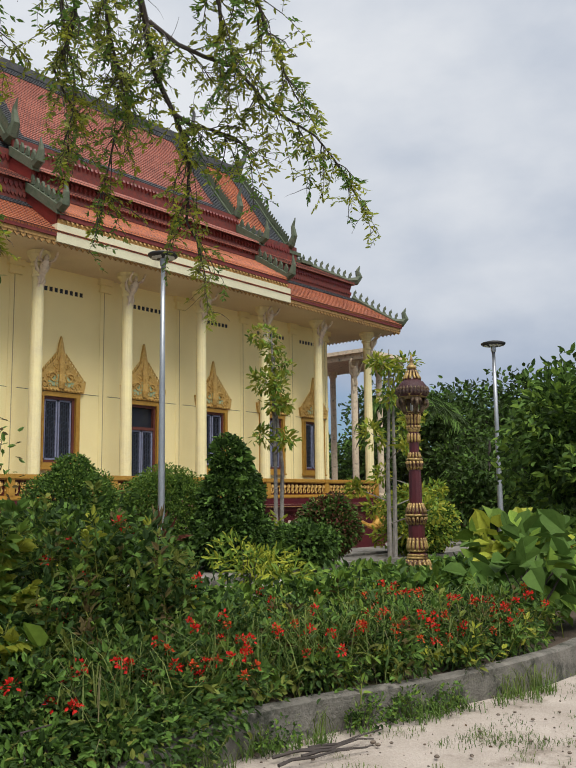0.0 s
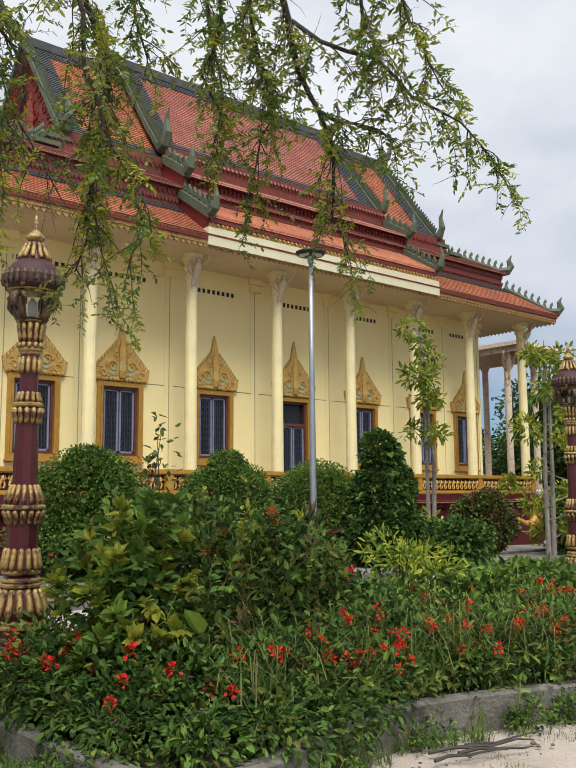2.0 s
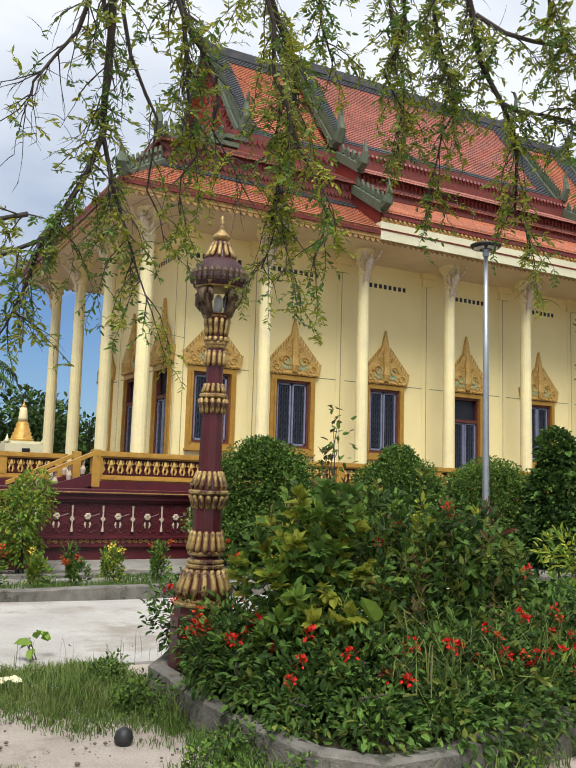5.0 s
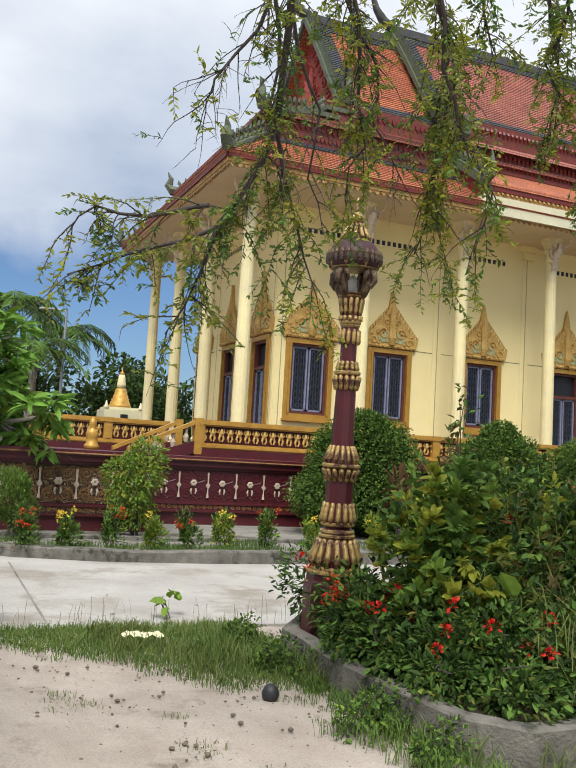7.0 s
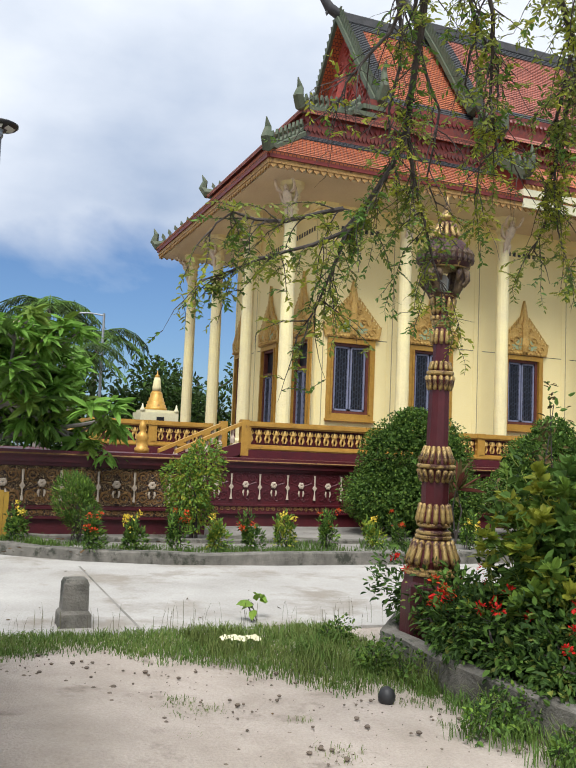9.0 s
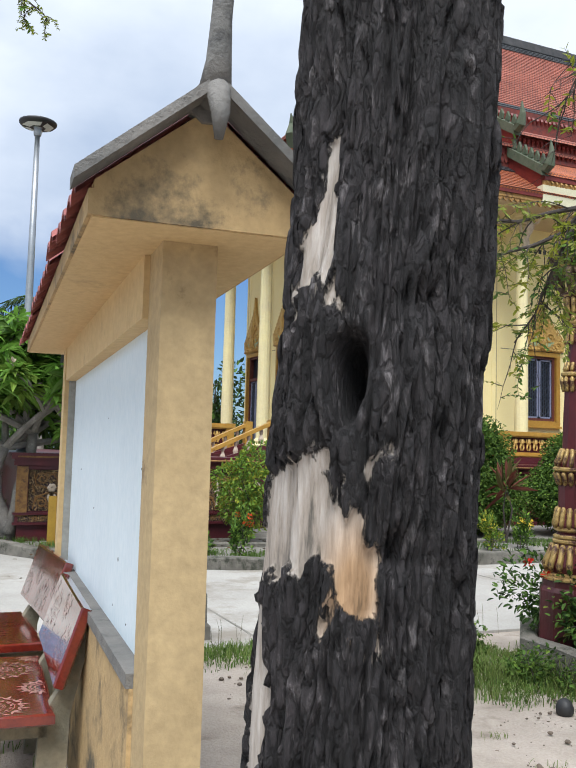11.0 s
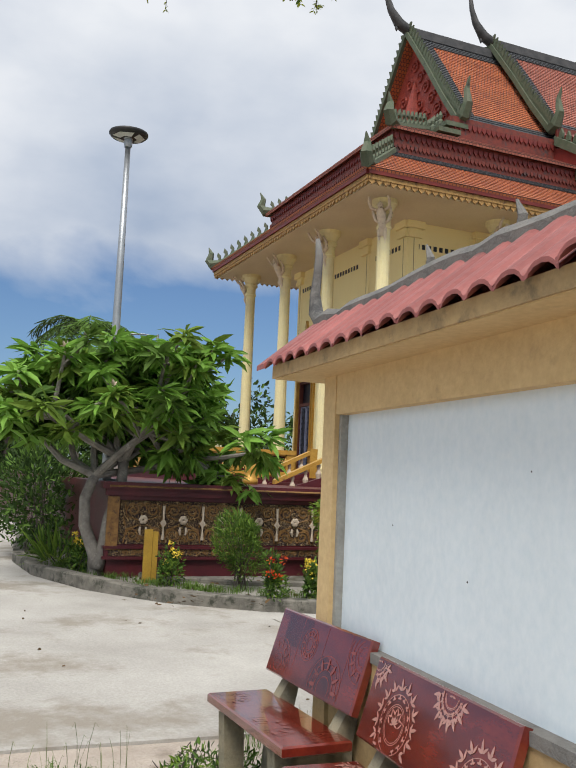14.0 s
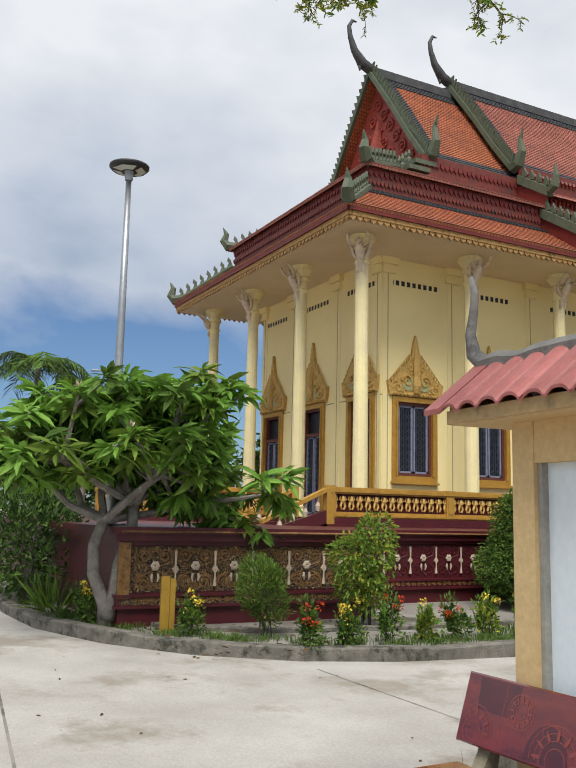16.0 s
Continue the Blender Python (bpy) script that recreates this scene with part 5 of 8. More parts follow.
for x in (0.75, 1.45):
    part("ridge_crest", Shape().tube([(x, RY, RZB + 0.05), (x + 0.02, RY, RZB + 0.13), (x - 0.02, RY, RZB + 0.2)], [0.025, 0.02, 0.006], 6), CEMENT, nb)

# ---- benches ----
BENCH = mat("polished_red_brown_bench", (0.17, 0.022, 0.012), (0.085, 0.010, 0.008), 0.13, scale=5, fine=26, bump=0.015, spec=0.5, stretch=(1, 3, 3))
BENCH_DARK = mat("polished_dark_red_field", (0.085, 0.010, 0.008), (0.05, 0.008, 0.008), 0.2, scale=5, fine=26, bump=0.03)
BENCH_LINE = mat("rust_orange_inlay", (0.215, 0.04, 0.022), (0.15, 0.028, 0.017), 0.2, scale=6, fine=40, bump=0.0)
BENCH_PINK = mat("pink_floral_inlay", (0.46, 0.25, 0.20), (0.36, 0.17, 0.14), 0.25, scale=6, fine=40, bump=0.0)
for m in (BENCH, BENCH_DARK, BENCH_LINE, BENCH_PINK):
    m.node_tree.nodes["Principled BSDF"].inputs["Coat Weight"].default_value = 1.0
    m.node_tree.nodes["Principled BSDF"].inputs["Coat Roughness"].default_value = 0.06
LEG = mat("bench_leg_concrete", (0.28, 0.24, 0.16), (0.16, 0.15, 0.11), 0.9, scale=6, fine=40, bump=0.4, grime=(0.08, 0.08, 0.06), grime_at=0.57)


def arc_band(s, cx, cy, r, z, w=0.006, a0=0.0, a1=6.283, n=26, h=0.0012):
    o = len(s.v)
    for i in range(n + 1):
        a = a0 + (a1 - a0) * i / n
        for q in (-w, w):
            s.v.append((cx + (r + q) * math.cos(a), cy + (r + q) * math.sin(a), z + h))
    for i in range(n):
        s.f.append((o + 2 * i, o + 2 * i + 1, o + 2 * i + 3, o + 2 * i + 2))


def leaf_inlay(s, cx, cy, a, L, W, z, h=0.0012):
    o = len(s.v)
    c, q = math.cos(a), math.sin(a)
    for u, w in ((0, 0), (0.3, 0.5), (0.65, 0.42), (1, 0), (0.65, -0.42), (0.3, -0.5)):
        s.v.append((cx + c * u * L - q * w * W, cy + q * u * L + c * w * W, z + h + (o % 53) * 0.00003))
    s.f.append(tuple(range(o, o + 6)))


def inlay(kind, L, D, z, seed):
    """Flat inlaid drawing on a slab of length L (x) and depth D (y): large rings, or sprays of flowers and leaves."""
    s = Shape()

    def inside(x, y, e):
        return e < x < L - e and e < y < D - e

    if kind == "line":
        for cx, cy, R in ((0.12 * L, 0.2 * D, 0.13), (0.42 * L, 0.62 * D, 0.085), (0.68 * L, 0.14 * D, 0.16), (0.97 * L, 0.75 * D, 0.13)):
            for k in range(4):
                r = R * (0.35 + 0.2 * k)
                for i in range(40):
                    a = i * math.pi / 20
                    if inside(cx + r * math.cos(a), cy + r * math.sin(a), 0.015) and inside(cx + r * math.cos(a + 0.16), cy + r * math.sin(a + 0.16), 0.015):
                        arc_band(s, cx, cy, r, z, 0.0022, a, a + 0.158, 2)
            for k in range(12):
                a = k * math.pi / 6
                if inside(cx + R * math.cos(a), cy + R * math.sin(a), 0.02):
                    leaf_inlay(s, cx + R * 0.5 * math.cos(a), cy + R * 0.5 * math.sin(a), a, R * 0.4, R * 0.12, z, 0.0016)
        for x in (0.3 * L, 0.58 * L, 0.83 * L):
            o = len(s.v)
            s.v += [(x, 0.012, z + 0.0009), (x + 0.003, 0.012, z + 0.0009), (x + 0.003, D - 0.012, z + 0.0009), (x, D - 0.012, z + 0.0009)]
            s.f.append((o, o + 1, o + 2, o + 3))
    else:
        for cx, cy, R in ((0.27 * L, 0.36 * D, 0.165), (0.6 * L, 0.95 * D, 0.1), (0.86 * L, 0.2 * D, 0.165), (0.03 * L, 0.95 * D, 0.09)):
            for r in (0.42, 0.47, 0.7):
                for i in range(40):
                    a = i * math.pi / 20
                    if inside(cx + R * r * math.cos(a), cy + R * r * math.sin(a), 0.012) and inside(cx + R * r * math.cos(a + 0.16), cy + R * r * math.sin(a + 0.16), 0.012):
                        arc_band(s, cx, cy, R * r, z, 0.0014, a, a + 0.158, 2, 0.0011)
            for k in range(5):
                a = math.radians(18 + k * 36)
                for b in (-1, 1):
                    tip = (cx + R * 0.4 * math.cos(a), cy + R * 0.4 * math.sin(a))
                    mid = (cx + R * 0.22 * math.cos(a + 0.5 * b), cy + R * 0.22 * math.sin(a + 0.5 * b))
                    for u, v in (((cx, cy), mid), (mid, tip)):
                        if inside(*u, 0.01) and inside(*v, 0.01):
                            leaf_inlay(s, *u, math.atan2(v[1] - u[1], v[0] - u[0]), math.hypot(v[0] - u[0], v[1] - u[1]), 0.008, z, 0.0013)
            for k in range(16):
                a = math.radians(k * 22.5 + 6)
                x, y = cx + R * 0.6 * math.cos(a), cy + R * 0.6 * math.sin(a)
                if inside(x + 0.02 * math.cos(a), y + 0.02 * math.sin(a), 0.012):
                    for b, q in ((-1.3, 0.014), (0.0, 0.02), (1.3, 0.014)):
                        leaf_inlay(s, x, y, a + b, q, 0.009, z, 0.0014)
                x, y = cx + R * 0.8 * math.cos(a), cy + R * 0.8 * math.sin(a)
                for b, q, w in ((-0.9, 0.038, 0.012), (0.2, 0.05, 0.015), (1.1, 0.034, 0.012)):
                    if inside(x, y, 0.012) and inside(x + q * math.cos(a + b), y + q * math.sin(a + b), 0.012):
                        leaf_inlay(s, x, y, a + b, q, w, z, 0.0013)
    return s


def rounded_slab(L, D, T, c=0.008):
    s = Shape()
    lay = []
    for z, i in ((0, c), (c, 0), (T - c, 0), (T, c)):
        lay.append([(i, i, z), (L - i, i, z), (L - i, D - i, z), (i, D - i, z)])
    for r in lay:
        s.v += r
    for k in range(3):
        for j in range(4):
            s.f.append((k * 4 + j, k * 4 + (j + 1) % 4, k * 4 + 4 + (j + 1) % 4, k * 4 + 4 + j))
    s.f += [(3, 2, 1, 0), (12, 13, 14, 15)]
    return s


def bench(at, turn, L, kind, label, g):
    """Origin at the front end of the seat's top, at the ground; x along the seat, y towards the back."""
    t = thing("bench", at, label, "bench", "benches by the notice board", turn=turn)
    top = 0.47
    D = 0.34
    seat = part("seat", rounded_slab(L, D, 0.05), BENCH, t, "glossy red-brown seat slab")
    seat.matrix_basis = pose(0, 0, top - 0.05)
    part("inlay", inlay(kind, L, D, 0.05, 1), BENCH_LINE if kind == "line" else BENCH_PINK, seat)["kind"] = "stuff"
    back = part("backrest", rounded_slab(L, 0.34, 0.05), BENCH, t, "glossy red-brown back slab")
    back.matrix_basis = pose(0, D + 0.03, top + 0.09, 72, 0, 0) @ pose(0, 0, 0)
    part("inlay", inlay(kind, L, 0.34, 0.05, 2), BENCH_LINE if kind == "line" else BENCH_PINK, back)["kind"] = "stuff"
    if kind == "line":
        dark = Shape().add([(0.12 * L, 0.17, 0.0507), (0.38 * L, 0.17, 0.0507), (0.40 * L, 0.325, 0.0507), (0.10 * L, 0.325, 0.0507)], [(0, 1, 2, 3)])
        dark.add([(0.62 * L + 0.13 * math.cos(a), 0.02 + 0.17 * math.sin(a), 0.0507) for a in [i * math.pi / 14 for i in range(15)]], [tuple(range(15))])
        part("dark_inlay", dark, BENCH_DARK, back, "darker polished inlay field")
    for x in (0.12, L - 0.2):
        leg = Shape().prism([(0.05, -0.1), (0.15, -0.1), (0.13, top - 0.05), (0.02, top - 0.05)], x, x + 0.08, Matrix(((0, 1, 0, 0), (1, 0, 0, 0), (0, 0, 1, 0), (0, 0, 0, 1))))
        part("front_leg", leg, LEG, t, "tapered concrete leg")
        leg = Shape().prism([(D - 0.08, -0.1), (D + 0.06, -0.1), (D + 0.07, top - 0.05), (D + 0.155, top + 0.33), (D + 0.118, top + 0.33), (D + 0.036, top + 0.085), (D - 0.05, top - 0.052)], x, x + 0.08, Matrix(((0, 1, 0, 0), (1, 0, 0, 0), (0, 0, 1, 0), (0, 0, 0, 1))))
        part("back_leg", leg, LEG, t, "concrete back leg")
        part("cross_piece", Shape().box(x, x + 0.08, 0.1, D - 0.02, top - 0.13, top - 0.051), LEG, t)
    return t


bench((-6.9, -1.75, 0.085), 1.5, 0.95, "line", "glossy red-brown bench with fine ring inlay on concrete legs", "")
bench((-5.84, -1.77, 0.05), -4.0, 1.05, "floral", "glossy red-brown bench with pink floral inlay on concrete legs", "")

# ---- old tree trunk beside the board ----
BARK = bpy.data.materials.new("dark_fissured_bark")
BARK.use_nodes = True
bn, bl = BARK.node_tree.nodes, BARK.node_tree.links
bp_ = bn["Principled BSDF"]
b_co = bn.new("ShaderNodeTexCoord")
b_mp = bn.new("ShaderNodeMapping")
b_mp.inputs["Scale"].default_value = (1, 1, 0.38)
b_v = node(bn, "ShaderNodeTexVoronoi", Scale=58.0)
b_v.feature = "DISTANCE_TO_EDGE"
b_v2 = node(bn, "ShaderNodeTexVoronoi", Scale=58.0)
b_n = node(bn, "ShaderNodeTexNoise", Scale=30.0, Detail=10.0, Roughness=0.78)
b_w = node(bn, "ShaderNodeTexNoise", Scale=16.0, Detail=8.0, Roughness=0.65)
b_r = bn.new("ShaderNodeValToRGB")
els = b_r.color_ramp.elements
els[0].position, els[0].color = 0.28, (0.008, 0.007, 0.008, 1)
els[1].position, els[1].color = 0.68, (0.27, 0.25, 0.25, 1)
e = els.new(0.52)
e.color = (0.042, 0.036, 0.038, 1)
b_mx = bn.new("ShaderNodeMix")
b_mx.data_type, b_mx.blend_type = "RGBA", "MULTIPLY"
b_mx.inputs[0].default_value = 1.0
b_er = bn.new("ShaderNodeValToRGB")
b_er.color_ramp.elements[0].position, b_er.color_ramp.elements[1].position = 0.0, 0.2
b_er.color_ramp.elements[0].color = (0.42, 0.4, 0.4, 1)
b_warp = bn.new("ShaderNodeMix")
b_warp.data_type = "VECTOR"
b_warp.inputs[0].default_value = 0.045
b_bp = node(bn, "ShaderNodeBump", Strength=1.0, Distance=0.018)
bl.new(b_co.outputs["Object"], b_mp.inputs["Vector"])
bl.new(b_mp.outputs["Vector"], b_warp.inputs[4])
bl.new(b_mp.outputs["Vector"], b_w.inputs["Vector"])
bl.new(b_w.outputs["Color"], b_warp.inputs[5])
bl.new(b_warp.outputs[1], b_v.inputs["Vector"])
bl.new(b_warp.outputs[1], b_v2.inputs["Vector"])
bl.new(b_mp.outputs["Vector"], b_n.inputs["Vector"])
b_ad = bn.new("ShaderNodeMath")
b_ad.operation = "MULTIPLY_ADD"
b_ad.inputs[1].default_value = 0.13
b_sp = bn.new("ShaderNodeSeparateColor")
bl.new(b_v2.outputs["Color"], b_sp.inputs["Color"])
bl.new(b_sp.outputs["Red"], b_ad.inputs[0])
b_sb = bn.new("ShaderNodeMath")
b_sb.operation = "SUBTRACT"
b_sb.inputs[1].default_value = 0.1
bl.new(b_n.outputs["Fac"], b_sb.inputs[0])
bl.new(b_sb.outputs["Value"], b_ad.inputs[2])
bl.new(b_ad.outputs["Value"], b_r.inputs["Fac"])
bl.new(b_v.outputs["Distance"], b_er.inputs["Fac"])
bl.new(b_r.outputs["Color"], b_mx.inputs[6])
b_br = node(bn, "ShaderNodeTexNoise", Scale=7.0, Detail=7.0, Roughness=0.7)
bl.new(b_mp.outputs["Vector"], b_br.inputs["Vector"])
b_bm = bn.new("ShaderNodeMapRange")
b_bm.inputs["From Min"].default_value, b_bm.inputs["From Max"].default_value = 0.36, 0.66
b_bm.inputs["To Min"].default_value, b_bm.inputs["To Max"].default_value = 0.35, 1.5
bl.new(b_br.outputs["Fac"], b_bm.inputs["Value"])
b_bk = bn.new("ShaderNodeMix")
b_bk.data_type, b_bk.blend_type = "RGBA", "MULTIPLY"
b_bk.inputs[0].default_value = 1.0
bl.new(b_er.outputs["Color"], b_bk.inputs[6])
bl.new(b_bm.outputs["Result"], b_bk.inputs[7])
bl.new(b_bk.outputs[2], b_mx.inputs[7])
b_at = bn.new("ShaderNodeAttribute")
b_at.attribute_name = "bare"
b_fn = node(bn, "ShaderNodeTexNoise", Scale=70.0, Detail=6.0, Roughness=0.7)
bl.new(b_mp.outputs["Vector"], b_fn.inputs["Vector"])
b_sum = bn.new("ShaderNodeMath")
b_sum.operation = "MULTIPLY_ADD"
b_sum.inputs[1].default_value = 0.9
bl.new(b_fn.outputs["Fac"], b_sum.inputs[0])
bl.new(b_at.outputs["Fac"], b_sum.inputs[2])
b_th = bn.new("ShaderNodeMapRange")
b_th.inputs["From Min"].default_value, b_th.inputs["From Max"].default_value = 0.43, 0.52
bl.new(b_sum.outputs["Value"], b_th.inputs["Value"])
b_wn = node(bn, "ShaderNodeTexNoise", Scale=42.0, Detail=8.0, Roughness=0.65)
b_wm = bn.new("ShaderNodeMapping")
b_wm.inputs["Scale"].default_value = (1, 1, 0.12)
bl.new(b_co.outputs["Object"], b_wm.inputs["Vector"])
bl.new(b_wm.outputs["Vector"], b_wn.inputs["Vector"])
b_wr = bn.new("ShaderNodeValToRGB")
w_els = b_wr.color_ramp.elements
w_els[0].position, w_els[0].color = 0.34, (0.10, 0.09, 0.075, 1)
w_els[1].position, w_els[1].color = 0.66, (0.46, 0.42, 0.38, 1)
w_e = w_els.new(0.45)
w_e.color = (0.28, 0.24, 0.2, 1)
bl.new(b_wn.outputs["Fac"], b_wr.inputs["Fac"])
b_tn = bn.new("ShaderNodeAttribute")
b_tn.attribute_name = "torn"
b_tm = bn.new("ShaderNodeMix")
b_tm.data_type, b_tm.blend_type = "RGBA", "MULTIPLY"
b_tm.inputs[7].default_value = (0.95, 0.68, 0.42, 1)
bl.new(b_tn.outputs["Fac"], b_tm.inputs[0])
bl.new(b_wr.outputs["Color"], b_tm.inputs[6])
b_fm = bn.new("ShaderNodeMix")
b_fm.data_type = "RGBA"
bl.new(b_th.outputs["Result"], b_fm.inputs[0])
bl.new(b_mx.outputs[2], b_fm.inputs[6])
bl.new(b_tm.outputs[2], b_fm.inputs[7])
bl.new(b_fm.outputs[2], bp_.inputs["Base Color"])
b_hm = bn.new("ShaderNodeMix")
b_hb = bn.new("ShaderNodeMath")
b_hb.operation = "MULTIPLY_ADD"
b_hb.inputs[1].default_value = 0.8
bl.new(b_n.outputs["Fac"], b_hb.inputs[0])
bl.new(b_er.outputs["Color"], b_hb.inputs[2])
b_hw = bn.new("ShaderNodeMath")
b_hw.operation = "MULTIPLY"
b_hw.inputs[1].default_value = 0.35
bl.new(b_wn.outputs["Fac"], b_hw.inputs[0])
bl.new(b_th.outputs["Result"], b_hm.inputs[0])
bl.new(b_hb.outputs["Value"], b_hm.inputs[2])
bl.new(b_hw.outputs["Value"], b_hm.inputs[3])
bl.new(b_hm.outputs[0], b_bp.inputs["Height"])
bl.new(b_bp.outputs["Normal"], bp_.inputs["Normal"])
bp_.inputs["Roughness"].default_value = 0.85

old_tree = thing("old_tree", (-2.466, -1.379, 0.0), "old dark tree with fissured bark, knot hole and bare wood", "tree")


def near_angle(a, b):
    return (a - b + 180) % 360 - 180


def bare(th, z):
    """How deep a point of the trunk lies inside a stripped patch (above 0: bare)."""
    a = math.radians(th)
    q = 0.62 * noise.noise((math.cos(a) * 2.6, math.sin(a) * 2.6, z * 9)) + 0.5 * noise.noise((math.cos(a) * 9, math.sin(a) * 9, z * 22))
    best = -1.0
    for c, w, z0, z1 in ((-68, 36, 1.42, 1.6), (-74, 20, 1.88, 2.17), (-102, 15, 0.85, 1.5), (-34, 13, 1.33, 1.5)):
        f = min(1 - abs(near_angle(th, c)) / w, min(z - z0, z1 - z) / 0.1)
        if z0 > 1.8:
            f = min(f, 1 - abs(near_angle(th, c + (z - 2.0) * 40)) / max(3, w * (2.22 - z) / 0.3))
        best = max(best, f + q)
    return best


NA, NZ = 300, 420
trunk = Shape()
H = 4.6
for j in range(NZ + 1):
    z = -0.1 + (H + 0.1) * (j / NZ) ** 1.25
    cx, cy = 0.012 * z + 0.0022 * z * z, 0.018 * z + 0.008 * z * z
    r0 = 0.196 - 0.012 * (z - 1.1) + 0.055 * math.exp(-z / 0.35)
    for i in range(NA):
        th = 360 * i / NA
        a = math.radians(th)
        big = 0.03 * noise.noise((math.cos(a) * 1.3, math.sin(a) * 1.3, z * 0.9)) + 0.016 * noise.noise((math.cos(a) * 3, math.sin(a) * 3, z * 2.2 + 5))
        fis = noise.noise((math.cos(a) * 9, math.sin(a) * 9, z * 2.6))
        fine = noise.noise((math.cos(a) * 24, math.sin(a) * 24, z * 10))
        crack = 1.3 * math.exp(-(noise.noise((math.cos(a) * 7 + 0.6 * fine, math.sin(a) * 7, z * 2.4)) / 0.09) ** 2) + 0.7 * math.exp(-(noise.noise((math.cos(a) * 16, math.sin(a) * 16 + 0.5 * fis, z * 9 + 3)) / 0.1) ** 2)
        d = 0.014 * fis + 0.011 * fine - 0.017 * crack
        groove = -0.03 * math.exp(-(near_angle(th, -22 + 6 * math.sin(z * 3)) / 5) ** 2) * (1 if z > 1.75 else 0.3)
        b = bare(th, z)
        r = r0 + big + groove + (d if b < 0 else -0.016 + 0.15 * d)
        hz = z - 1.735
        hole = math.exp(-((near_angle(th, -43) / (8.5 + 34 * min(0.06, max(-0.12, hz)))) ** 2 + (hz / 0.07) ** 2) ** 2)
        lip = math.exp(-(near_angle(th, -46) / 27) ** 2 - ((z - 1.74) / 0.16) ** 2)
        dent = math.exp(-(near_angle(th, -10) / 9) ** 2 - ((z - 1.875) / 0.04) ** 2) + 1.2 * math.exp(-(near_angle(th, -14) / 9) ** 2 - ((z - 1.46) / 0.035) ** 2)
        r += 0.034 * lip - 0.15 * hole - 0.03 * dent
        trunk.v.append((cx + r * math.cos(a), cy + r * math.sin(a), z))
for j in range(NZ):
    for i in range(NA):
        i2 = (i + 1) % NA
        trunk.f.append((j * NA + i, j * NA + i2, (j + 1) * NA + i2, (j + 1) * NA + i))
tr = part("trunk", trunk, BARK, old_tree)
mask = tr.data.attributes.new("bare", "FLOAT", "POINT")
torn = tr.data.attributes.new("torn", "FLOAT", "POINT")
for k, v in enumerate(trunk.v):
    zz = v[2]
    th = math.degrees(math.atan2(v[1] - (0.018 * zz + 0.008 * zz * zz), v[0] - (0.012 * zz + 0.0022 * zz * zz)))
    mask.data[k].value = bare(th, zz)
    torn.data[k].value = max(0.0, min(1.0, 1.4 - math.hypot(near_angle(th, -34) / 17, (zz - 1.4) / 0.11)))
tr.data.shade_smooth()

# ---- plants ----
def leaf_mat(name, a, b, rough=0.62, trans=0.25, vary=0.45):
    return mat(name, a, b, rough, scale=3.0, fine=30, bump=0.05, vary=vary, spec=0.14, trans=trans)


L_DARK = leaf_mat("dark_green_leaves", (0.028, 0.058, 0.016), (0.045, 0.082, 0.02))
L_MID = leaf_mat("mid_green_leaves", (0.075, 0.145, 0.028), (0.105, 0.185, 0.036))
L_BRIGHT = leaf_mat("bright_green_leaves", (0.12, 0.205, 0.03), (0.165, 0.245, 0.038))
L_YELLOW = leaf_mat("yellow_green_leaves", (0.25, 0.30, 0.036), (0.31, 0.31, 0.04), 0.5, 0.4)
L_OLIVE = leaf_mat("olive_branch_leaves", (0.16, 0.2, 0.04), (0.225, 0.25, 0.055), 0.5, 0.45)
L_FRANGI = leaf_mat("frangipani_leaves", (0.115, 0.235, 0.036), (0.165, 0.30, 0.05), 0.45, 0.3)
L_FAR = leaf_mat("distant_tree_leaves", (0.028, 0.050, 0.014), (0.043, 0.068, 0.019))
L_RUST = leaf_mat("rusty_young_leaves", (0.096, 0.060, 0.027), (0.078, 0.078, 0.024))
L_RED = leaf_mat("dark_red_leaves", (0.128, 0.038, 0.026), (0.083, 0.034, 0.022))
F_RED = leaf_mat("scarlet_petals", (0.506, 0.018, 0.010), (0.391, 0.017, 0.012), 0.5, 0.15, 0.2)
F_ORANGE = leaf_mat("orange_petals", (0.510, 0.075, 0.015), (0.435, 0.045, 0.015), 0.5, 0.15, 0.2)
F_YELLOW = leaf_mat("yellow_petals", (0.72, 0.50, 0.04), (0.66, 0.56, 0.10), 0.5, 0.15, 0.2)
GRASS = leaf_mat("grass_blades", (0.064, 0.121, 0.024), (0.103, 0.164, 0.034), 0.6, 0.2)
DRY = leaf_mat("dry_grass_blades", (0.149, 0.132, 0.061), (0.110, 0.110, 0.050), 0.7, 0.2)
TWIG = mat("grey_brown_twigs", (0.065, 0.052, 0.045), (0.04, 0.034, 0.03), 0.85, scale=8, fine=50, bump=0.3)
PALEBARK = mat("pale_lichen_bark", (0.26, 0.24, 0.21), (0.14, 0.125, 0.11), 0.85, scale=7, fine=40, bump=0.5, grime=(0.4, 0.38, 0.34), grime_at=0.6)


def unit(a):
    return a / np.maximum(np.linalg.norm(a, axis=1, keepdims=True), 1e-9)


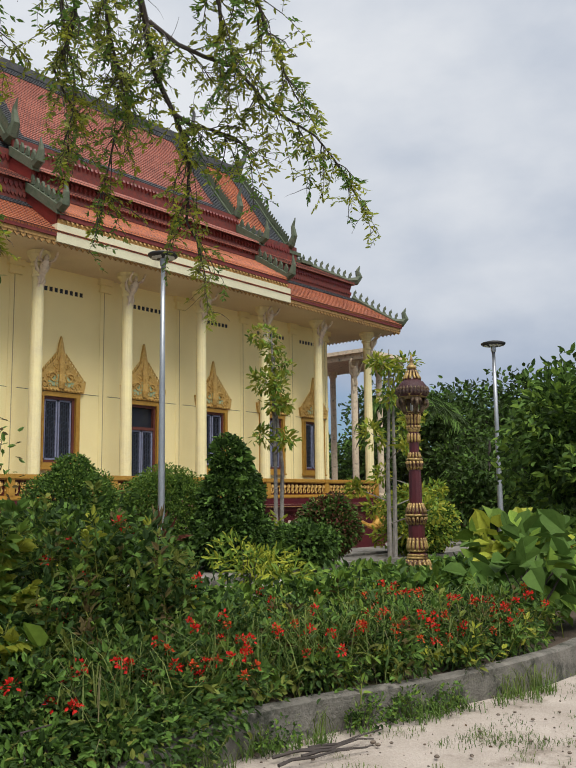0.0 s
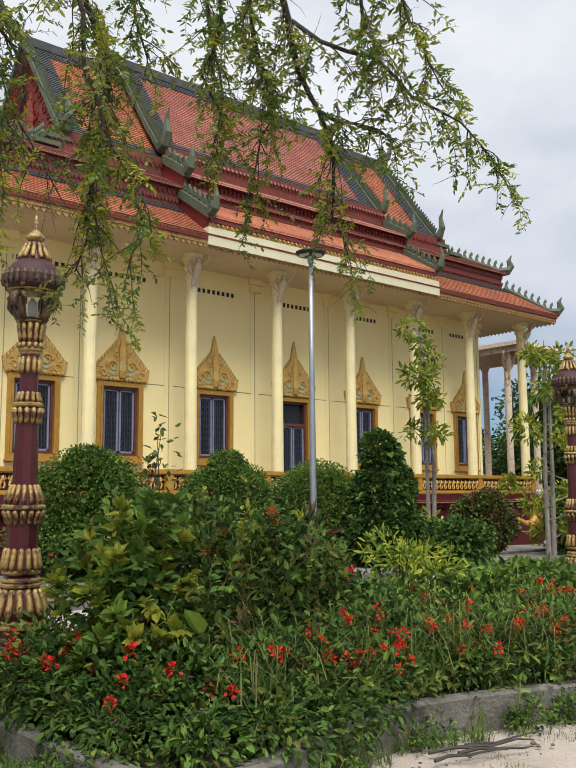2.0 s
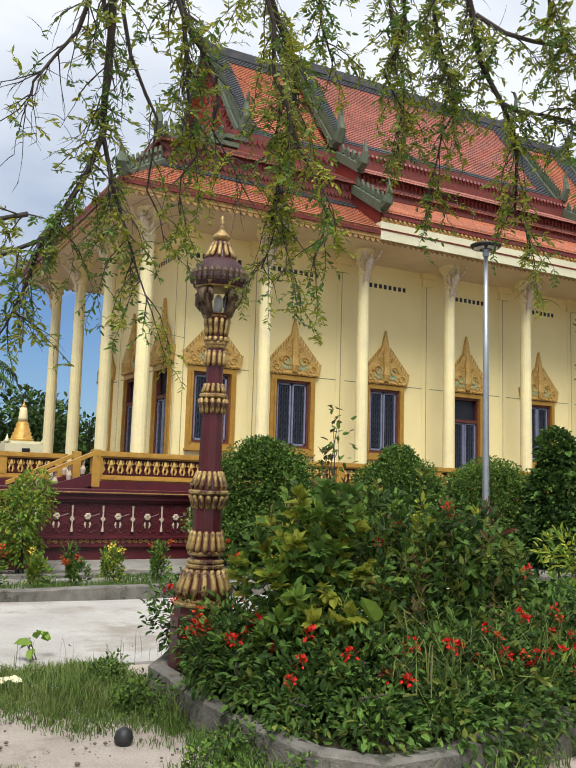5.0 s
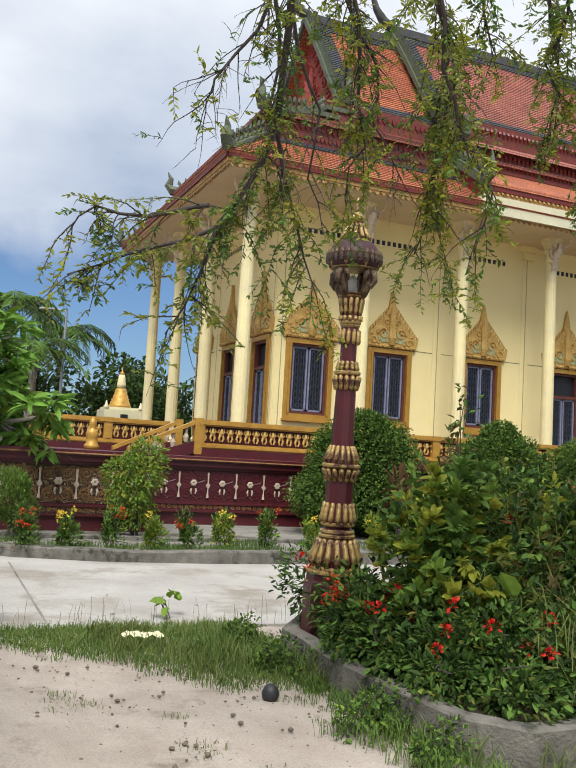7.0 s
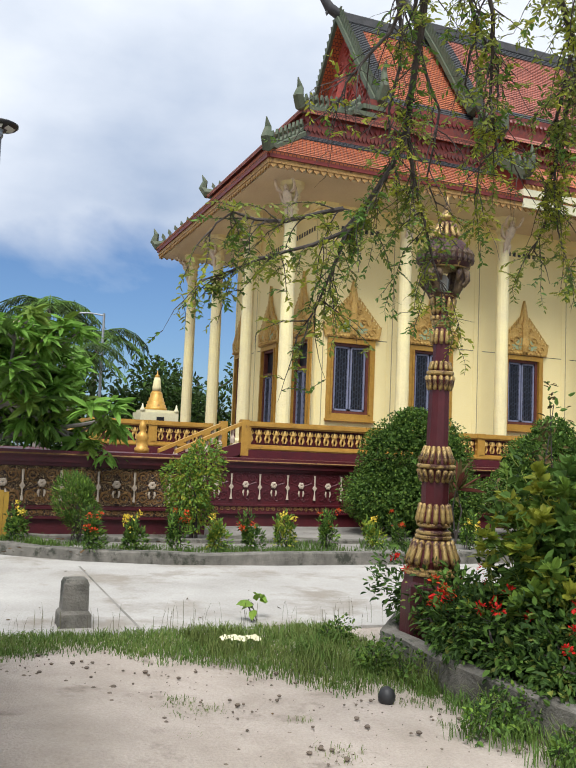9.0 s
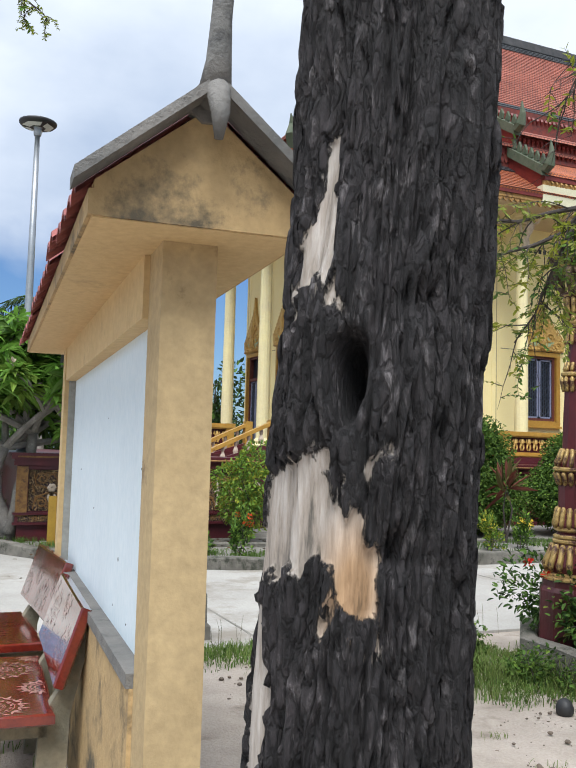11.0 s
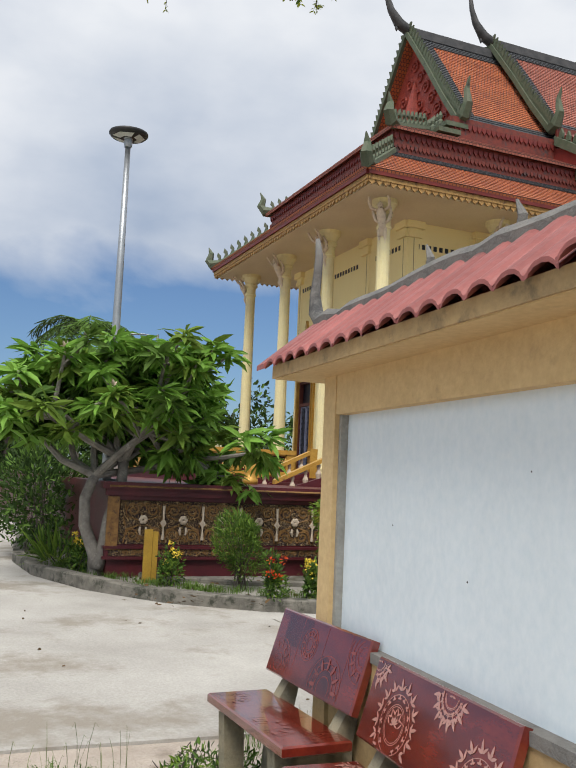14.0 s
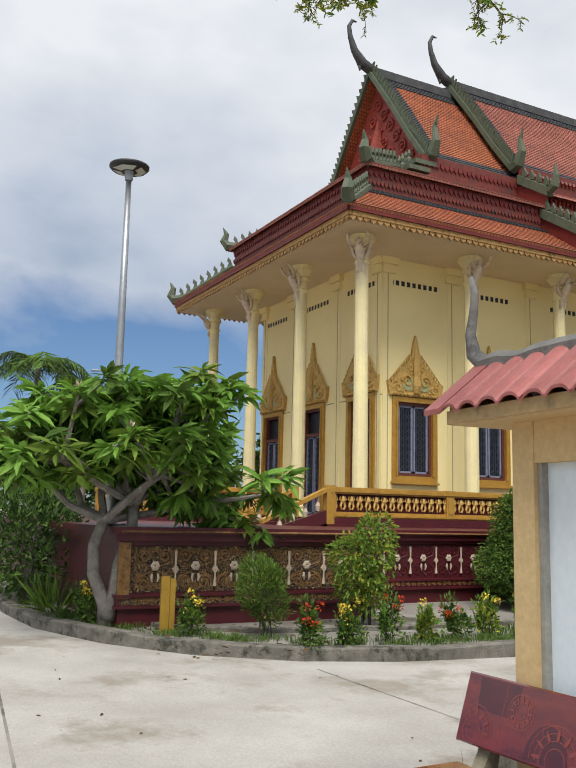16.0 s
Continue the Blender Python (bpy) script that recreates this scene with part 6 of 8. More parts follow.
def leaves(name, pos, way, length, width, material, parent, seed=0, fold=0.25, bend=0.15, label=""):
    """Many leaves as one mesh: each two folded halves, at pos, pointing along way."""
    rg = np.random.default_rng(seed)
    n = len(pos)
    way = unit(way)
    side = unit(np.cross(way, rg.normal(size=(n, 3)) * 0.55 + np.array([0, 0, 1.0])))
    up = np.cross(side, way)
    L = (np.full(n, 1.0) * length * rg.uniform(0.65, 1.25, n))[:, None]
    W = L * width / length
    base = pos
    if bend <= 0.2:
        v = np.stack([base, base + way * L * 0.3 + side * W * 0.5 + up * W * fold, base + way * L * 0.68 + side * W * 0.42 + up * W * fold,
                      base + way * L, base + way * L * 0.68 - side * W * 0.42 + up * W * fold, base + way * L * 0.3 - side * W * 0.5 + up * W * fold], 1).reshape(-1, 3)
        k = np.arange(n)[:, None] * 6
        f = np.concatenate([k + np.array([0, 1, 2, 3]), k + np.array([0, 3, 4, 5])], 1).reshape(-1, 4).tolist()
    else:
        a, b = base + way * L * 0.35 - up * L * bend * 0.1, base + way * L * 0.7 - up * L * bend * 0.42
        v = np.stack([base, a + side * W * 0.5 + up * W * fold, b + side * W * 0.42 + up * W * fold, base + way * L - up * L * bend,
                      b - side * W * 0.42 + up * W * fold, a - side * W * 0.5 + up * W * fold, a, b], 1).reshape(-1, 3)
        f = []
        for k in range(0, n * 8, 8):
            f += [(k, k + 1, k + 6), (k + 1, k + 2, k + 7, k + 6), (k + 2, k + 3, k + 7), (k, k + 6, k + 5), (k + 6, k + 7, k + 4, k + 5), (k + 7, k + 3, k + 4)]
    me = bpy.data.meshes.new(name)
    me.from_pydata(v.tolist(), [], f)
    me.update()
    me.materials.append(material)
    ob = new(name, me)
    ob.parent = parent
    if label:
        ob["label"] = label
    ob["kind"] = "stuff"
    return ob


def in_lobes(lobes, n, rg, shell=0.75):
    """Points in a union of ellipsoids (x, y, z, rx, ry, rz), most near their surface, and the way outwards."""
    lo = np.array(lobes, float)
    vol = lo[:, 3] * lo[:, 4] * lo[:, 5]
    pick = rg.choice(len(lo), n, p=vol ** 0.75 / (vol ** 0.75).sum())
    d = unit(rg.normal(size=(n, 3)))
    r = np.where(rg.random(n) < shell, rg.uniform(0.8, 1.06, n), rg.uniform(0.25, 0.9, n))
    c = lo[pick]
    return c[:, :3] + d * r[:, None] * c[:, 3:], d


def foliage(t, lobes, n, length, width, mats, seed, droop=0.25, shell=0.75, zmin=None, name="foliage", lump=0.12):
    """Leaves over lobes, split over several tints; uneven outline by noise."""
    rg = np.random.default_rng(seed)
    share = [m[1] if isinstance(m, tuple) else 1.0 for m in mats]
    mm = [m[0] if isinstance(m, tuple) else m for m in mats]
    for i, m in enumerate(mm):
        k = int(n * share[i] / sum(share))
        p, d = in_lobes(lobes, k, rg, shell)
        q = np.array([noise.noise((a[0] * 2.1, a[1] * 2.1, a[2] * 2.1)) for a in p])
        p = p + d * (q * lump * 2.2)[:, None]
        if zmin is not None:
            p[:, 2] = np.where(p[:, 2] < zmin, zmin + rg.uniform(0, 0.15, k), p[:, 2])
        w = d * 0.8 + rg.normal(size=(k, 3)) * 0.55 + np.array([0, 0, 0.15 - droop])
        leaves(name, p, w, length, width, m, t, seed * 7 + i)


def sprays(t, lobes, tips, per, length, width, mats, seed, reach=0.28, droop=0.45, lobed=False, zmin=0.05, lump=0.15):
    """Leafy shoots over lobes: each shoot is a thin stem with leaves of one tint round its end, so that gaps stay between them."""
    rg = np.random.default_rng(seed + 5000)
    share = np.array([m[1] for m in mats], float)
    p, d = in_lobes(lobes, tips, rg, 0.9)
    q = np.array([noise.noise((a[0] * 2.1, a[1] * 2.1, a[2] * 2.1)) for a in p])
    p = p + d * (q * lump * 2.2)[:, None]
    p[:, 2] = np.maximum(p[:, 2], zmin + rg.uniform(0.02, 0.2, tips))
    way = unit(d * 0.8 + rg.normal(size=(tips, 3)) * 0.3 + np.array([0, 0, 0.45]))
    pick = rg.choice(len(mats), tips, p=share / share.sum())
    sh = Shape()
    for a, w in zip(p, way):
        a, w = Vector(a), Vector(w)
        sh.tube([a - w * reach * 1.25 - Vector((0, 0, 0.06)), a - w * reach * 0.5, a], [0.005, 0.004, 0.002], 4)
    part("shoot_mass", sh, L_OLIVE, t)["kind"] = "stuff"
    for k, (m, _) in enumerate(mats):
        own = np.flatnonzero(pick == k)
        if not len(own):
            continue
        i = np.repeat(own, per)
        n = len(i)
        u = rg.uniform(0, 1, n) ** 1.4
        r = rg.normal(size=(n, 3))
        r = unit(r - (r * way[i]).sum(1, keepdims=True) * way[i])
        w = unit(way[i] * (0.35 + 0.5 * (1 - u))[:, None] + r * 0.9 + np.array([0, 0, -droop * 0.6]) * (0.4 + u)[:, None])
        base = p[i] - way[i] * (u * reach)[:, None] + r * 0.01
        if lobed:
            sd = unit(np.cross(w, np.array([0, 0, 1.0]) + rg.normal(size=(n, 3)) * 0.2))
            leaves("foliage", np.concatenate([base] * 3), np.concatenate([w, w * 0.75 + sd * 0.65, w * 0.75 - sd * 0.65]), length, width, m, t, seed * 13 + k, 0.2)
        else:
            leaves("foliage", base, w, length, width, m, t, seed * 13 + k, 0.2)


def stems(t, base, lobes, n, r, material, seed, zoff=0.0):
    rn = random.Random(seed)
    for i in range(n):
        l = rn.choice(lobes)
        e = Vector((l[0] + rn.uniform(-0.6, 0.6) * l[3], l[1] + rn.uniform(-0.6, 0.6) * l[4], l[2] + rn.uniform(0, 0.6) * l[5]))
        b = Vector((base[0] + rn.uniform(-0.1, 0.1), base[1] + rn.uniform(-0.1, 0.1), base[2]))
        m = b.lerp(e, 0.5) + Vector((rn.uniform(-0.1, 0.1), rn.uniform(-0.1, 0.1), 0.1))
        part("stem", Shape().tube([b, m, e], [r, r * 0.7, r * 0.3], 5), material, t)


def blossoms(t, lobes, n, size, material, seed, per=24, zmin=0.3, label="flower cluster", face=None):
    """Round flower heads, each a cluster of petals."""
    rg = np.random.default_rng(seed)
    p, d = in_lobes(lobes, n, rg, 1.0)
    if face is not None:
        flip = (d @ np.array(face)) < 0
        lo = np.array(lobes)[:, :3].mean(0)
        p[flip, :2] = 2 * lo[:2] - p[flip, :2]
    for i in range(n):
        if p[i, 2] < zmin:
            p[i, 2] = zmin + rg.uniform(0, 0.3)
        w = unit(rg.normal(size=(per, 3)) + np.array([0, 0, 0.5]))
        leaves("flower", np.repeat(p[i:i + 1] + d[i] * 0.03, per, 0) + w * size * rg.uniform(0.2, 0.5, (per, 1)), w + rg.normal(size=(per, 3)) * 0.4, size * 0.36, size * 0.22, material, t, seed * 100 + i, 0.1, 0.1, label)


def shrub(name, at, lobes, n, length, width, mats, label, category, seed, group="", flowers=None, stem=(5, 0.012), zmin=None, droop=0.25, shell=0.75, lump=0.12):
    """lobes are given about the foot."""
    t = thing(name, at, label, category, group)
    foliage(t, lobes, n, length, width, mats, seed, droop, shell, zmin, lump=lump)
    stems(t, (0, 0, 0), lobes, stem[0], stem[1], TWIG, seed)
    if flowers:
        for k, (m, c, size) in enumerate(flowers):
            blossoms(t, lobes, c, size, m, seed + 31 + k, face=(0.9, -0.45, 0))
    return t


BZ = 0.2
HIB = [(0, 0, 0.6, 0.95, 1.05, 0.68), (0.35, -0.75, 0.42, 0.75, 0.75, 0.5), (-0.2, 0.45, 0.68, 0.8, 0.8, 0.62), (0.7, 0.2, 0.4, 0.6, 0.9, 0.45), (-0.2, -0.7, 0.85, 0.42, 0.42, 0.42), (-0.1, 0.0, 1.08, 0.5, 0.5, 0.4), (0.2, 0.5, 1.0, 0.4, 0.42, 0.32), (0.3, 0.8, 0.45, 0.75, 0.6, 0.5)]
hib = shrub("hibiscus_bush", (-5.75, 4.1, BZ), [(x, y, z, a * 0.88, b * 0.88, c * 0.88) for x, y, z, a, b, c in HIB], 7000, 0.08, 0.04, [(L_DARK, 3), (L_MID, 1.6)], "large leafy hibiscus bush with red flowers in the bed", "bush", 11, flowers=[(F_RED, 17, 0.085)], stem=(12, 0.016), zmin=0.05, lump=0.2)
sprays(hib, HIB, 820, 13, 0.075, 0.034, [(L_MID, 2.4), (L_BRIGHT, 1.8), (L_OLIVE, 3.0), (L_RUST, 1.0), (L_YELLOW, 0.7), (L_DARK, 1.0)], 11, reach=0.26, lump=0.2)
shrub("tall_shoot", (-6.5, 3.85, BZ), [(0, 0, 1.5, 0.13, 0.13, 0.28), (0, 0.05, 1.85, 0.08, 0.08, 0.25)], 120, 0.075, 0.03, [L_MID, L_RUST], "thin upright leafy shoot above the bushes", "plant", 12, stem=(3, 0.012))
shrub("ixora_bush", (-6.75, 2.75, BZ), [(0, 0, 0.3, 0.42, 0.38, 0.34), (0.5, 0.0, 0.25, 0.4, 0.35, 0.3), (1.05, -0.15, 0.22, 0.45, 0.35, 0.3)], 3200, 0.06, 0.026, [(L_DARK, 2), L_MID], "low ixora bush with scarlet flower heads", "bush", 13, "ixora bushes", [(F_RED, 13, 0.08), (F_ORANGE, 4, 0.075)], zmin=0.05)
shrub("ixora_bush", (-4.75, 2.95, BZ), [(0, 0, 0.25, 0.4, 0.45, 0.32), (0.0, 0.7, 0.25, 0.42, 0.5, 0.35)], 2600, 0.06, 0.026, [(L_DARK, 2), L_MID], "low ixora bush with scattered scarlet flower heads", "bush", 14, "ixora bushes", [(F_RED, 8, 0.085)], zmin=0.03)
for k, (x, y) in enumerate(((-4.62, 4.75), (-4.48, 5.5), (-4.3, 6.25), (-4.12, 7.0), (-5.3, 5.9), (-5.1, 7.2), (-4.1, 7.8), (-4.65, 4.1))):
    lob = [(0, 0, 0.27, 0.46, 0.6, 0.35), (-0.1, 0.35, 0.35, 0.38, 0.42, 0.3), (0.22, -0.3, 0.19, 0.33, 0.38, 0.26)]
    b = shrub("ixora_bush", (x, y, BZ), [(u, v, w, e * 0.88, f * 0.88, g * 0.88) for u, v, w, e, f, g in lob], 1300, 0.066, 0.028, [(L_DARK, 2.4), (L_MID, 1.4)], "ixora bush with scarlet flower heads among grass", "bush", 20 + k, "ixora bushes", [(F_RED, 11 if k != 4 else 5, 0.068), (F_ORANGE, 5, 0.06)], zmin=0.04, lump=0.15)
    sprays(b, lob, 95, 9, 0.078, 0.032, [(L_MID, 2), (L_BRIGHT, 1.8), (L_OLIVE, 1.2), (L_RUST, 0.5), (L_YELLOW, 0.5)], 20 + k, reach=0.2, lump=0.15)
for k, (x, y, h) in enumerate(((-6.6, 6.0, 0.5), (-6.4, 7.4, 0.52), (-5.6, 8.6, 0.6), (-6.6, 9.2, 0.55), (-5.4, 10.2, 0.65), (-6.7, 11.0, 0.5))):
    shrub("garden_shrub", (x, y, BZ), [(0, 0, h * 0.5, 0.7, 0.75, h * 0.5), (0.2, 0.4, h * 0.7, 0.5, 0.5, h * 0.42)], 2100, 0.12, 0.06, [(L_MID, 2), (L_BRIGHT, 1.4), L_DARK], "loose green garden shrub in the bed", "shrub", 40 + k, "bed shrubs", zmin=0.05, lump=0.12)
for k, (x, y, m) in enumerate(((-6.2, 13.6, F_ORANGE), (-6.6, 15.2, F_ORANGE), (-5.0, 13.0, F_RED))):
    shrub("ixora_hedge", (x, y, BZ), [(0, 0, 0.4, 0.6, 1.0, 0.4)], 1800, 0.08, 0.035, [L_DARK, L_MID], "dense ixora hedge covered in orange-red flowers", "hedge", 50 + k, "ixora hedges", [(m, 26, 0.13)], zmin=0.05)
for k, (x, y) in enumerate(((-4.4, 2.85), (-4.3, 3.3), (-4.36, 3.7), (-4.75, 2.6), (-5.2, 2.55), (-5.7, 2.6), (-6.1, 2.65), (-4.5, 4.1))):
    shrub("bed_edge_bush", (x, y, BZ), [(0, 0, 0.16, 0.36, 0.34, 0.22), (0.12, -0.1, 0.12, 0.28, 0.24, 0.16), (-0.15, 0.1, 0.3, 0.28, 0.28, 0.2)], 1900, 0.06, 0.03, [(L_DARK, 2), (L_MID, 2), (L_OLIVE, 0.5)], "low leafy bush spilling over the bed kerb", "bush", 30 + k, "bed edge bushes", [(F_RED, 2, 0.07)], zmin=-0.05, lump=0.16)
LIME = [(0, 0, 0.75, 0.42, 0.45, 0.42), (0.2, -0.1, 0.45, 0.4, 0.35, 0.35), (-0.1, 0.15, 1.05, 0.3, 0.3, 0.3)]
lime = shrub("lime_leaf_bush", (-5.38, 3.0, BZ), [(x, y, z, a * 0.8, b * 0.8, c * 0.8) for x, y, z, a, b, c in LIME], 420, 0.1, 0.06, [(L_MID, 1.5), (L_DARK, 0.8)], "bush with broad lime-green lobed leaves", "bush", 66, stem=(8, 0.014), droop=0.5, lump=0.15)
sprays(lime, LIME, 135, 9, 0.1, 0.052, [(L_BRIGHT, 3.0), (L_YELLOW, 1.4), (L_MID, 0.8)], 66, reach=0.3, lobed=True)
shrub("fern_shrub", (-6.3, 6.7, BZ), [(0, 0, 0.85, 0.42, 0.42, 0.12), (0.1, 0.2, 0.7, 0.4, 0.4, 0.1)], 620, 0.11, 0.03, [L_BRIGHT, L_YELLOW], "light yellow-green feathery shrub", "shrub", 60, stem=(6, 0.01), droop=0.1)
shrub("big_leaf_plant", (-4.35, 8.9, BZ), [(0, 0, 0.55, 0.6, 0.75, 0.5), (0.2, 0.5, 0.75, 0.5, 0.6, 0.4)], 240, 0.3, 0.19, [(L_MID, 3), L_BRIGHT], "plant with large broad lobed green leaves", "plant", 61, stem=(8, 0.016), droop=0.5)
shrub("yellow_leaf_plant", (-5.0, 10.2, BZ), [(0, 0, 0.85, 0.5, 0.8, 0.25)], 150, 0.28, 0.2, [L_BRIGHT, L_YELLOW], "plant with broad yellow-green leaves", "plant", 62, stem=(6, 0.016), droop=0.3)
shrub("big_leaf_plant", (-5.25, 3.35, BZ), [(0.55, -0.25, 0.42, 0.14, 0.14, 0.16)], 9, 0.2, 0.12, [L_BRIGHT], "bright broad leaves of a young plant", "plant", 63, stem=(2, 0.01), droop=0.7)
shrub("cordyline", (-12.9, 11.4, 0.15), [(0, 0, 0.75, 0.12, 0.12, 0.15)], 34, 0.5, 0.09, [L_RED, L_RUST], "red-leaved cordyline with long pointed leaves", "plant", 64, "cordylines", stem=(2, 0.02), droop=-0.4)
shrub("cordyline", (-13.6, 7.6, 0.15), [(0, 0, 0.95, 0.1, 0.1, 0.12)], 30, 0.5, 0.09, [L_RED, L_RUST], "red-leaved cordyline with long pointed leaves", "plant", 65, "cordylines", stem=(2, 0.02), droop=-0.3)


# clipped topiary and verge bushes
def topiary(at, lobes, n, mats, label, seed, size=0.055, group="clipped bushes"):
    t = shrub("clipped_bush", at, lobes, n, size, size * 0.6, mats, label, "bush", seed, group, stem=(4, 0.03), zmin=0.02, shell=0.93, droop=0.35, lump=0.05)
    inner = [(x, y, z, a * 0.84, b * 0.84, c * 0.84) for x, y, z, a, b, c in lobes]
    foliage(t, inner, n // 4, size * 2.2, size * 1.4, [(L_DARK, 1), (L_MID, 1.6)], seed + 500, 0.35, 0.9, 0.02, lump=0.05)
    return t


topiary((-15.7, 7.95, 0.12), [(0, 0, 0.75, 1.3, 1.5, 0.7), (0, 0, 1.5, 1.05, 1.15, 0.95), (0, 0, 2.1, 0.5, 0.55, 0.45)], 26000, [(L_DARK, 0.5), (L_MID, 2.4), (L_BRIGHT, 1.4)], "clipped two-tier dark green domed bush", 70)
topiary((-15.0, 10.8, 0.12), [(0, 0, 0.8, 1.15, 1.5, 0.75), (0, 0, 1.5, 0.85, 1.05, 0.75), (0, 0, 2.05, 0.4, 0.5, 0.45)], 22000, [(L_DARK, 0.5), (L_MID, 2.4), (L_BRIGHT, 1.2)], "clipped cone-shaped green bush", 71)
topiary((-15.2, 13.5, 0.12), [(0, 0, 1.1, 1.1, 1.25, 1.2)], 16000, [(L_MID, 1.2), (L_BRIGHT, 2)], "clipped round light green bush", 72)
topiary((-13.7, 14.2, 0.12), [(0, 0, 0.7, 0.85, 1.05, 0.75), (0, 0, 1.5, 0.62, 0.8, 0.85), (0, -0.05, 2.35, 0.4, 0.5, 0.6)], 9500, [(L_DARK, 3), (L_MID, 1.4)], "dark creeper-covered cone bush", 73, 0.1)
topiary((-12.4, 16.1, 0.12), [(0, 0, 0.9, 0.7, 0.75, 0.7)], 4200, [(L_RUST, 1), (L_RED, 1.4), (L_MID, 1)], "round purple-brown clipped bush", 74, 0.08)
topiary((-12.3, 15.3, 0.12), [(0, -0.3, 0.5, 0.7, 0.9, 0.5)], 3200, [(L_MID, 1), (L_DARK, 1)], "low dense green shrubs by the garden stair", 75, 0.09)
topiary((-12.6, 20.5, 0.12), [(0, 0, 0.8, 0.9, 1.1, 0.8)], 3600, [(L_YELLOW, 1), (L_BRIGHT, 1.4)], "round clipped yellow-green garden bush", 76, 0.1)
SMALL = [(-12.81, 1.03, 0), (-12.87, 1.64, 1), (-12.93, 2.3, 0), (-12.99, 2.95, 2), (-13.04, 3.5, 0), (-13.09, 4.03, 2), (-13.17, 4.85, 0), (-13.24, 5.75, 2), (-13.3, 6.25, 0), (-12.9, 6.75, 2), (-13.1, 7.5, 1), (-14.5, 0.1, 1), (-15.9, -0.95, 1), (-13.2, 9.2, 2), (-13.3, 10.1, 0)]
for k, (x, y, c) in enumerate(SMALL):
    rn = random.Random(k)
    h = rn.uniform(0.3, 0.42)
    lob = [(rn.uniform(-0.1, 0.1), rn.uniform(-0.14, 0.14), h * rn.uniform(0.6, 1.1), 0.09, 0.1, h * 0.5) for _ in range(5)] + [(0, 0, h * 0.5, 0.17, 0.19, h * 0.45)]
    shrub("flowering_shrub", (x, y, 0.12), lob, 620, 0.075, 0.026, [(L_MID, 2), (L_YELLOW if c == 2 else L_DARK, 2 if c == 2 else 1), L_BRIGHT], ("small shrub with orange flowers in the planting strip", "small dark shrub with yellow flowers in the planting strip", "small yellow-green shrub in the planting strip")[c], "shrub", 100 + k, "planting strip shrubs", [((F_ORANGE, F_YELLOW, F_YELLOW)[c], (4, 5, 2)[c], 0.09)], stem=(4, 0.008), droop=-0.35, zmin=0.02)
shrub("thuja_bush", (-13.95, 1.0, 0.12), [(0, 0, 0.55, 0.3, 0.36, 0.42), (0, 0.05, 0.8, 0.27, 0.3, 0.22)], 3400, 0.08, 0.014, [(L_MID, 2), L_BRIGHT], "dense upright feathery green bush", "bush", 130, stem=(6, 0.012), droop=-0.6, zmin=0.1)
shrub("yellow_shrub", (-14.6, 3.0, 0.12), [(0, 0, 1.0, 0.42, 0.5, 0.42), (0, 0, 0.55, 0.36, 0.4, 0.4), (0, 0.1, 1.35, 0.26, 0.34, 0.25)], 3200, 0.08, 0.035, [(L_BRIGHT, 2), (L_YELLOW, 1), L_MID], "tall yellow-green leafy shrub before the terrace wall", "shrub", 131, stem=(6, 0.016), droop=0.35)


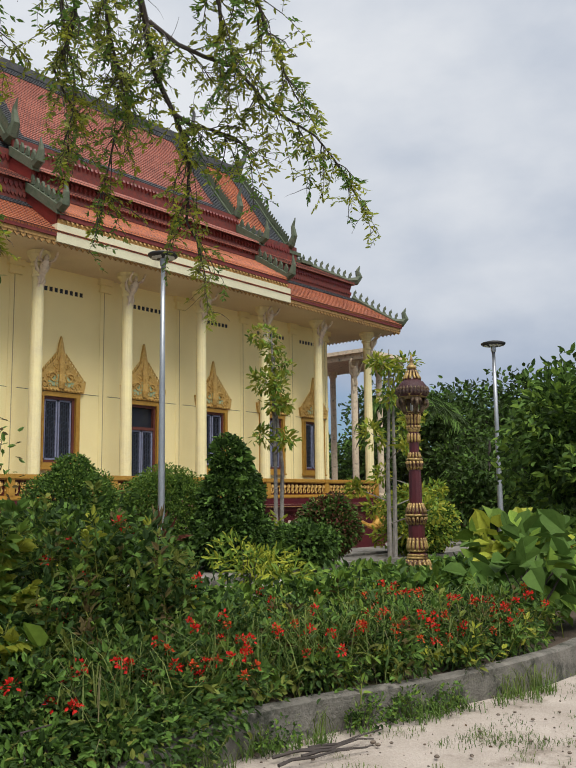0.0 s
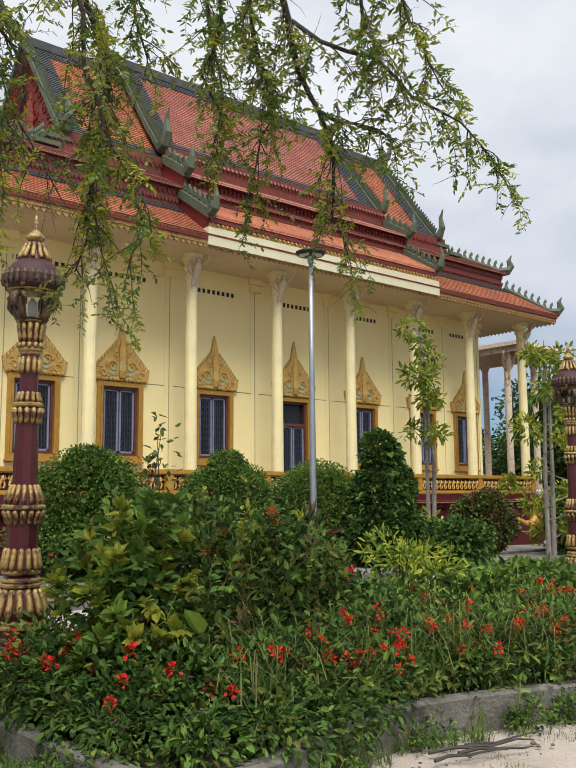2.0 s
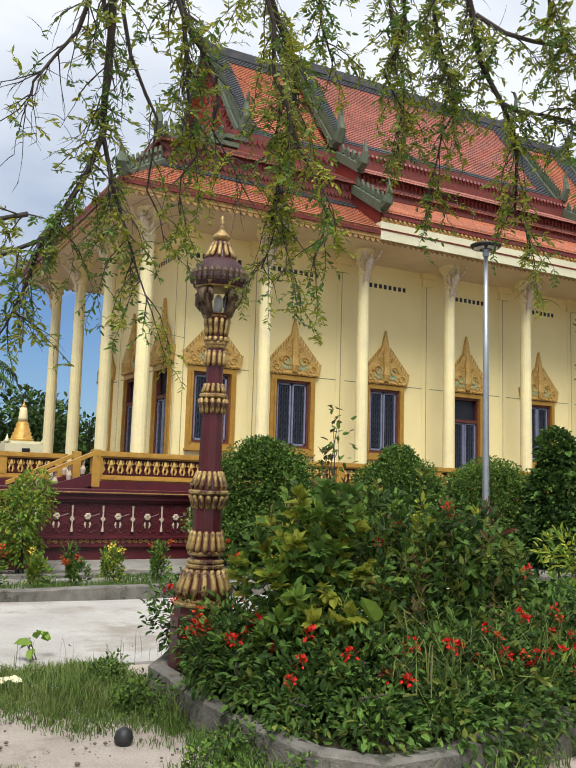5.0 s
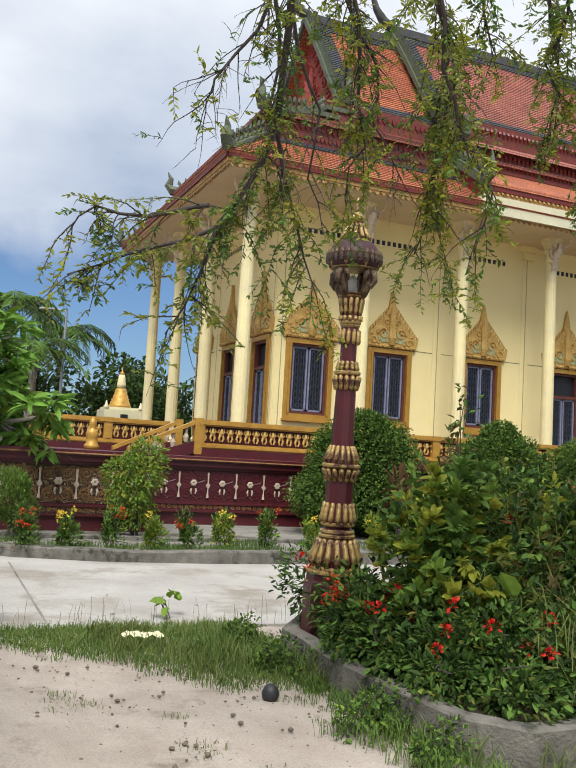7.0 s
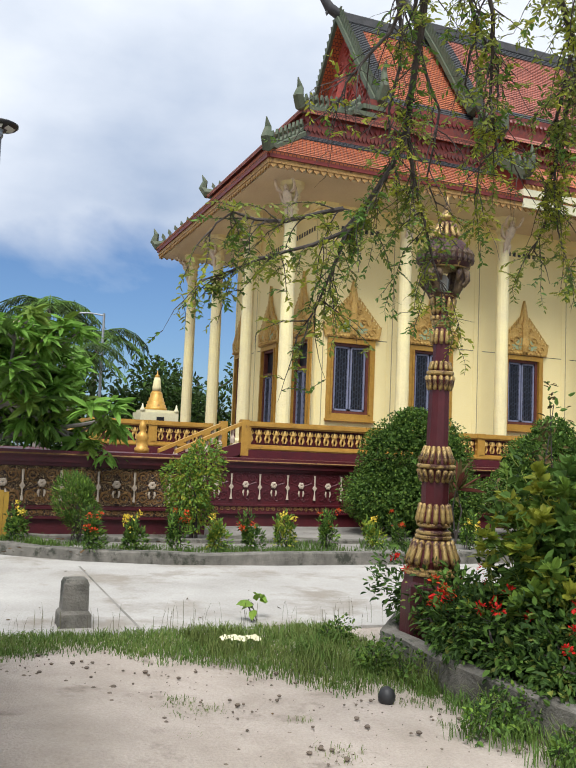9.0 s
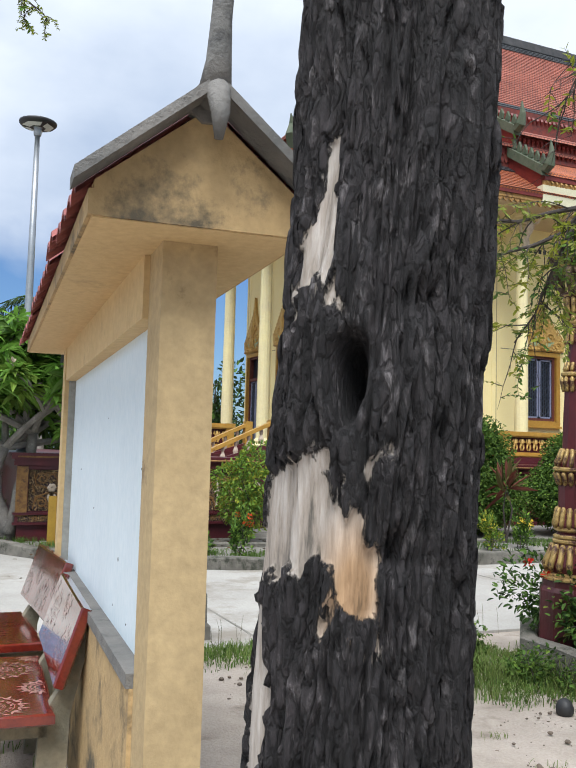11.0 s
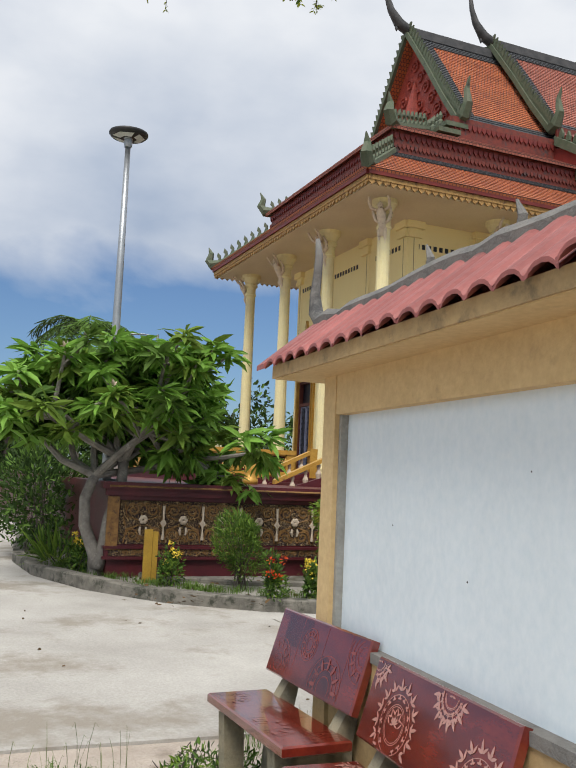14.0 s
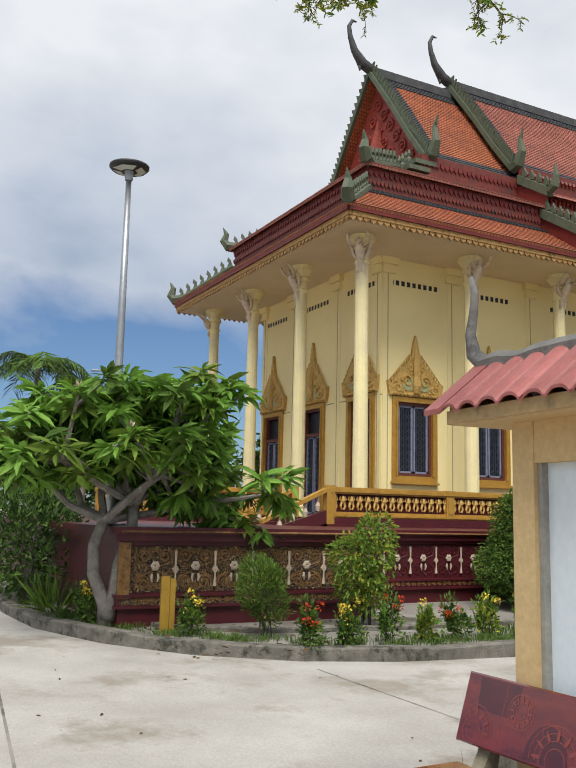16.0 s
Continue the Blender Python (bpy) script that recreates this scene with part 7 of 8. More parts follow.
# frangipani tree
def frangipani(at):
    t = thing("frangipani_tree", at, "spreading frangipani tree with pale forked trunks and long leaves", "tree")
    rn = random.Random(8)
    tips = []
    s = Shape()
    trunks = [[(0.0, 0.3, -0.1), (0.02, 0.28, 0.3), (-0.02, 0.1, 0.75), (0.0, 0.08, 1.15), (0.05, 0.2, 1.5)], [(0.06, 0.3, 0.1), (0.05, 0.42, 0.5), (0.04, 0.45, 0.85), (0.1, 0.6, 1.35), (0.1, 0.62, 1.75)]]
    limbs = []
    for p in trunks:
        part("trunk", Shape().tube(p, [0.12, 0.105, 0.09, 0.085, 0.08], 9), PALEBARK, t, smooth=True)
        limbs.append(Vector(p[-1]))
    mains = []
    for i in range(11):
        b = limbs[i % 2]
        e = Vector((rn.uniform(-0.55, 0.6), -0.75 + 2.45 * i / 10 + rn.uniform(-0.15, 0.15), rn.uniform(2.0, 2.5) - (0.3 if i > 8 else 0)))
        m = b.lerp(e, 0.5) + Vector((rn.uniform(-0.1, 0.1), rn.uniform(-0.1, 0.1), rn.uniform(-0.12, 0.1)))
        part("bough", Shape().tube([b, m, e], [0.065, 0.055, 0.042], 7), PALEBARK, t)
        mains.append(e)
    for i in range(92):
        b = mains[i % 11]
        e = b + Vector((rn.uniform(-0.7, 0.95), rn.uniform(-0.7, 0.75), 0))
        over = float(np.interp(e.y, (-1.2, -0.2, 1.2, 2.1, 2.9), (2.95, 3.4, 3.35, 2.8, 1.9)))
        under = float(np.interp(e.y, (-1.2, 0.0, 1.0, 1.7, 2.7), (1.9, 2.0, 1.95, 1.3, 1.0)))
        e.z = under + (over - under) * rn.uniform(0.05, 1.0) ** 0.8
        m = b.lerp(e, 0.5) + Vector((0, 0, rn.uniform(-0.1, 0.15)))
        part("limb", Shape().tube([b, m, e], [0.042, 0.034, 0.022], 6), PALEBARK, t)
        tips.append(e)
        for _ in range(3):
            q = e + Vector((rn.uniform(-0.35, 0.35), rn.uniform(-0.45, 0.45), rn.uniform(-0.22, 0.38)))
            part("twig", Shape().tube([m.lerp(e, 0.7), q], [0.025, 0.018], 5), PALEBARK, t)
            tips.append(q)
    rg = np.random.default_rng(9)
    for m, k0 in ((L_FRANGI, 0), (L_MID, 1), (L_BRIGHT, 2)):
        pos, way = [], []
        for i, e in enumerate(tips):
            if (i % 5 < 3 and k0 == 0) or (i % 5 == 3 and k0 == 1) or (i % 5 == 4 and k0 == 2):
                n = 25
                a = rg.uniform(0, 2 * math.pi, n)
                el = rg.uniform(-0.75, 0.75, n) - (0.5 if e.z < 2.0 else 0)
                pos.append(np.array(e) + rg.normal(size=(n, 3)) * 0.04)
                way.append(np.stack([np.cos(a), np.sin(a), el], 1))
        leaves("foliage", np.concatenate(pos), np.concatenate(way), 0.36, 0.092, m, t, 300 + k0, 0.15, 0.25)
    pos, way = [], []
    for e in tips[::4]:
        if e.z > 2.6:
            pos.append(np.repeat(np.array([e + Vector((0, 0, 0.1))]), 7, 0))
            way.append(unit(rg.normal(size=(7, 3)) + np.array([0, 0, 1.0])))
    leaves("blossom", np.concatenate(pos), np.concatenate(way), 0.09, 0.04, PALE, t, 310, label="white blossoms")
    return t


frangipani((-15.75, -0.98, 0.1))
shrub("wild_shrub", (-19.3, -1.05, 0.1), [(0, 0, 1.0, 0.9, 0.9, 1.0), (-1.2, 0.2, 1.2, 1.0, 0.9, 1.1)], 3600, 0.16, 0.05, [(L_DARK, 3), L_MID], "overgrown dark shrub at the corner of the terrace", "shrub", 140, stem=(14, 0.016), droop=-0.3)
s_spiky = shrub("spiky_plant", (-17.3, -1.1, 0.1), [(0, 0, 0.1, 0.2, 0.25, 0.08)], 90, 0.55, 0.035, [L_BRIGHT, L_MID], "clump of long spiky green leaves", "plant", 141, stem=(1, 0.01), droop=-0.9)


# trees behind
def tree(at, h, lobes, n, size, mats, label, seed, trunk=0.16, group="", bark=None, width=0.5, shell=0.7):
    t = thing("tree", at, label, "tree", group)
    part("trunk", Shape().tube([(0, 0, -0.2), (0.05, 0.02, h * 0.3), (-0.04, 0.05, h * 0.62), (0.02, 0, h * 0.85)], [trunk, trunk * 0.8, trunk * 0.55, trunk * 0.2], 8), bark or TWIG, t)
    rn = random.Random(seed)
    for l in lobes:
        b = Vector((0, 0, h * rn.uniform(0.3, 0.55)))
        e = Vector(l[:3])
        part("limb", Shape().tube([b, b.lerp(e, 0.5) + Vector((0, 0, 0.1 * h)), e], [trunk * 0.45, trunk * 0.3, trunk * 0.1], 6), bark or TWIG, t)
    foliage(t, lobes, n, size, size * width, mats, seed, 0.3, shell, name="crown", lump=0.35)
    return t


def lobes_for(h, r, k, seed, low=0.35):
    rn = random.Random(seed)
    out = []
    for i in range(k):
        a = rn.uniform(0, 6.28)
        q = r * rn.uniform(0.15, 0.75)
        z = h * rn.uniform(low, 0.88)
        w = r * rn.uniform(0.35, 0.6) * (1.15 - 0.4 * z / h)
        out.append((q * math.cos(a), q * math.sin(a), z, w, w, w * rn.uniform(0.6, 0.9)))
    return out


# slender young trees beside the terrace
def slender(at, h, seed, n=260, spread=0.55):
    t = thing("young_tree", at, "slender young tree with sparse light green leaves", "tree", "young trees")
    rn = random.Random(seed)
    lob = []
    for q in range(2):
        top = Vector((rn.uniform(-0.2, 0.2), rn.uniform(-0.25, 0.25), h * (1 - 0.12 * q)))
        part("trunk", Shape().tube([(0.08 * q, 0.1 * q, 0), (0.1 * q, 0.16 * q, h * 0.4), top * 0.8 + Vector((0, 0, 0.02)), top], [0.07, 0.05, 0.035, 0.012], 7), PALEBARK, t)
    for i in range(11):
        z = h * rn.uniform(0.12, 1.0)
        a = rn.uniform(0, 6.28)
        d = spread * rn.uniform(0.5, 1.5) * (1.2 - 0.6 * z / h)
        e = Vector((d * math.cos(a), d * math.sin(a), z))
        part("limb", Shape().tube([(0, 0, z - 0.35), e], [0.022, 0.008], 5), PALEBARK, t)
        lob.append((e.x, e.y, e.z, 0.3, 0.36, 0.26))
    foliage(t, lob, n * 4, 0.19, 0.075, [(L_BRIGHT, 2.0), (L_YELLOW, 4.0), (L_MID, 0.4)], seed, 0.3, 0.4, name="crown", lump=0.1)
    return t


slender((-14.9, 17.1, 0.1), 6.0, 3)
slender((-12.4, 18.6, 0.1), 5.4, 5, 330, 0.8)
slender((-13.4, 21.5, 0.1), 4.6, 6, 330, 0.9)
tree((-5.9, 15.2, 0.0), 4.3, [(0.3, 0.2, 3.0, 1.2, 1.3, 1.0), (-0.5, 0.5, 2.4, 1.0, 1.1, 0.9), (0.6, -0.6, 2.2, 1.0, 1.0, 0.8), (-0.2, -0.7, 2.9, 0.9, 0.9, 0.8), (0.9, 0.6, 3.6, 0.9, 0.9, 0.75), (-0.6, -0.2, 1.7, 0.8, 0.9, 0.6)], 9000, 0.17, [(L_MID, 3), (L_DARK, 1.2), (L_BRIGHT, 1)], "leafy garden tree with broad green leaves", 150, 0.1)
BG = [(-32.5, 46, 9.5, 3.4), (-29.0, 46.5, 8.8, 3.0), (-9, 30, 6.5, 3.2), (-12, 36, 7.2, 3.6), (-16.5, 38, 7.6, 3.4), (-20, 43, 8.2, 3.8), (-25, 48, 8.6, 4.2), (-5, 34, 7.5, 3.6), (-31, 52, 9.5, 4.5), (-2, 29, 6.8, 3.2), (-15, 29.5, 4.4, 2.0), (-11, 26, 3.6, 1.7), (-18.5, 33.5, 4.6, 2.2), (-8.5, 24, 3.6, 1.8)]
for k, (x, y, h, r) in enumerate(BG):
    tree((x, y, 0), h, lobes_for(h, r, 11, k, 0.22), 3600, 0.34 if h > 5 else 0.24, [(L_FAR, 3), (L_MID, 1.6), (L_DARK, 0.8)], "dense green tree beyond the temple garden", 160 + k, 0.18, "garden trees")
for k, (x, y, h, r) in enumerate(((-44, 4.5, 6.0, 2.6), (-46, 9.5, 6.4, 2.8), (-48, 13.5, 6.2, 2.8), (-41, 0.0, 5.0, 2.4), (-45, 17.5, 6.0, 2.8))):
    tree((x, y, 0), h, lobes_for(h, r, 11, k + 30, 0.15), 3000, 0.34, [(L_FAR, 3), (L_DARK, 1.6), (L_MID, 0.8)], "dense dark tree behind the small stupa", 180 + k, 0.18, "garden trees")
for k in range(16):
    rn = random.Random(k + 900)
    x, y = -62 + rn.uniform(-5, 5), -40 + k * 6.4 + rn.uniform(-2, 2)
    h = rn.uniform(6.5, 9.5) if y > 3 else rn.uniform(3.6, 5.2)
    tree((x, y, 0), h, lobes_for(h, 4.2, 10, k + 50, 0.15), 2400, 0.5, [(L_FAR, 3), (L_DARK, 1), (L_MID, 0.6)], "distant dense green tree", 200 + k, 0.22, "distant trees")
for k in range(12):
    rn = random.Random(k + 700)
    x, y, h = -48 + k * 5.4, 62 + rn.uniform(-4, 4), rn.uniform(8, 11)
    tree((x, y, 0), h, lobes_for(h, 4.6, 10, k + 80, 0.12), 2200, 0.55, [(L_FAR, 3), (L_DARK, 1), (L_MID, 0.6)], "distant dense green tree", 240 + k, 0.22, "distant trees")


def palm(at, h, r, n, seed, label="tall palm with feathery fronds", lean=0.0):
    t = thing("palm_tree", at, label, "palm tree", "palms")
    top = Vector((lean, 0.2, h))
    part("trunk", Shape().tube([(0, 0, -0.2), (lean * 0.3, 0.05, h * 0.4), (lean * 0.7, 0.12, h * 0.75), top], [0.2, 0.16, 0.14, 0.12], 9), PALEBARK, t)
    rn = random.Random(seed)
    for i in range(n):
        a = 2 * math.pi * i / n + rn.uniform(-0.2, 0.2)
        up = rn.uniform(0.1, 1.1)
        pts = [top + Vector((math.cos(a) * r * f, math.sin(a) * r * f, r * (up * f - (0.55 + 0.55 * up) * f * f))) for f in (0, 0.25, 0.5, 0.75, 1.0)]
        fr = part("frond", Shape().tube(pts, [0.035, 0.03, 0.022, 0.014, 0.005], 5), L_MID, t)
        pos, way = [], []
        for j in range(30):
            f = 0.12 + 0.88 * j / 30
            k = min(3, int(f * 4))
            p = pts[k].lerp(pts[k + 1], f * 4 - k)
            d = (pts[k + 1] - pts[k]).normalized()
            sd = d.cross(Vector((0, 0, 1))).normalized()
            for q in (-1, 1):
                pos.append(p)
                way.append(sd * q + d * 0.55 + Vector((0, 0, -0.35)))
        lf = leaves("frond_blade", np.array(pos), np.array(way), r * 0.3, r * 0.022, L_FAR if i % 3 else L_MID, t, seed + i, 0.1, 0.3)
    return t


palm((-33.0, 3.2, 0.1), 5.0, 1.9, 16, 430, "palm with feathery fronds beside the terrace")
palm((-41.4, 3.0, 0.0), 8.0, 2.4, 20, 460)
palm((-45.5, 6.0, 0.0), 7.4, 2.6, 16, 490)
palm((-22.5, 36.5, 0.0), 6.0, 2.8, 18, 520, "palm with drooping fronds behind the temple")

# ---- hanging branches of the old tree ----
crown_limbs = [
    [(-3.43, 2.58, 4.48), (-3.53, 2.83, 4.12), (-3.59, 2.94, 3.91), (-3.59, 3.09, 3.72), (-3.61, 3.22, 3.48), (-3.7, 3.29, 3.18), (-3.69, 3.41, 2.94)],
    [(-3.45, 2.78, 4.07), (-3.32, 3.05, 3.94), (-3.18, 3.28, 3.81), (-3.07, 3.47, 3.65), (-2.95, 3.66, 3.48), (-2.92, 3.77, 3.31)],
    [(-3.05, 2.92, 4.38), (-3.02, 3.15, 4.16), (-3.02, 3.29, 3.98), (-3.02, 3.45, 3.76)],
    [(-3.7, 2.65, 4.45), (-3.85, 2.85, 4.06), (-3.89, 3.03, 3.79), (-4.04, 3.01, 3.54), (-4.15, 3.04, 3.26)],
    [(-3.59, 3.09, 3.72), (-3.39, 3.19, 3.6), (-3.25, 3.38, 3.48)],
    [(-3.92, 2.51, 4.49), (-4.03, 2.67, 4.2), (-4.12, 2.83, 3.89), (-4.23, 2.86, 3.64)],
    [(-3.94, 1.73, 4.36), (-4.04, 1.91, 4.11), (-4.09, 2.07, 3.89), (-4.23, 2.11, 3.59), (-4.4, 2.12, 3.2), (-4.52, 2.12, 2.84)],
    [(-4.2, 1.35, 4.3), (-4.28, 1.53, 3.98), (-4.31, 1.7, 3.81), (-4.42, 1.73, 3.56), (-4.45, 1.97, 3.24)],
    [(-3.87, 0.97, 3.94), (-4.05, 1.03, 3.59), (-4.18, 1.06, 3.28), (-4.37, 0.92, 2.89), (-4.5, 0.7, 2.7), (-4.59, 0.42, 2.6), (-4.67, 0.14, 2.47)],
    [(-4.37, 0.92, 2.89), (-4.51, 0.8, 2.53), (-4.6, 0.66, 2.21)],
    [(-4.18, 1.06, 3.28), (-4.27, 1.24, 2.82), (-4.3, 1.39, 2.47)],
    [(-3.76, 1.21, 3.95), (-3.89, 1.37, 3.6), (-4.01, 1.49, 3.21), (-4.13, 1.45, 2.97)],
    [(-3.56, 1.58, 3.95), (-3.7, 1.74, 3.56), (-3.75, 1.88, 3.31), (-3.73, 2.09, 3.01), (-3.85, 2.07, 2.7)],
    [(-4.23, 0.74, 2.83), (-4.33, 0.47, 2.75), (-4.37, 0.21, 2.77), (-4.43, 0.09, 2.62)],
    [(-3.9, 0.9, 3.94), (-4.05, 0.88, 3.7), (-4.21, 0.72, 3.47), (-4.29, 0.67, 3.34)],
    [(-4.23, 1.15, 4.2), (-4.41, 1.25, 3.84), (-4.49, 1.44, 3.57), (-4.63, 1.45, 3.21), (-4.68, 1.59, 2.92)],
    [(-4.3, 1.03, 4.14), (-4.48, 1.17, 3.76), (-4.65, 1.22, 3.36), (-4.73, 1.36, 3.03)],
    [(-3.75, 2.06, 4.32), (-3.91, 2.12, 4.05), (-3.96, 2.25, 3.86)],
    [(-3.56, 2.35, 4.33), (-3.67, 2.49, 4.05), (-3.83, 2.47, 3.84), (-3.82, 2.67, 3.61)],
    [(-4.14, 1.37, 4.23), (-4.25, 1.53, 3.96), (-4.39, 1.54, 3.7), (-4.43, 1.78, 3.41)],
    [(-4.09, 2.02, 3.85), (-4.26, 2.05, 3.5), (-4.35, 2.13, 3.21), (-4.41, 2.3, 2.74)],
    [(-3.46, 2.53, 4.29), (-3.6, 2.66, 3.96), (-3.66, 2.81, 3.7)],
    [(-3.14, 2.91, 4.26), (-3.2, 3.06, 4.01), (-3.14, 3.24, 3.85)],
]
far_sprays = [
    [(-6.49, -3.09, 4.16), (-6.43, -2.73, 4.06), (-6.4, -2.5, 4.07), (-6.4, -2.3, 4.16)],
    [(-6.48, -1.83, 4.6), (-6.42, -1.72, 4.46), (-6.4, -1.6, 4.34), (-6.4, -1.52, 4.27)],
    [(-6.94, -2.59, 4.6), (-6.88, -2.45, 4.45), (-6.85, -2.41, 4.36)],
]
boughs = [[(-2.2, -1.1, 4.3), (-2.7, -0.3, 4.9), (-3.3, 0.7, 5.2), (-3.5, 1.6, 5.2), (-3.4, 2.4, 5.05), (-3.2, 3.0, 4.8)], [(-2.3, -1.2, 4.4), (-3.8, -2.0, 5.2), (-5.6, -2.6, 5.0), (-6.49, -3.09, 4.1)], [(-5.6, -2.6, 5.0), (-6.3, -2.0, 5.0), (-6.48, -1.83, 4.5)], [(-5.6, -2.6, 5.0), (-6.7, -2.7, 5.0), (-6.94, -2.59, 4.55)]]
for l in crown_limbs:
    foot = Vector(l[0])
    if foot.z > 3.9 and l[0] != (-3.45, 2.78, 4.07):
        near = min(boughs[0][2:], key=lambda p: (Vector(p) - foot).length)
        boughs.append([near, tuple(Vector(near).lerp(foot, 0.55) + Vector((0, 0, 0.12))), l[0]])
OT = Vector((-2.471, -1.394, 0.0))
for n_bough, b in enumerate(boughs):
    part("bough", Shape().tube([Vector(p) - OT for p in b], [(0.09 - 0.06 * i / (len(b) - 1)) * (1.0 if n_bough < 4 else 0.32) for i in range(len(b))], 8), TWIG, old_tree)
rn = random.Random(77)
twig_pos, twig_way = [[] for _ in range(5)], [[] for _ in range(5)]
twig_shape = Shape()
thick_leaf = 1.0


def sprig(p, d, length, tint, depth=0):
    """A thin bending twig that hangs, with leaflets in pairs towards its end and finer twigs."""
    pts = [Vector(p)]
    d = Vector(d).normalized()
    steps = 6
    for i in range(steps):
        d = (d + Vector((rn.uniform(-0.22, 0.22), rn.uniform(-0.22, 0.22), rn.uniform(-0.3, 0.06)))).normalized()
        pts.append(pts[-1] + d * length / steps)
    r = 0.0042 if depth == 0 else 0.0022
    twig_shape.tube(pts, [r * (1 - 0.12 * i) for i in range(steps + 1)], 4)
    leafy = rn.random() < (0.72 if depth == 0 else 0.9) * thick_leaf
    for i in range(1, steps + 1):
        if depth == 0 and rn.random() < 0.7:
            sprig(pts[i], (rn.uniform(-1, 1), rn.uniform(-1, 1), rn.uniform(-0.9, 0.5)), length * rn.uniform(0.25, 0.5), tint if rn.random() < 0.75 else rn.choice((0, 1, 2)), 1)
        if not leafy or (depth == 0 and i < 3):
            continue
        a, b = pts[i - 1], pts[i]
        ax = (b - a).normalized()
        sd = ax.cross(Vector((rn.uniform(-0.4, 0.4), rn.uniform(-0.4, 0.4), 1.0))).normalized()
        pairs = max(1, int(length / steps / (0.021 if tint < 3 else 0.016)))
        for k in range(pairs):
            for q in (-1, 1):
                if rn.random() < 0.86:
                    twig_pos[tint].append(a.lerp(b, (k + rn.random() * 0.7) / pairs))
                    twig_way[tint].append(ax * 0.75 + sd * q + Vector((rn.uniform(-0.35, 0.35), rn.uniform(-0.35, 0.35), rn.uniform(-0.5, 0.3))))


for k, l in enumerate(crown_limbs + far_sprays):
    pts = [Vector(p) - OT for p in l]
    far = k >= len(crown_limbs)
    thick_leaf = 0.3 if k in (7, 14, 15, 16, 19) else 1.0
    th = 0.008 if far else 0.021 if k in (0, 6, 8) else 0.013
    wig = [pts[0]]
    for a, b in zip(pts, pts[1:]):
        wig += [a.lerp(b, 0.5) + Vector((rn.uniform(-0.03, 0.03), rn.uniform(-0.03, 0.03), rn.uniform(-0.03, 0.03))), b]
    n = len(wig)
    part("hanging_limb", Shape().tube(wig, [th * (1 - 0.78 * i / (n - 1)) for i in range(n)], 7), TWIG, old_tree)
    for i in range(n - 1):
        run = (wig[i + 1] - wig[i]).length
        for _ in range(2 if far else max(1, round(run * 9)) if k in (15, 16, 19) else max(2, round(run * (24 if i < n * 0.55 else 20)))):
            p = wig[i].lerp(wig[i + 1], rn.random())
            ax = (wig[i + 1] - wig[i]).normalized()
            tint = 3 if far else rn.choice((0, 0, 1, 1, 2, 2, 2) if i > n * 0.4 else (0, 0, 0, 1, 1, 2))
            sprig(p, (ax.x * 0.6 + rn.uniform(-0.7, 0.7), ax.y * 0.6 + rn.uniform(-0.8, 0.8), ax.z * 0.6 + rn.uniform(-0.7, 0.35)), rn.uniform(0.16, 0.42) * (0.45 if far else 1.0), tint)
part("twig_mass", twig_shape, TWIG, old_tree)["kind"] = "stuff"
for k, (m, size) in enumerate(((L_OLIVE, 0.036), (L_MID, 0.036), (L_YELLOW, 0.038), (L_OLIVE, 0.022))):
    leaves("leaflet_mass", np.array(twig_pos[k]), np.array(twig_way[k]), size, size * 0.36, m, old_tree, 600 + k, 0.1, 0.1)


# ---- grass, pebbles and litter ----
def grass(name, pos, length, width, material, seed, label, lean=0.5):
    """Thin bending blades, each a narrow ribbon that ends in a point."""
    rg = np.random.default_rng(seed)
    n = len(pos)
    pos = np.array(pos) + np.concatenate([rg.normal(size=(n, 2)) * 0.02, np.zeros((n, 1))], 1)
    a = rg.uniform(0, 2 * math.pi, n)
    out = np.stack([np.cos(a), np.sin(a), np.zeros(n)], 1) * (rg.uniform(0.1, 1.0, n) * lean)[:, None]
    side = np.stack([-np.sin(a), np.cos(a), np.zeros(n)], 1) * (width / 2)
    L = (length * rg.uniform(0.45, 1.2, n))[:, None]
    up = np.array([0, 0, 1.0])
    m1 = pos + L * (up * 0.5 + out * 0.25)
    m2 = pos + L * (up * 0.8 + out * 0.65)
    tip = pos + L * (up * 0.9 - up * 0.25 * lean + out * 1.15)
    v = np.stack([pos - side, pos + side, m1 - side, m1 + side, m2 - side * 0.7, m2 + side * 0.7, tip], 1).reshape(-1, 3)
    f = []
    for k in range(0, n * 7, 7):
        f += [(k, k + 1, k + 3, k + 2), (k + 2, k + 3, k + 5, k + 4), (k + 4, k + 5, k + 6)]
    me = bpy.data.meshes.new(name)
    me.from_pydata(v.tolist(), [], f)
    me.update()
    me.materials.append(material)
    return tagged(new(name, me), label, "grass", kind="stuff")


def scatter(n, x0, x1, y0, y1, seed, thick=0.0, freq=0.8, z=0.01, ok=None):
    rn = random.Random(seed)
    out = []
    tries = 0
    while len(out) < n and tries < n * 40:
        tries += 1
        x, y = rn.uniform(x0, x1), rn.uniform(y0, y1)
        if noise.noise((x * freq, y * freq, seed)) < thick or (ok and not ok(x, y)):
            continue
        out.append((x, y, z))
    return out


def in_bed(x, y):
    """Inside the raised bed, its kerb included."""
    odd = False
    for (x0, y0), (x1, y1) in zip(BED, BED[1:] + BED[:1]):
        if (y0 > y) != (y1 > y) and x < x0 + (y - y0) * (x1 - x0) / (y1 - y0):
            odd = not odd
    return odd


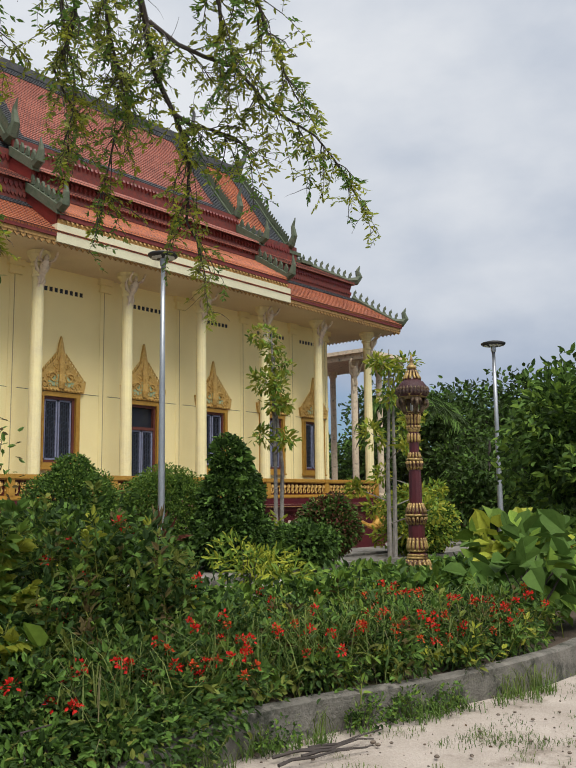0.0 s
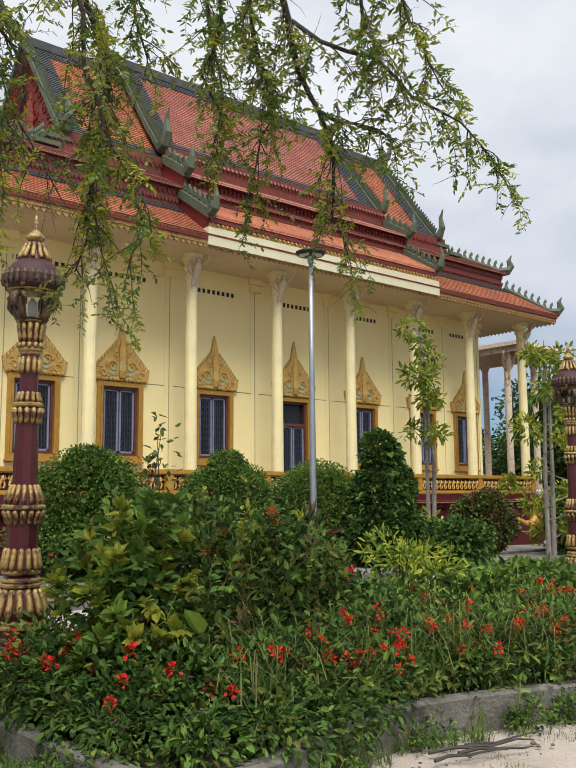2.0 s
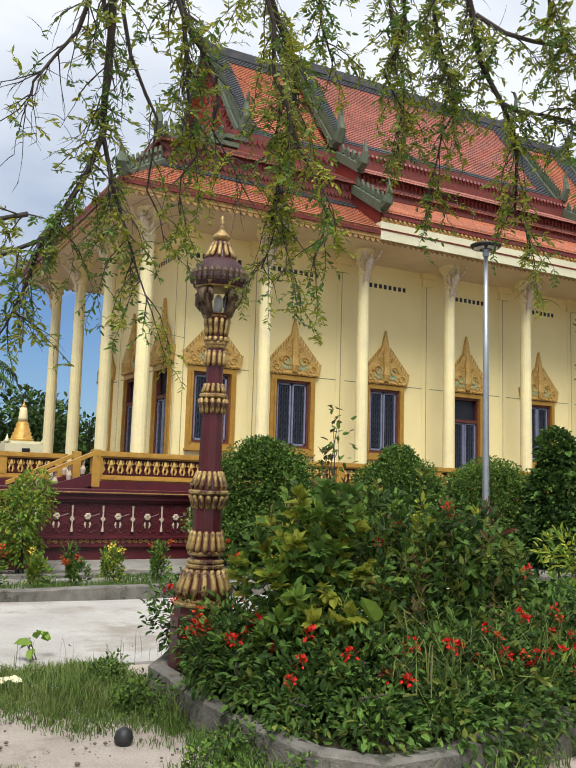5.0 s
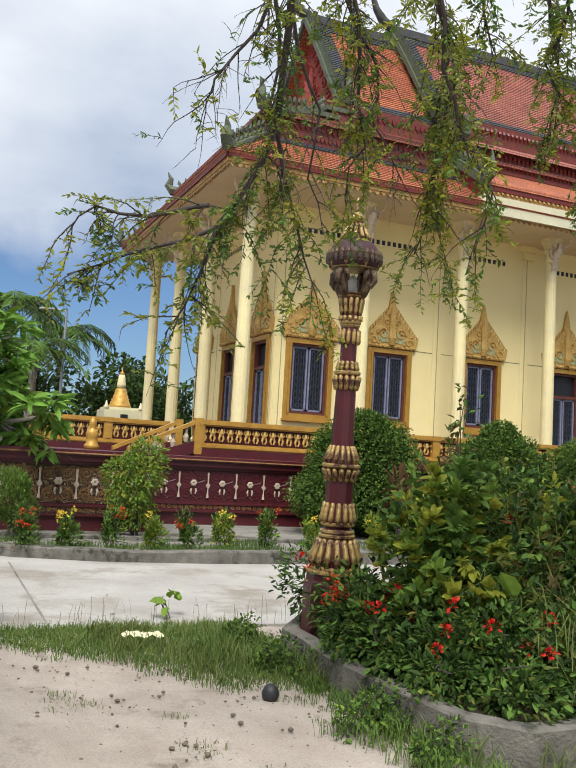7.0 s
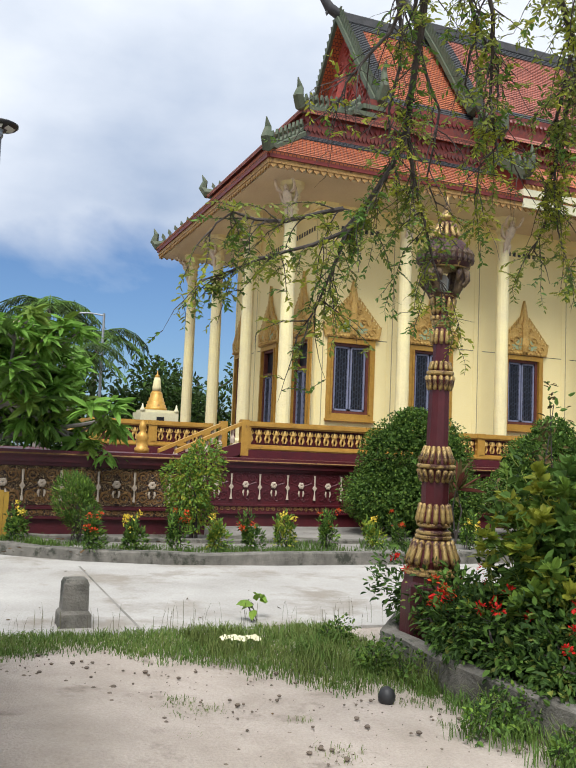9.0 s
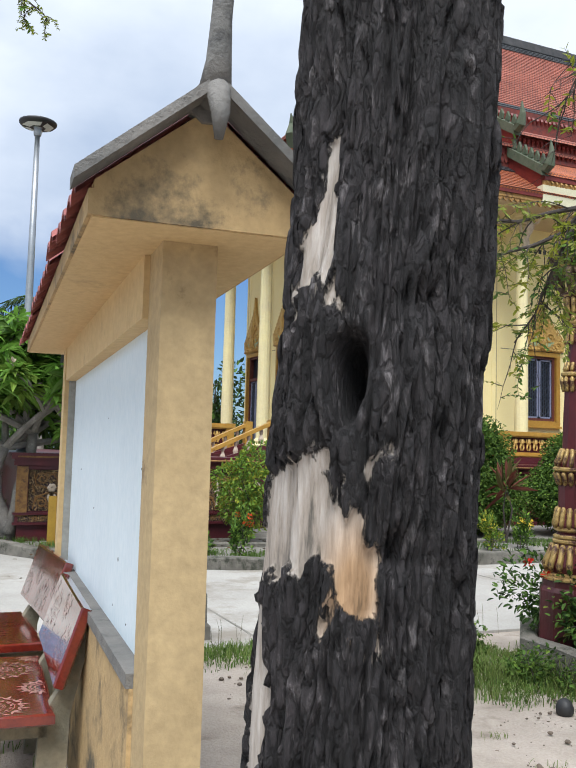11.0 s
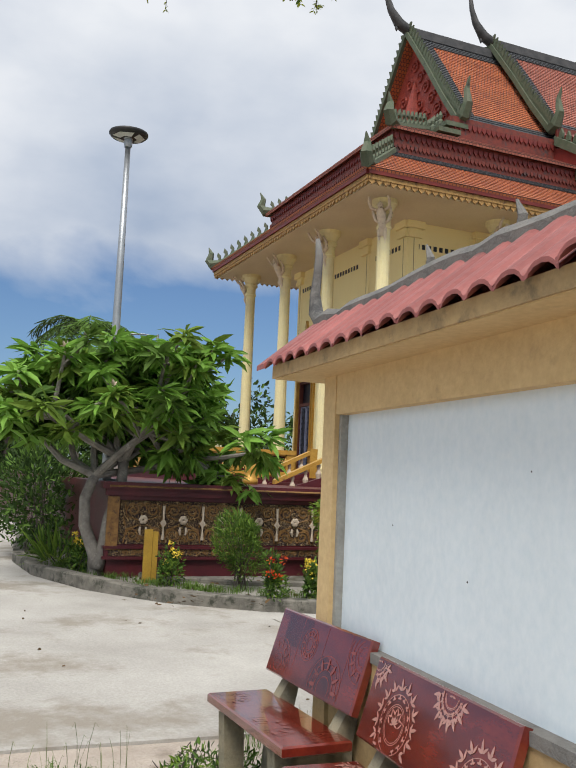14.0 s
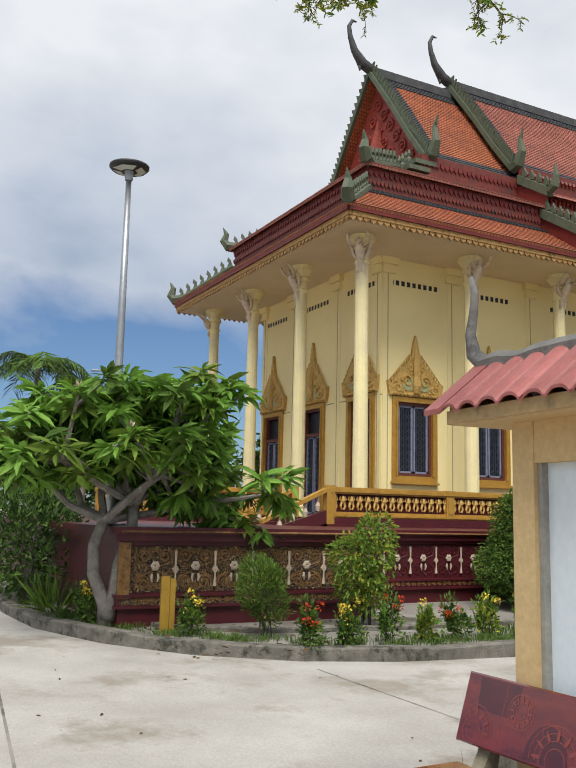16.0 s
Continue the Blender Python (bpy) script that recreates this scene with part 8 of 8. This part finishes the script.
def scatter_soft(n, x0, x1, y0, y1, seed, dense):
    """Points kept by chance with the density dense(x, y), so that no edge is straight."""
    rn = random.Random(seed)
    out, tries = [], 0
    while len(out) < n and tries < n * 12:
        tries += 1
        x, y = rn.uniform(x0, x1), rn.uniform(y0, y1)
        if rn.random() < dense(x, y) and not in_bed(x, y):
            out.append((x, y, 0.0))
    return out


def ragged(x, y, f=2.0):
    return noise.noise((x * f, y * f, 3.3)) + 0.6 * noise.noise((x * f * 2.7, y * f * 2.7, 7.1)) + 0.4 * noise.noise((x * f * 7, y * f * 7, 1.7))


def verge(x, y):
    edge = float(np.interp(y, (-3.0, 0.24, 1.07, 1.42, 1.82, 2.3), (-7.35, -7.15, -6.65, -6.05, -5.65, -5.4)))
    south = max(0.0, min(1.0, (y + 1.3) / 0.5))
    return south * max(0.0, min(1.0, 0.35 + (edge - x) / 0.45 + 0.75 * ragged(x, y))) * max(0.0, min(1.0, (x + 7.98 + 0.08 * ragged(x, y, 5)) / 0.1))


def tufts(n, spots, seed, spread):
    rn = random.Random(seed)
    out = []
    for x, y in spots:
        k = rn.choice((0.4, 0.7, 1.0, 1.6))
        for _ in range(int(n * k)):
            a, q = rn.uniform(0, 6.28), spread * k * rn.random() ** 0.7
            out.append((x + q * math.cos(a), y + q * math.sin(a), 0.0))
    return out


def along_bed(n, seed, off0, off1, a=4, b=15):
    """Points along the front of the bed's kerb, pushed outwards by off0 to off1."""
    rn = random.Random(seed)
    seg = [(Vector(BED[i]), Vector(BED[i + 1])) for i in range(a, b)]
    out = []
    for _ in range(n):
        p, q = rn.choices(seg, [(v - u).length for u, v in seg])[0]
        d = (q - p).normalized()
        w = p.lerp(q, rn.random()) + Vector((d.y, -d.x)) * rn.uniform(off0, off1) * (1 if not in_bed(*(p.lerp(q, 0.5) + Vector((d.y, -d.x)) * 0.2)) else -1)
        out.append((w.x, w.y))
    return out


WEED = leaf_mat("yellowish_weed_blades", (0.094, 0.138, 0.033), (0.132, 0.160, 0.044), 0.6, 0.2)
grass("verge_grass", scatter_soft(15000, -8.05, -5.0, -3.2, 2.5, 1, verge), 0.055, 0.006, GRASS, 1, "short green weeds along the road edge", 0.9)
grass("verge_grass", scatter_soft(5000, -8.05, -5.0, -3.2, 2.5, 2, lambda x, y: verge(x, y) ** 2), 0.085, 0.005, WEED, 2, "yellowish grass along the road edge", 1.0)
grass("verge_grass", scatter_soft(2600, -7.7, -5.6, 1.0, 2.4, 12, lambda x, y: verge(x, y) ** 2 * max(0.0, 0.4 + ragged(x, y, 3))), 0.15, 0.006, WEED, 12, "taller weeds beside the flower bed", 0.8)
rn = random.Random(90)
sand_spots = [(rn.uniform(-6.6, -3.0), rn.uniform(0.3, 2.1)) for _ in range(26)] + [(rn.uniform(-3.7, -2.2), rn.uniform(4.2, 8.0)) for _ in range(26)]
sand_spots = [q for q in sand_spots if not in_bed(*q)]
grass("sand_weeds", tufts(34, sand_spots, 3, 0.1), 0.042, 0.004, WEED, 3, "sparse tufts of weeds on the sandy soil", 1.1)
grass("road_edge_weeds", [(rn.uniform(-8.05, -7.75), rn.uniform(-1.0, 3.0), 0.0) for _ in range(90)], 0.3, 0.0035, DRY, 14, "thin seeding weed stalks along the road edge", 0.35)
grass("kerb_weeds", tufts(26, along_bed(55, 4, 0.08, 0.3), 4, 0.09), 0.12, 0.007, GRASS, 4, "weeds growing at the foot of the bed kerb", 1.0)
grass("kerb_weeds", tufts(14, along_bed(46, 5, 0.08, 0.2), 15, 0.07), 0.26, 0.006, WEED, 15, "long arching grass at the foot of the bed kerb", 1.0)
for k, (x, y) in enumerate(along_bed(9, 6, 0.06, 0.2)):
    shrub("low_weed", (x, y, 0.0), [(0, 0, 0.08, 0.12, 0.15, 0.09), (0.05, 0.1, 0.13, 0.09, 0.09, 0.1)], 190, 0.034, 0.02, [(L_MID, 2), (L_DARK, 1), (L_BRIGHT, 0.8)], "low leafy weed against the bed kerb", "weed", 820 + k, "kerb weeds", stem=(3, 0.004), zmin=0.01, lump=0.1)
corner = [(rn.uniform(-7.35, -6.1), rn.uniform(1.75, 2.2)) for _ in range(26)] + [(rn.uniform(-5.0, -3.7), rn.uniform(1.95, 2.3)) for _ in range(20)]
corner = [q for q in corner if not in_bed(*q)]
grass("kerb_weeds", tufts(24, corner, 18, 0.13), 0.16, 0.006, GRASS, 18, "tall weeds against the corner of the bed kerb", 0.9)
for k, (x, y) in enumerate(corner[26:30] + corner[:3]):
    shrub("low_weed", (x, y, 0.0), [(0, 0, 0.1, 0.14, 0.16, 0.11), (0.05, 0.1, 0.17, 0.1, 0.1, 0.1)], 240, 0.036, 0.022, [(L_MID, 2), (L_DARK, 1), (L_BRIGHT, 0.8)], "low leafy weed against the bed kerb", "weed", 850 + k, "kerb weeds", stem=(3, 0.004), zmin=0.01, lump=0.1)
grass("bench_grass", [(x, y, 0.07) for x, y, _ in scatter_soft(2200, -7.35, -4.4, -3.0, -1.3, 5, lambda x, y: max(0.0, min(1.0, 0.2 + 1.3 * ragged(x, y, 1.6) - max(0.0, -2.3 - y) * 1.1)))], 0.085, 0.006, GRASS, 5, "green grass round the bench legs", 0.8)
grass("right_grass", scatter_soft(1500, -3.4, -2.2, 4.6, 8.5, 6, lambda x, y: max(0.0, ragged(x, y, 1.1) - 0.25)), 0.035, 0.004, GRASS, 6, "short grass on the sandy soil", 0.9)
edge_grass = [(x, y, random.Random(int(x * 9999)).uniform(0.2, 0.55)) for x, y in along_bed(140, 7, -0.55, -0.05, 9, 15)]
grass("bed_grass", edge_grass, 0.3, 0.006, DRY, 7, "arching dry grass spilling over the bed kerb", 1.8)
edge_grass = [(x, y, random.Random(int(x * 9999)).uniform(0.2, 0.6)) for x, y in along_bed(800, 8, -0.8, -0.05, 9, 15)]
grass("bed_grass", edge_grass, 0.36, 0.007, WEED, 8, "arching green grass among the flowers", 1.6)
grass("bed_grass", scatter(2200, -5.6, -4.4, 4.6, 8.6, 9, -0.2, 1.1, z=0.35), 0.38, 0.007, GRASS, 9, "long arching green grass between the bushes", 1.1)
grass("bed_grass", scatter(2600, -7.2, -4.6, 6.0, 11.0, 16, -0.2, 1.1, z=0.25), 0.45, 0.009, WEED, 16, "tall grass between the garden shrubs", 0.8)
grass("strip_grass", scatter(3400, -14.0, -12.4, -0.1, 10, 10, -0.1, 1.0, z=0.12, ok=lambda x, y: y > 1.6 + (-12.4 - x) * 1.5), 0.09, 0.009, GRASS, 10, "thin grass in the planting strip")
strip_spots = []
rn = random.Random(91)
for _ in range(130):
    i = rn.randrange(4, 10)
    q = Vector(KERB_LINE[i]).lerp(Vector(KERB_LINE[i + 1]), rn.random())
    strip_spots.append((q.x - rn.uniform(0.2, 0.8), q.y + rn.uniform(0.1, 0.7)))
grass("strip_weeds", [(x, y, 0.1) for x, y, _ in tufts(36, strip_spots, 17, 0.14)], 0.1, 0.007, GRASS, 17, "tufts of weeds behind the road kerb", 1.0)
grass("bench_weeds", [(-7.15 + rn.uniform(-0.25, 0.25), -2.35 + rn.uniform(-0.5, 0.4), 0.05) for _ in range(26)], 0.34, 0.003, WEED, 19, "thin seeding weed stalks beside the bench", 0.6)
for k, (x, y) in enumerate(((-7.2, -1.75), (-6.95, -1.95), (-6.65, -1.8), (-6.3, -1.95), (-7.0, -1.6), (-6.5, -1.6), (-5.6, -1.9))):
    shrub("leafy_weed", (x, y, 0.05), [(0, 0, 0.05, 0.15, 0.15, 0.06), (0.08, 0.06, 0.08, 0.1, 0.1, 0.07)], 220, 0.05, 0.014, [(L_MID, 2), (L_BRIGHT, 1.4), (L_DARK, 0.8)], "low leafy green weed beside the bench", "weed", 880 + k, "bench weeds", stem=(4, 0.004), zmin=0.0, lump=0.1)
DEAD = leaf_mat("dead_brown_leaves", (0.12, 0.075, 0.035), (0.07, 0.045, 0.025), 0.8, 0.05)
rg = np.random.default_rng(44)
for n, (x0, x1, y0, y1), size, z in ((26, (-14, -8.3, -4, 3), 0.05, 0.012), (110, (-6.4, -2.4, 0.2, 7.5), 0.03, 0.03), (150, (-15.5, -12.4, -0.8, 3.5), 0.08, 0.125)):
    q = np.stack([rg.uniform(x0, x1, n), rg.uniform(y0, y1, n), np.full(n, z)], 1)
    q = np.array([v for v in q if not in_bed(v[0], v[1])])
    tagged(leaves("fallen_leaves", q, rg.normal(size=(len(q), 3)) * np.array([1, 1, 0.06]), size, size * 0.45, DEAD, None, int(n), 0.12, 0.1), "scattered dry brown fallen leaves", "leaves", kind="stuff")

peb = Shape()
rn = random.Random(12)
for i in range(2000):
    x, y = rn.uniform(-7.2, -2.4), rn.uniform(-1.2, 7.5)
    if in_bed(x, y):
        continue
    r = rn.choice((0.004, 0.005, 0.005, 0.006, 0.006, 0.007, 0.009, 0.011, 0.014, 0.02)) * rn.uniform(0.7, 1.2)
    peb.lathe([(r * 0.7, -r * 0.3), (r, r * 0.2), (r * 0.5, r * 0.6)], 5, (x, y, 0.02 + 0.02 * noise.noise((x * 0.7, y * 0.7, 0))), turn=rn.random())
PEBBLE = mat("brown_pebbles", (0.2, 0.155, 0.115), (0.12, 0.095, 0.075), 0.9, scale=20, fine=60, bump=0.2, vary=0.3)
single("pebbles", peb, PEBBLE, "scattered small brown pebbles and crumbs on the soil", "pebbles", kind="stuff")
s = Shape().lathe([(0.03, -0.02), (0.055, 0.02), (0.06, 0.05), (0.045, 0.09), (0.015, 0.11)], 10, (-5.49, 1.79, 0.0))
single("dark_stone", s, BLACK, "dark round stone lying on the soil", "stone", smooth=True)
s = Shape()
rn = random.Random(4)
for j in range(2):
    o = len(s.v)
    for i in range(9):
        a = i / 8
        for q in (-1, 0, 1):
            s.v.append((-7.2 + j * 0.04 + q * 0.05 + rn.uniform(-0.01, 0.01), 1.18 + j * 0.16 + a * 0.18, 0.07 + rn.uniform(0, 0.03) + (0.02 if q == 0 else 0)))
    for i in range(8):
        for q in range(2):
            s.f.append((o + i * 3 + q, o + i * 3 + q + 1, o + i * 3 + q + 4, o + i * 3 + q + 3))
single("paper_litter", s, WHITE, "crumpled white paper litter lying in the grass", "litter")
s = Shape().lathe([(0.2, 0.0), (0.195, 0.12), (0.16, 0.15), (0.155, 0.38), (0.13, 0.42), (0.05, 0.43)], 4, (-8.33, 0.17, 0.0), turn=0.785)
single("concrete_stub", s, KERB, "short weathered grey concrete post stub", "post")
YELLOW = mat("chalky_yellow_paint", (0.31, 0.19, 0.02), (0.24, 0.14, 0.016), 0.7, scale=4, fine=40, bump=0.1, grime=(0.2, 0.13, 0.03), grime_at=0.6)
post = thing("sign_post", (-14.84, -0.07, 0.1), "plain yellow painted marker board standing in the planting strip", "sign post")
part("board", Shape().box(-0.02, 0.02, -0.1, 0.02, 0, 0.76), YELLOW, post)
part("side", Shape().box(-0.025, 0.03, 0.025, 0.1, 0, 0.73), YELLOW, post)
s = Shape()
rn = random.Random(6)
for k in range(5):
    p = Vector((-3.9 + rn.uniform(-0.1, 0.1), 4.2 + k * 0.1, 0.03))
    pts = [p + Vector((0.05 * i + rn.uniform(-0.03, 0.03), 0.14 * i * rn.uniform(0.6, 1.1), rn.uniform(0, 0.03))) for i in range(5)]
    s.tube(pts, [0.012, 0.011, 0.009, 0.007, 0.004], 5)
single("dead_branch", s, TWIG, "dry dead branch lying on the sandy soil", "branch")
shrub("seedling", (-8.25, 1.9, 0.0), [(0, 0, 0.16, 0.12, 0.14, 0.06)], 8, 0.16, 0.1, [L_BRIGHT], "young broad-leaved weed at the road edge", "plant", 800, stem=(3, 0.006), droop=0.2)

# open rear pavilion behind the far end of the temple
pv = thing("rear_pavilion", (-26.7, 37.4, 0.0), "pale grey flat-roofed pavilion on slender columns", "pavilion")
part("plinth", Shape().box(-5.0, 1.2, -1.0, 3.2, -0.1, 1.6), MAROON, pv, "maroon plinth")
for x, y in ((0.0, 0.0), (0.0, 2.4), (-3.2, 2.4)):
    o = part("pavilion_column", Shape().lathe([(0.24, 1.6), (0.24, 1.85), (0.18, 1.95), (0.17, 8.6), (0.22, 8.7), (0.3, 9.0)], 12), STATUE, pv)
    o.matrix_basis = pose(x, y, 0)
part("roof_slab", Shape().box(-5.2, 1.0, -0.6, 3.4, 9.0, 9.3).box(-5.4, 1.2, -0.8, 3.6, 9.3, 9.5), STATUE, pv, "weathered grey roof slab")
part("bracket_figure", bracket_shape(), STATUE, pv, "weathered pale bracket figure", True).matrix_basis = pose(0, 0, 7.6, 0, 0, -40)

# stupa beyond the porch
st = thing("stupa", (-39.3, 8.02, 0.0), "small white stupa with a stepped gold spire", "stupa")
part("base", Shape().box(-0.87, 0.87, -0.87, 0.87, 0, 3.3).box(-0.75, 0.75, -0.75, 0.75, 3.301, 3.42), WHITE, st, "white square base")
# Black sheet on the base's face, painting the niche's inner shade.
part("niche", Shape().box(0.871, 0.9, -0.14, 0.2, 2.75, 3.1), VOID, st)
for sy in (-1, 1):
    part("corner_finial", Shape().lathe([(0.1, 3.3), (0.13, 3.4), (0.06, 3.5), (0.02, 3.68)], 8, (0.78, 0.78 * sy, 0)), WHITE, st, smooth=True)
part("tier", Shape().lathe([(0.52, 3.42), (0.52, 3.55), (0.46, 3.56), (0.46, 3.68), (0.4, 3.7), (0.42, 3.82), (0.36, 3.84), (0.34, 4.0), (0.3, 4.02), (0.28, 4.2), (0.22, 4.3)], 16), GOLD, st, "gold stepped tiers", True)
part("bell", Shape().lathe([(0.2, 4.3), (0.2, 4.5), (0.16, 4.8), (0.13, 4.95)], 14), COLUMN, st, "pale yellow bell", True)
part("spire", Shape().lathe([(0.14, 4.95), (0.1, 5.0), (0.11, 5.04), (0.03, 5.1), (0.01, 5.3)], 12), GOLD, st, smooth=True)
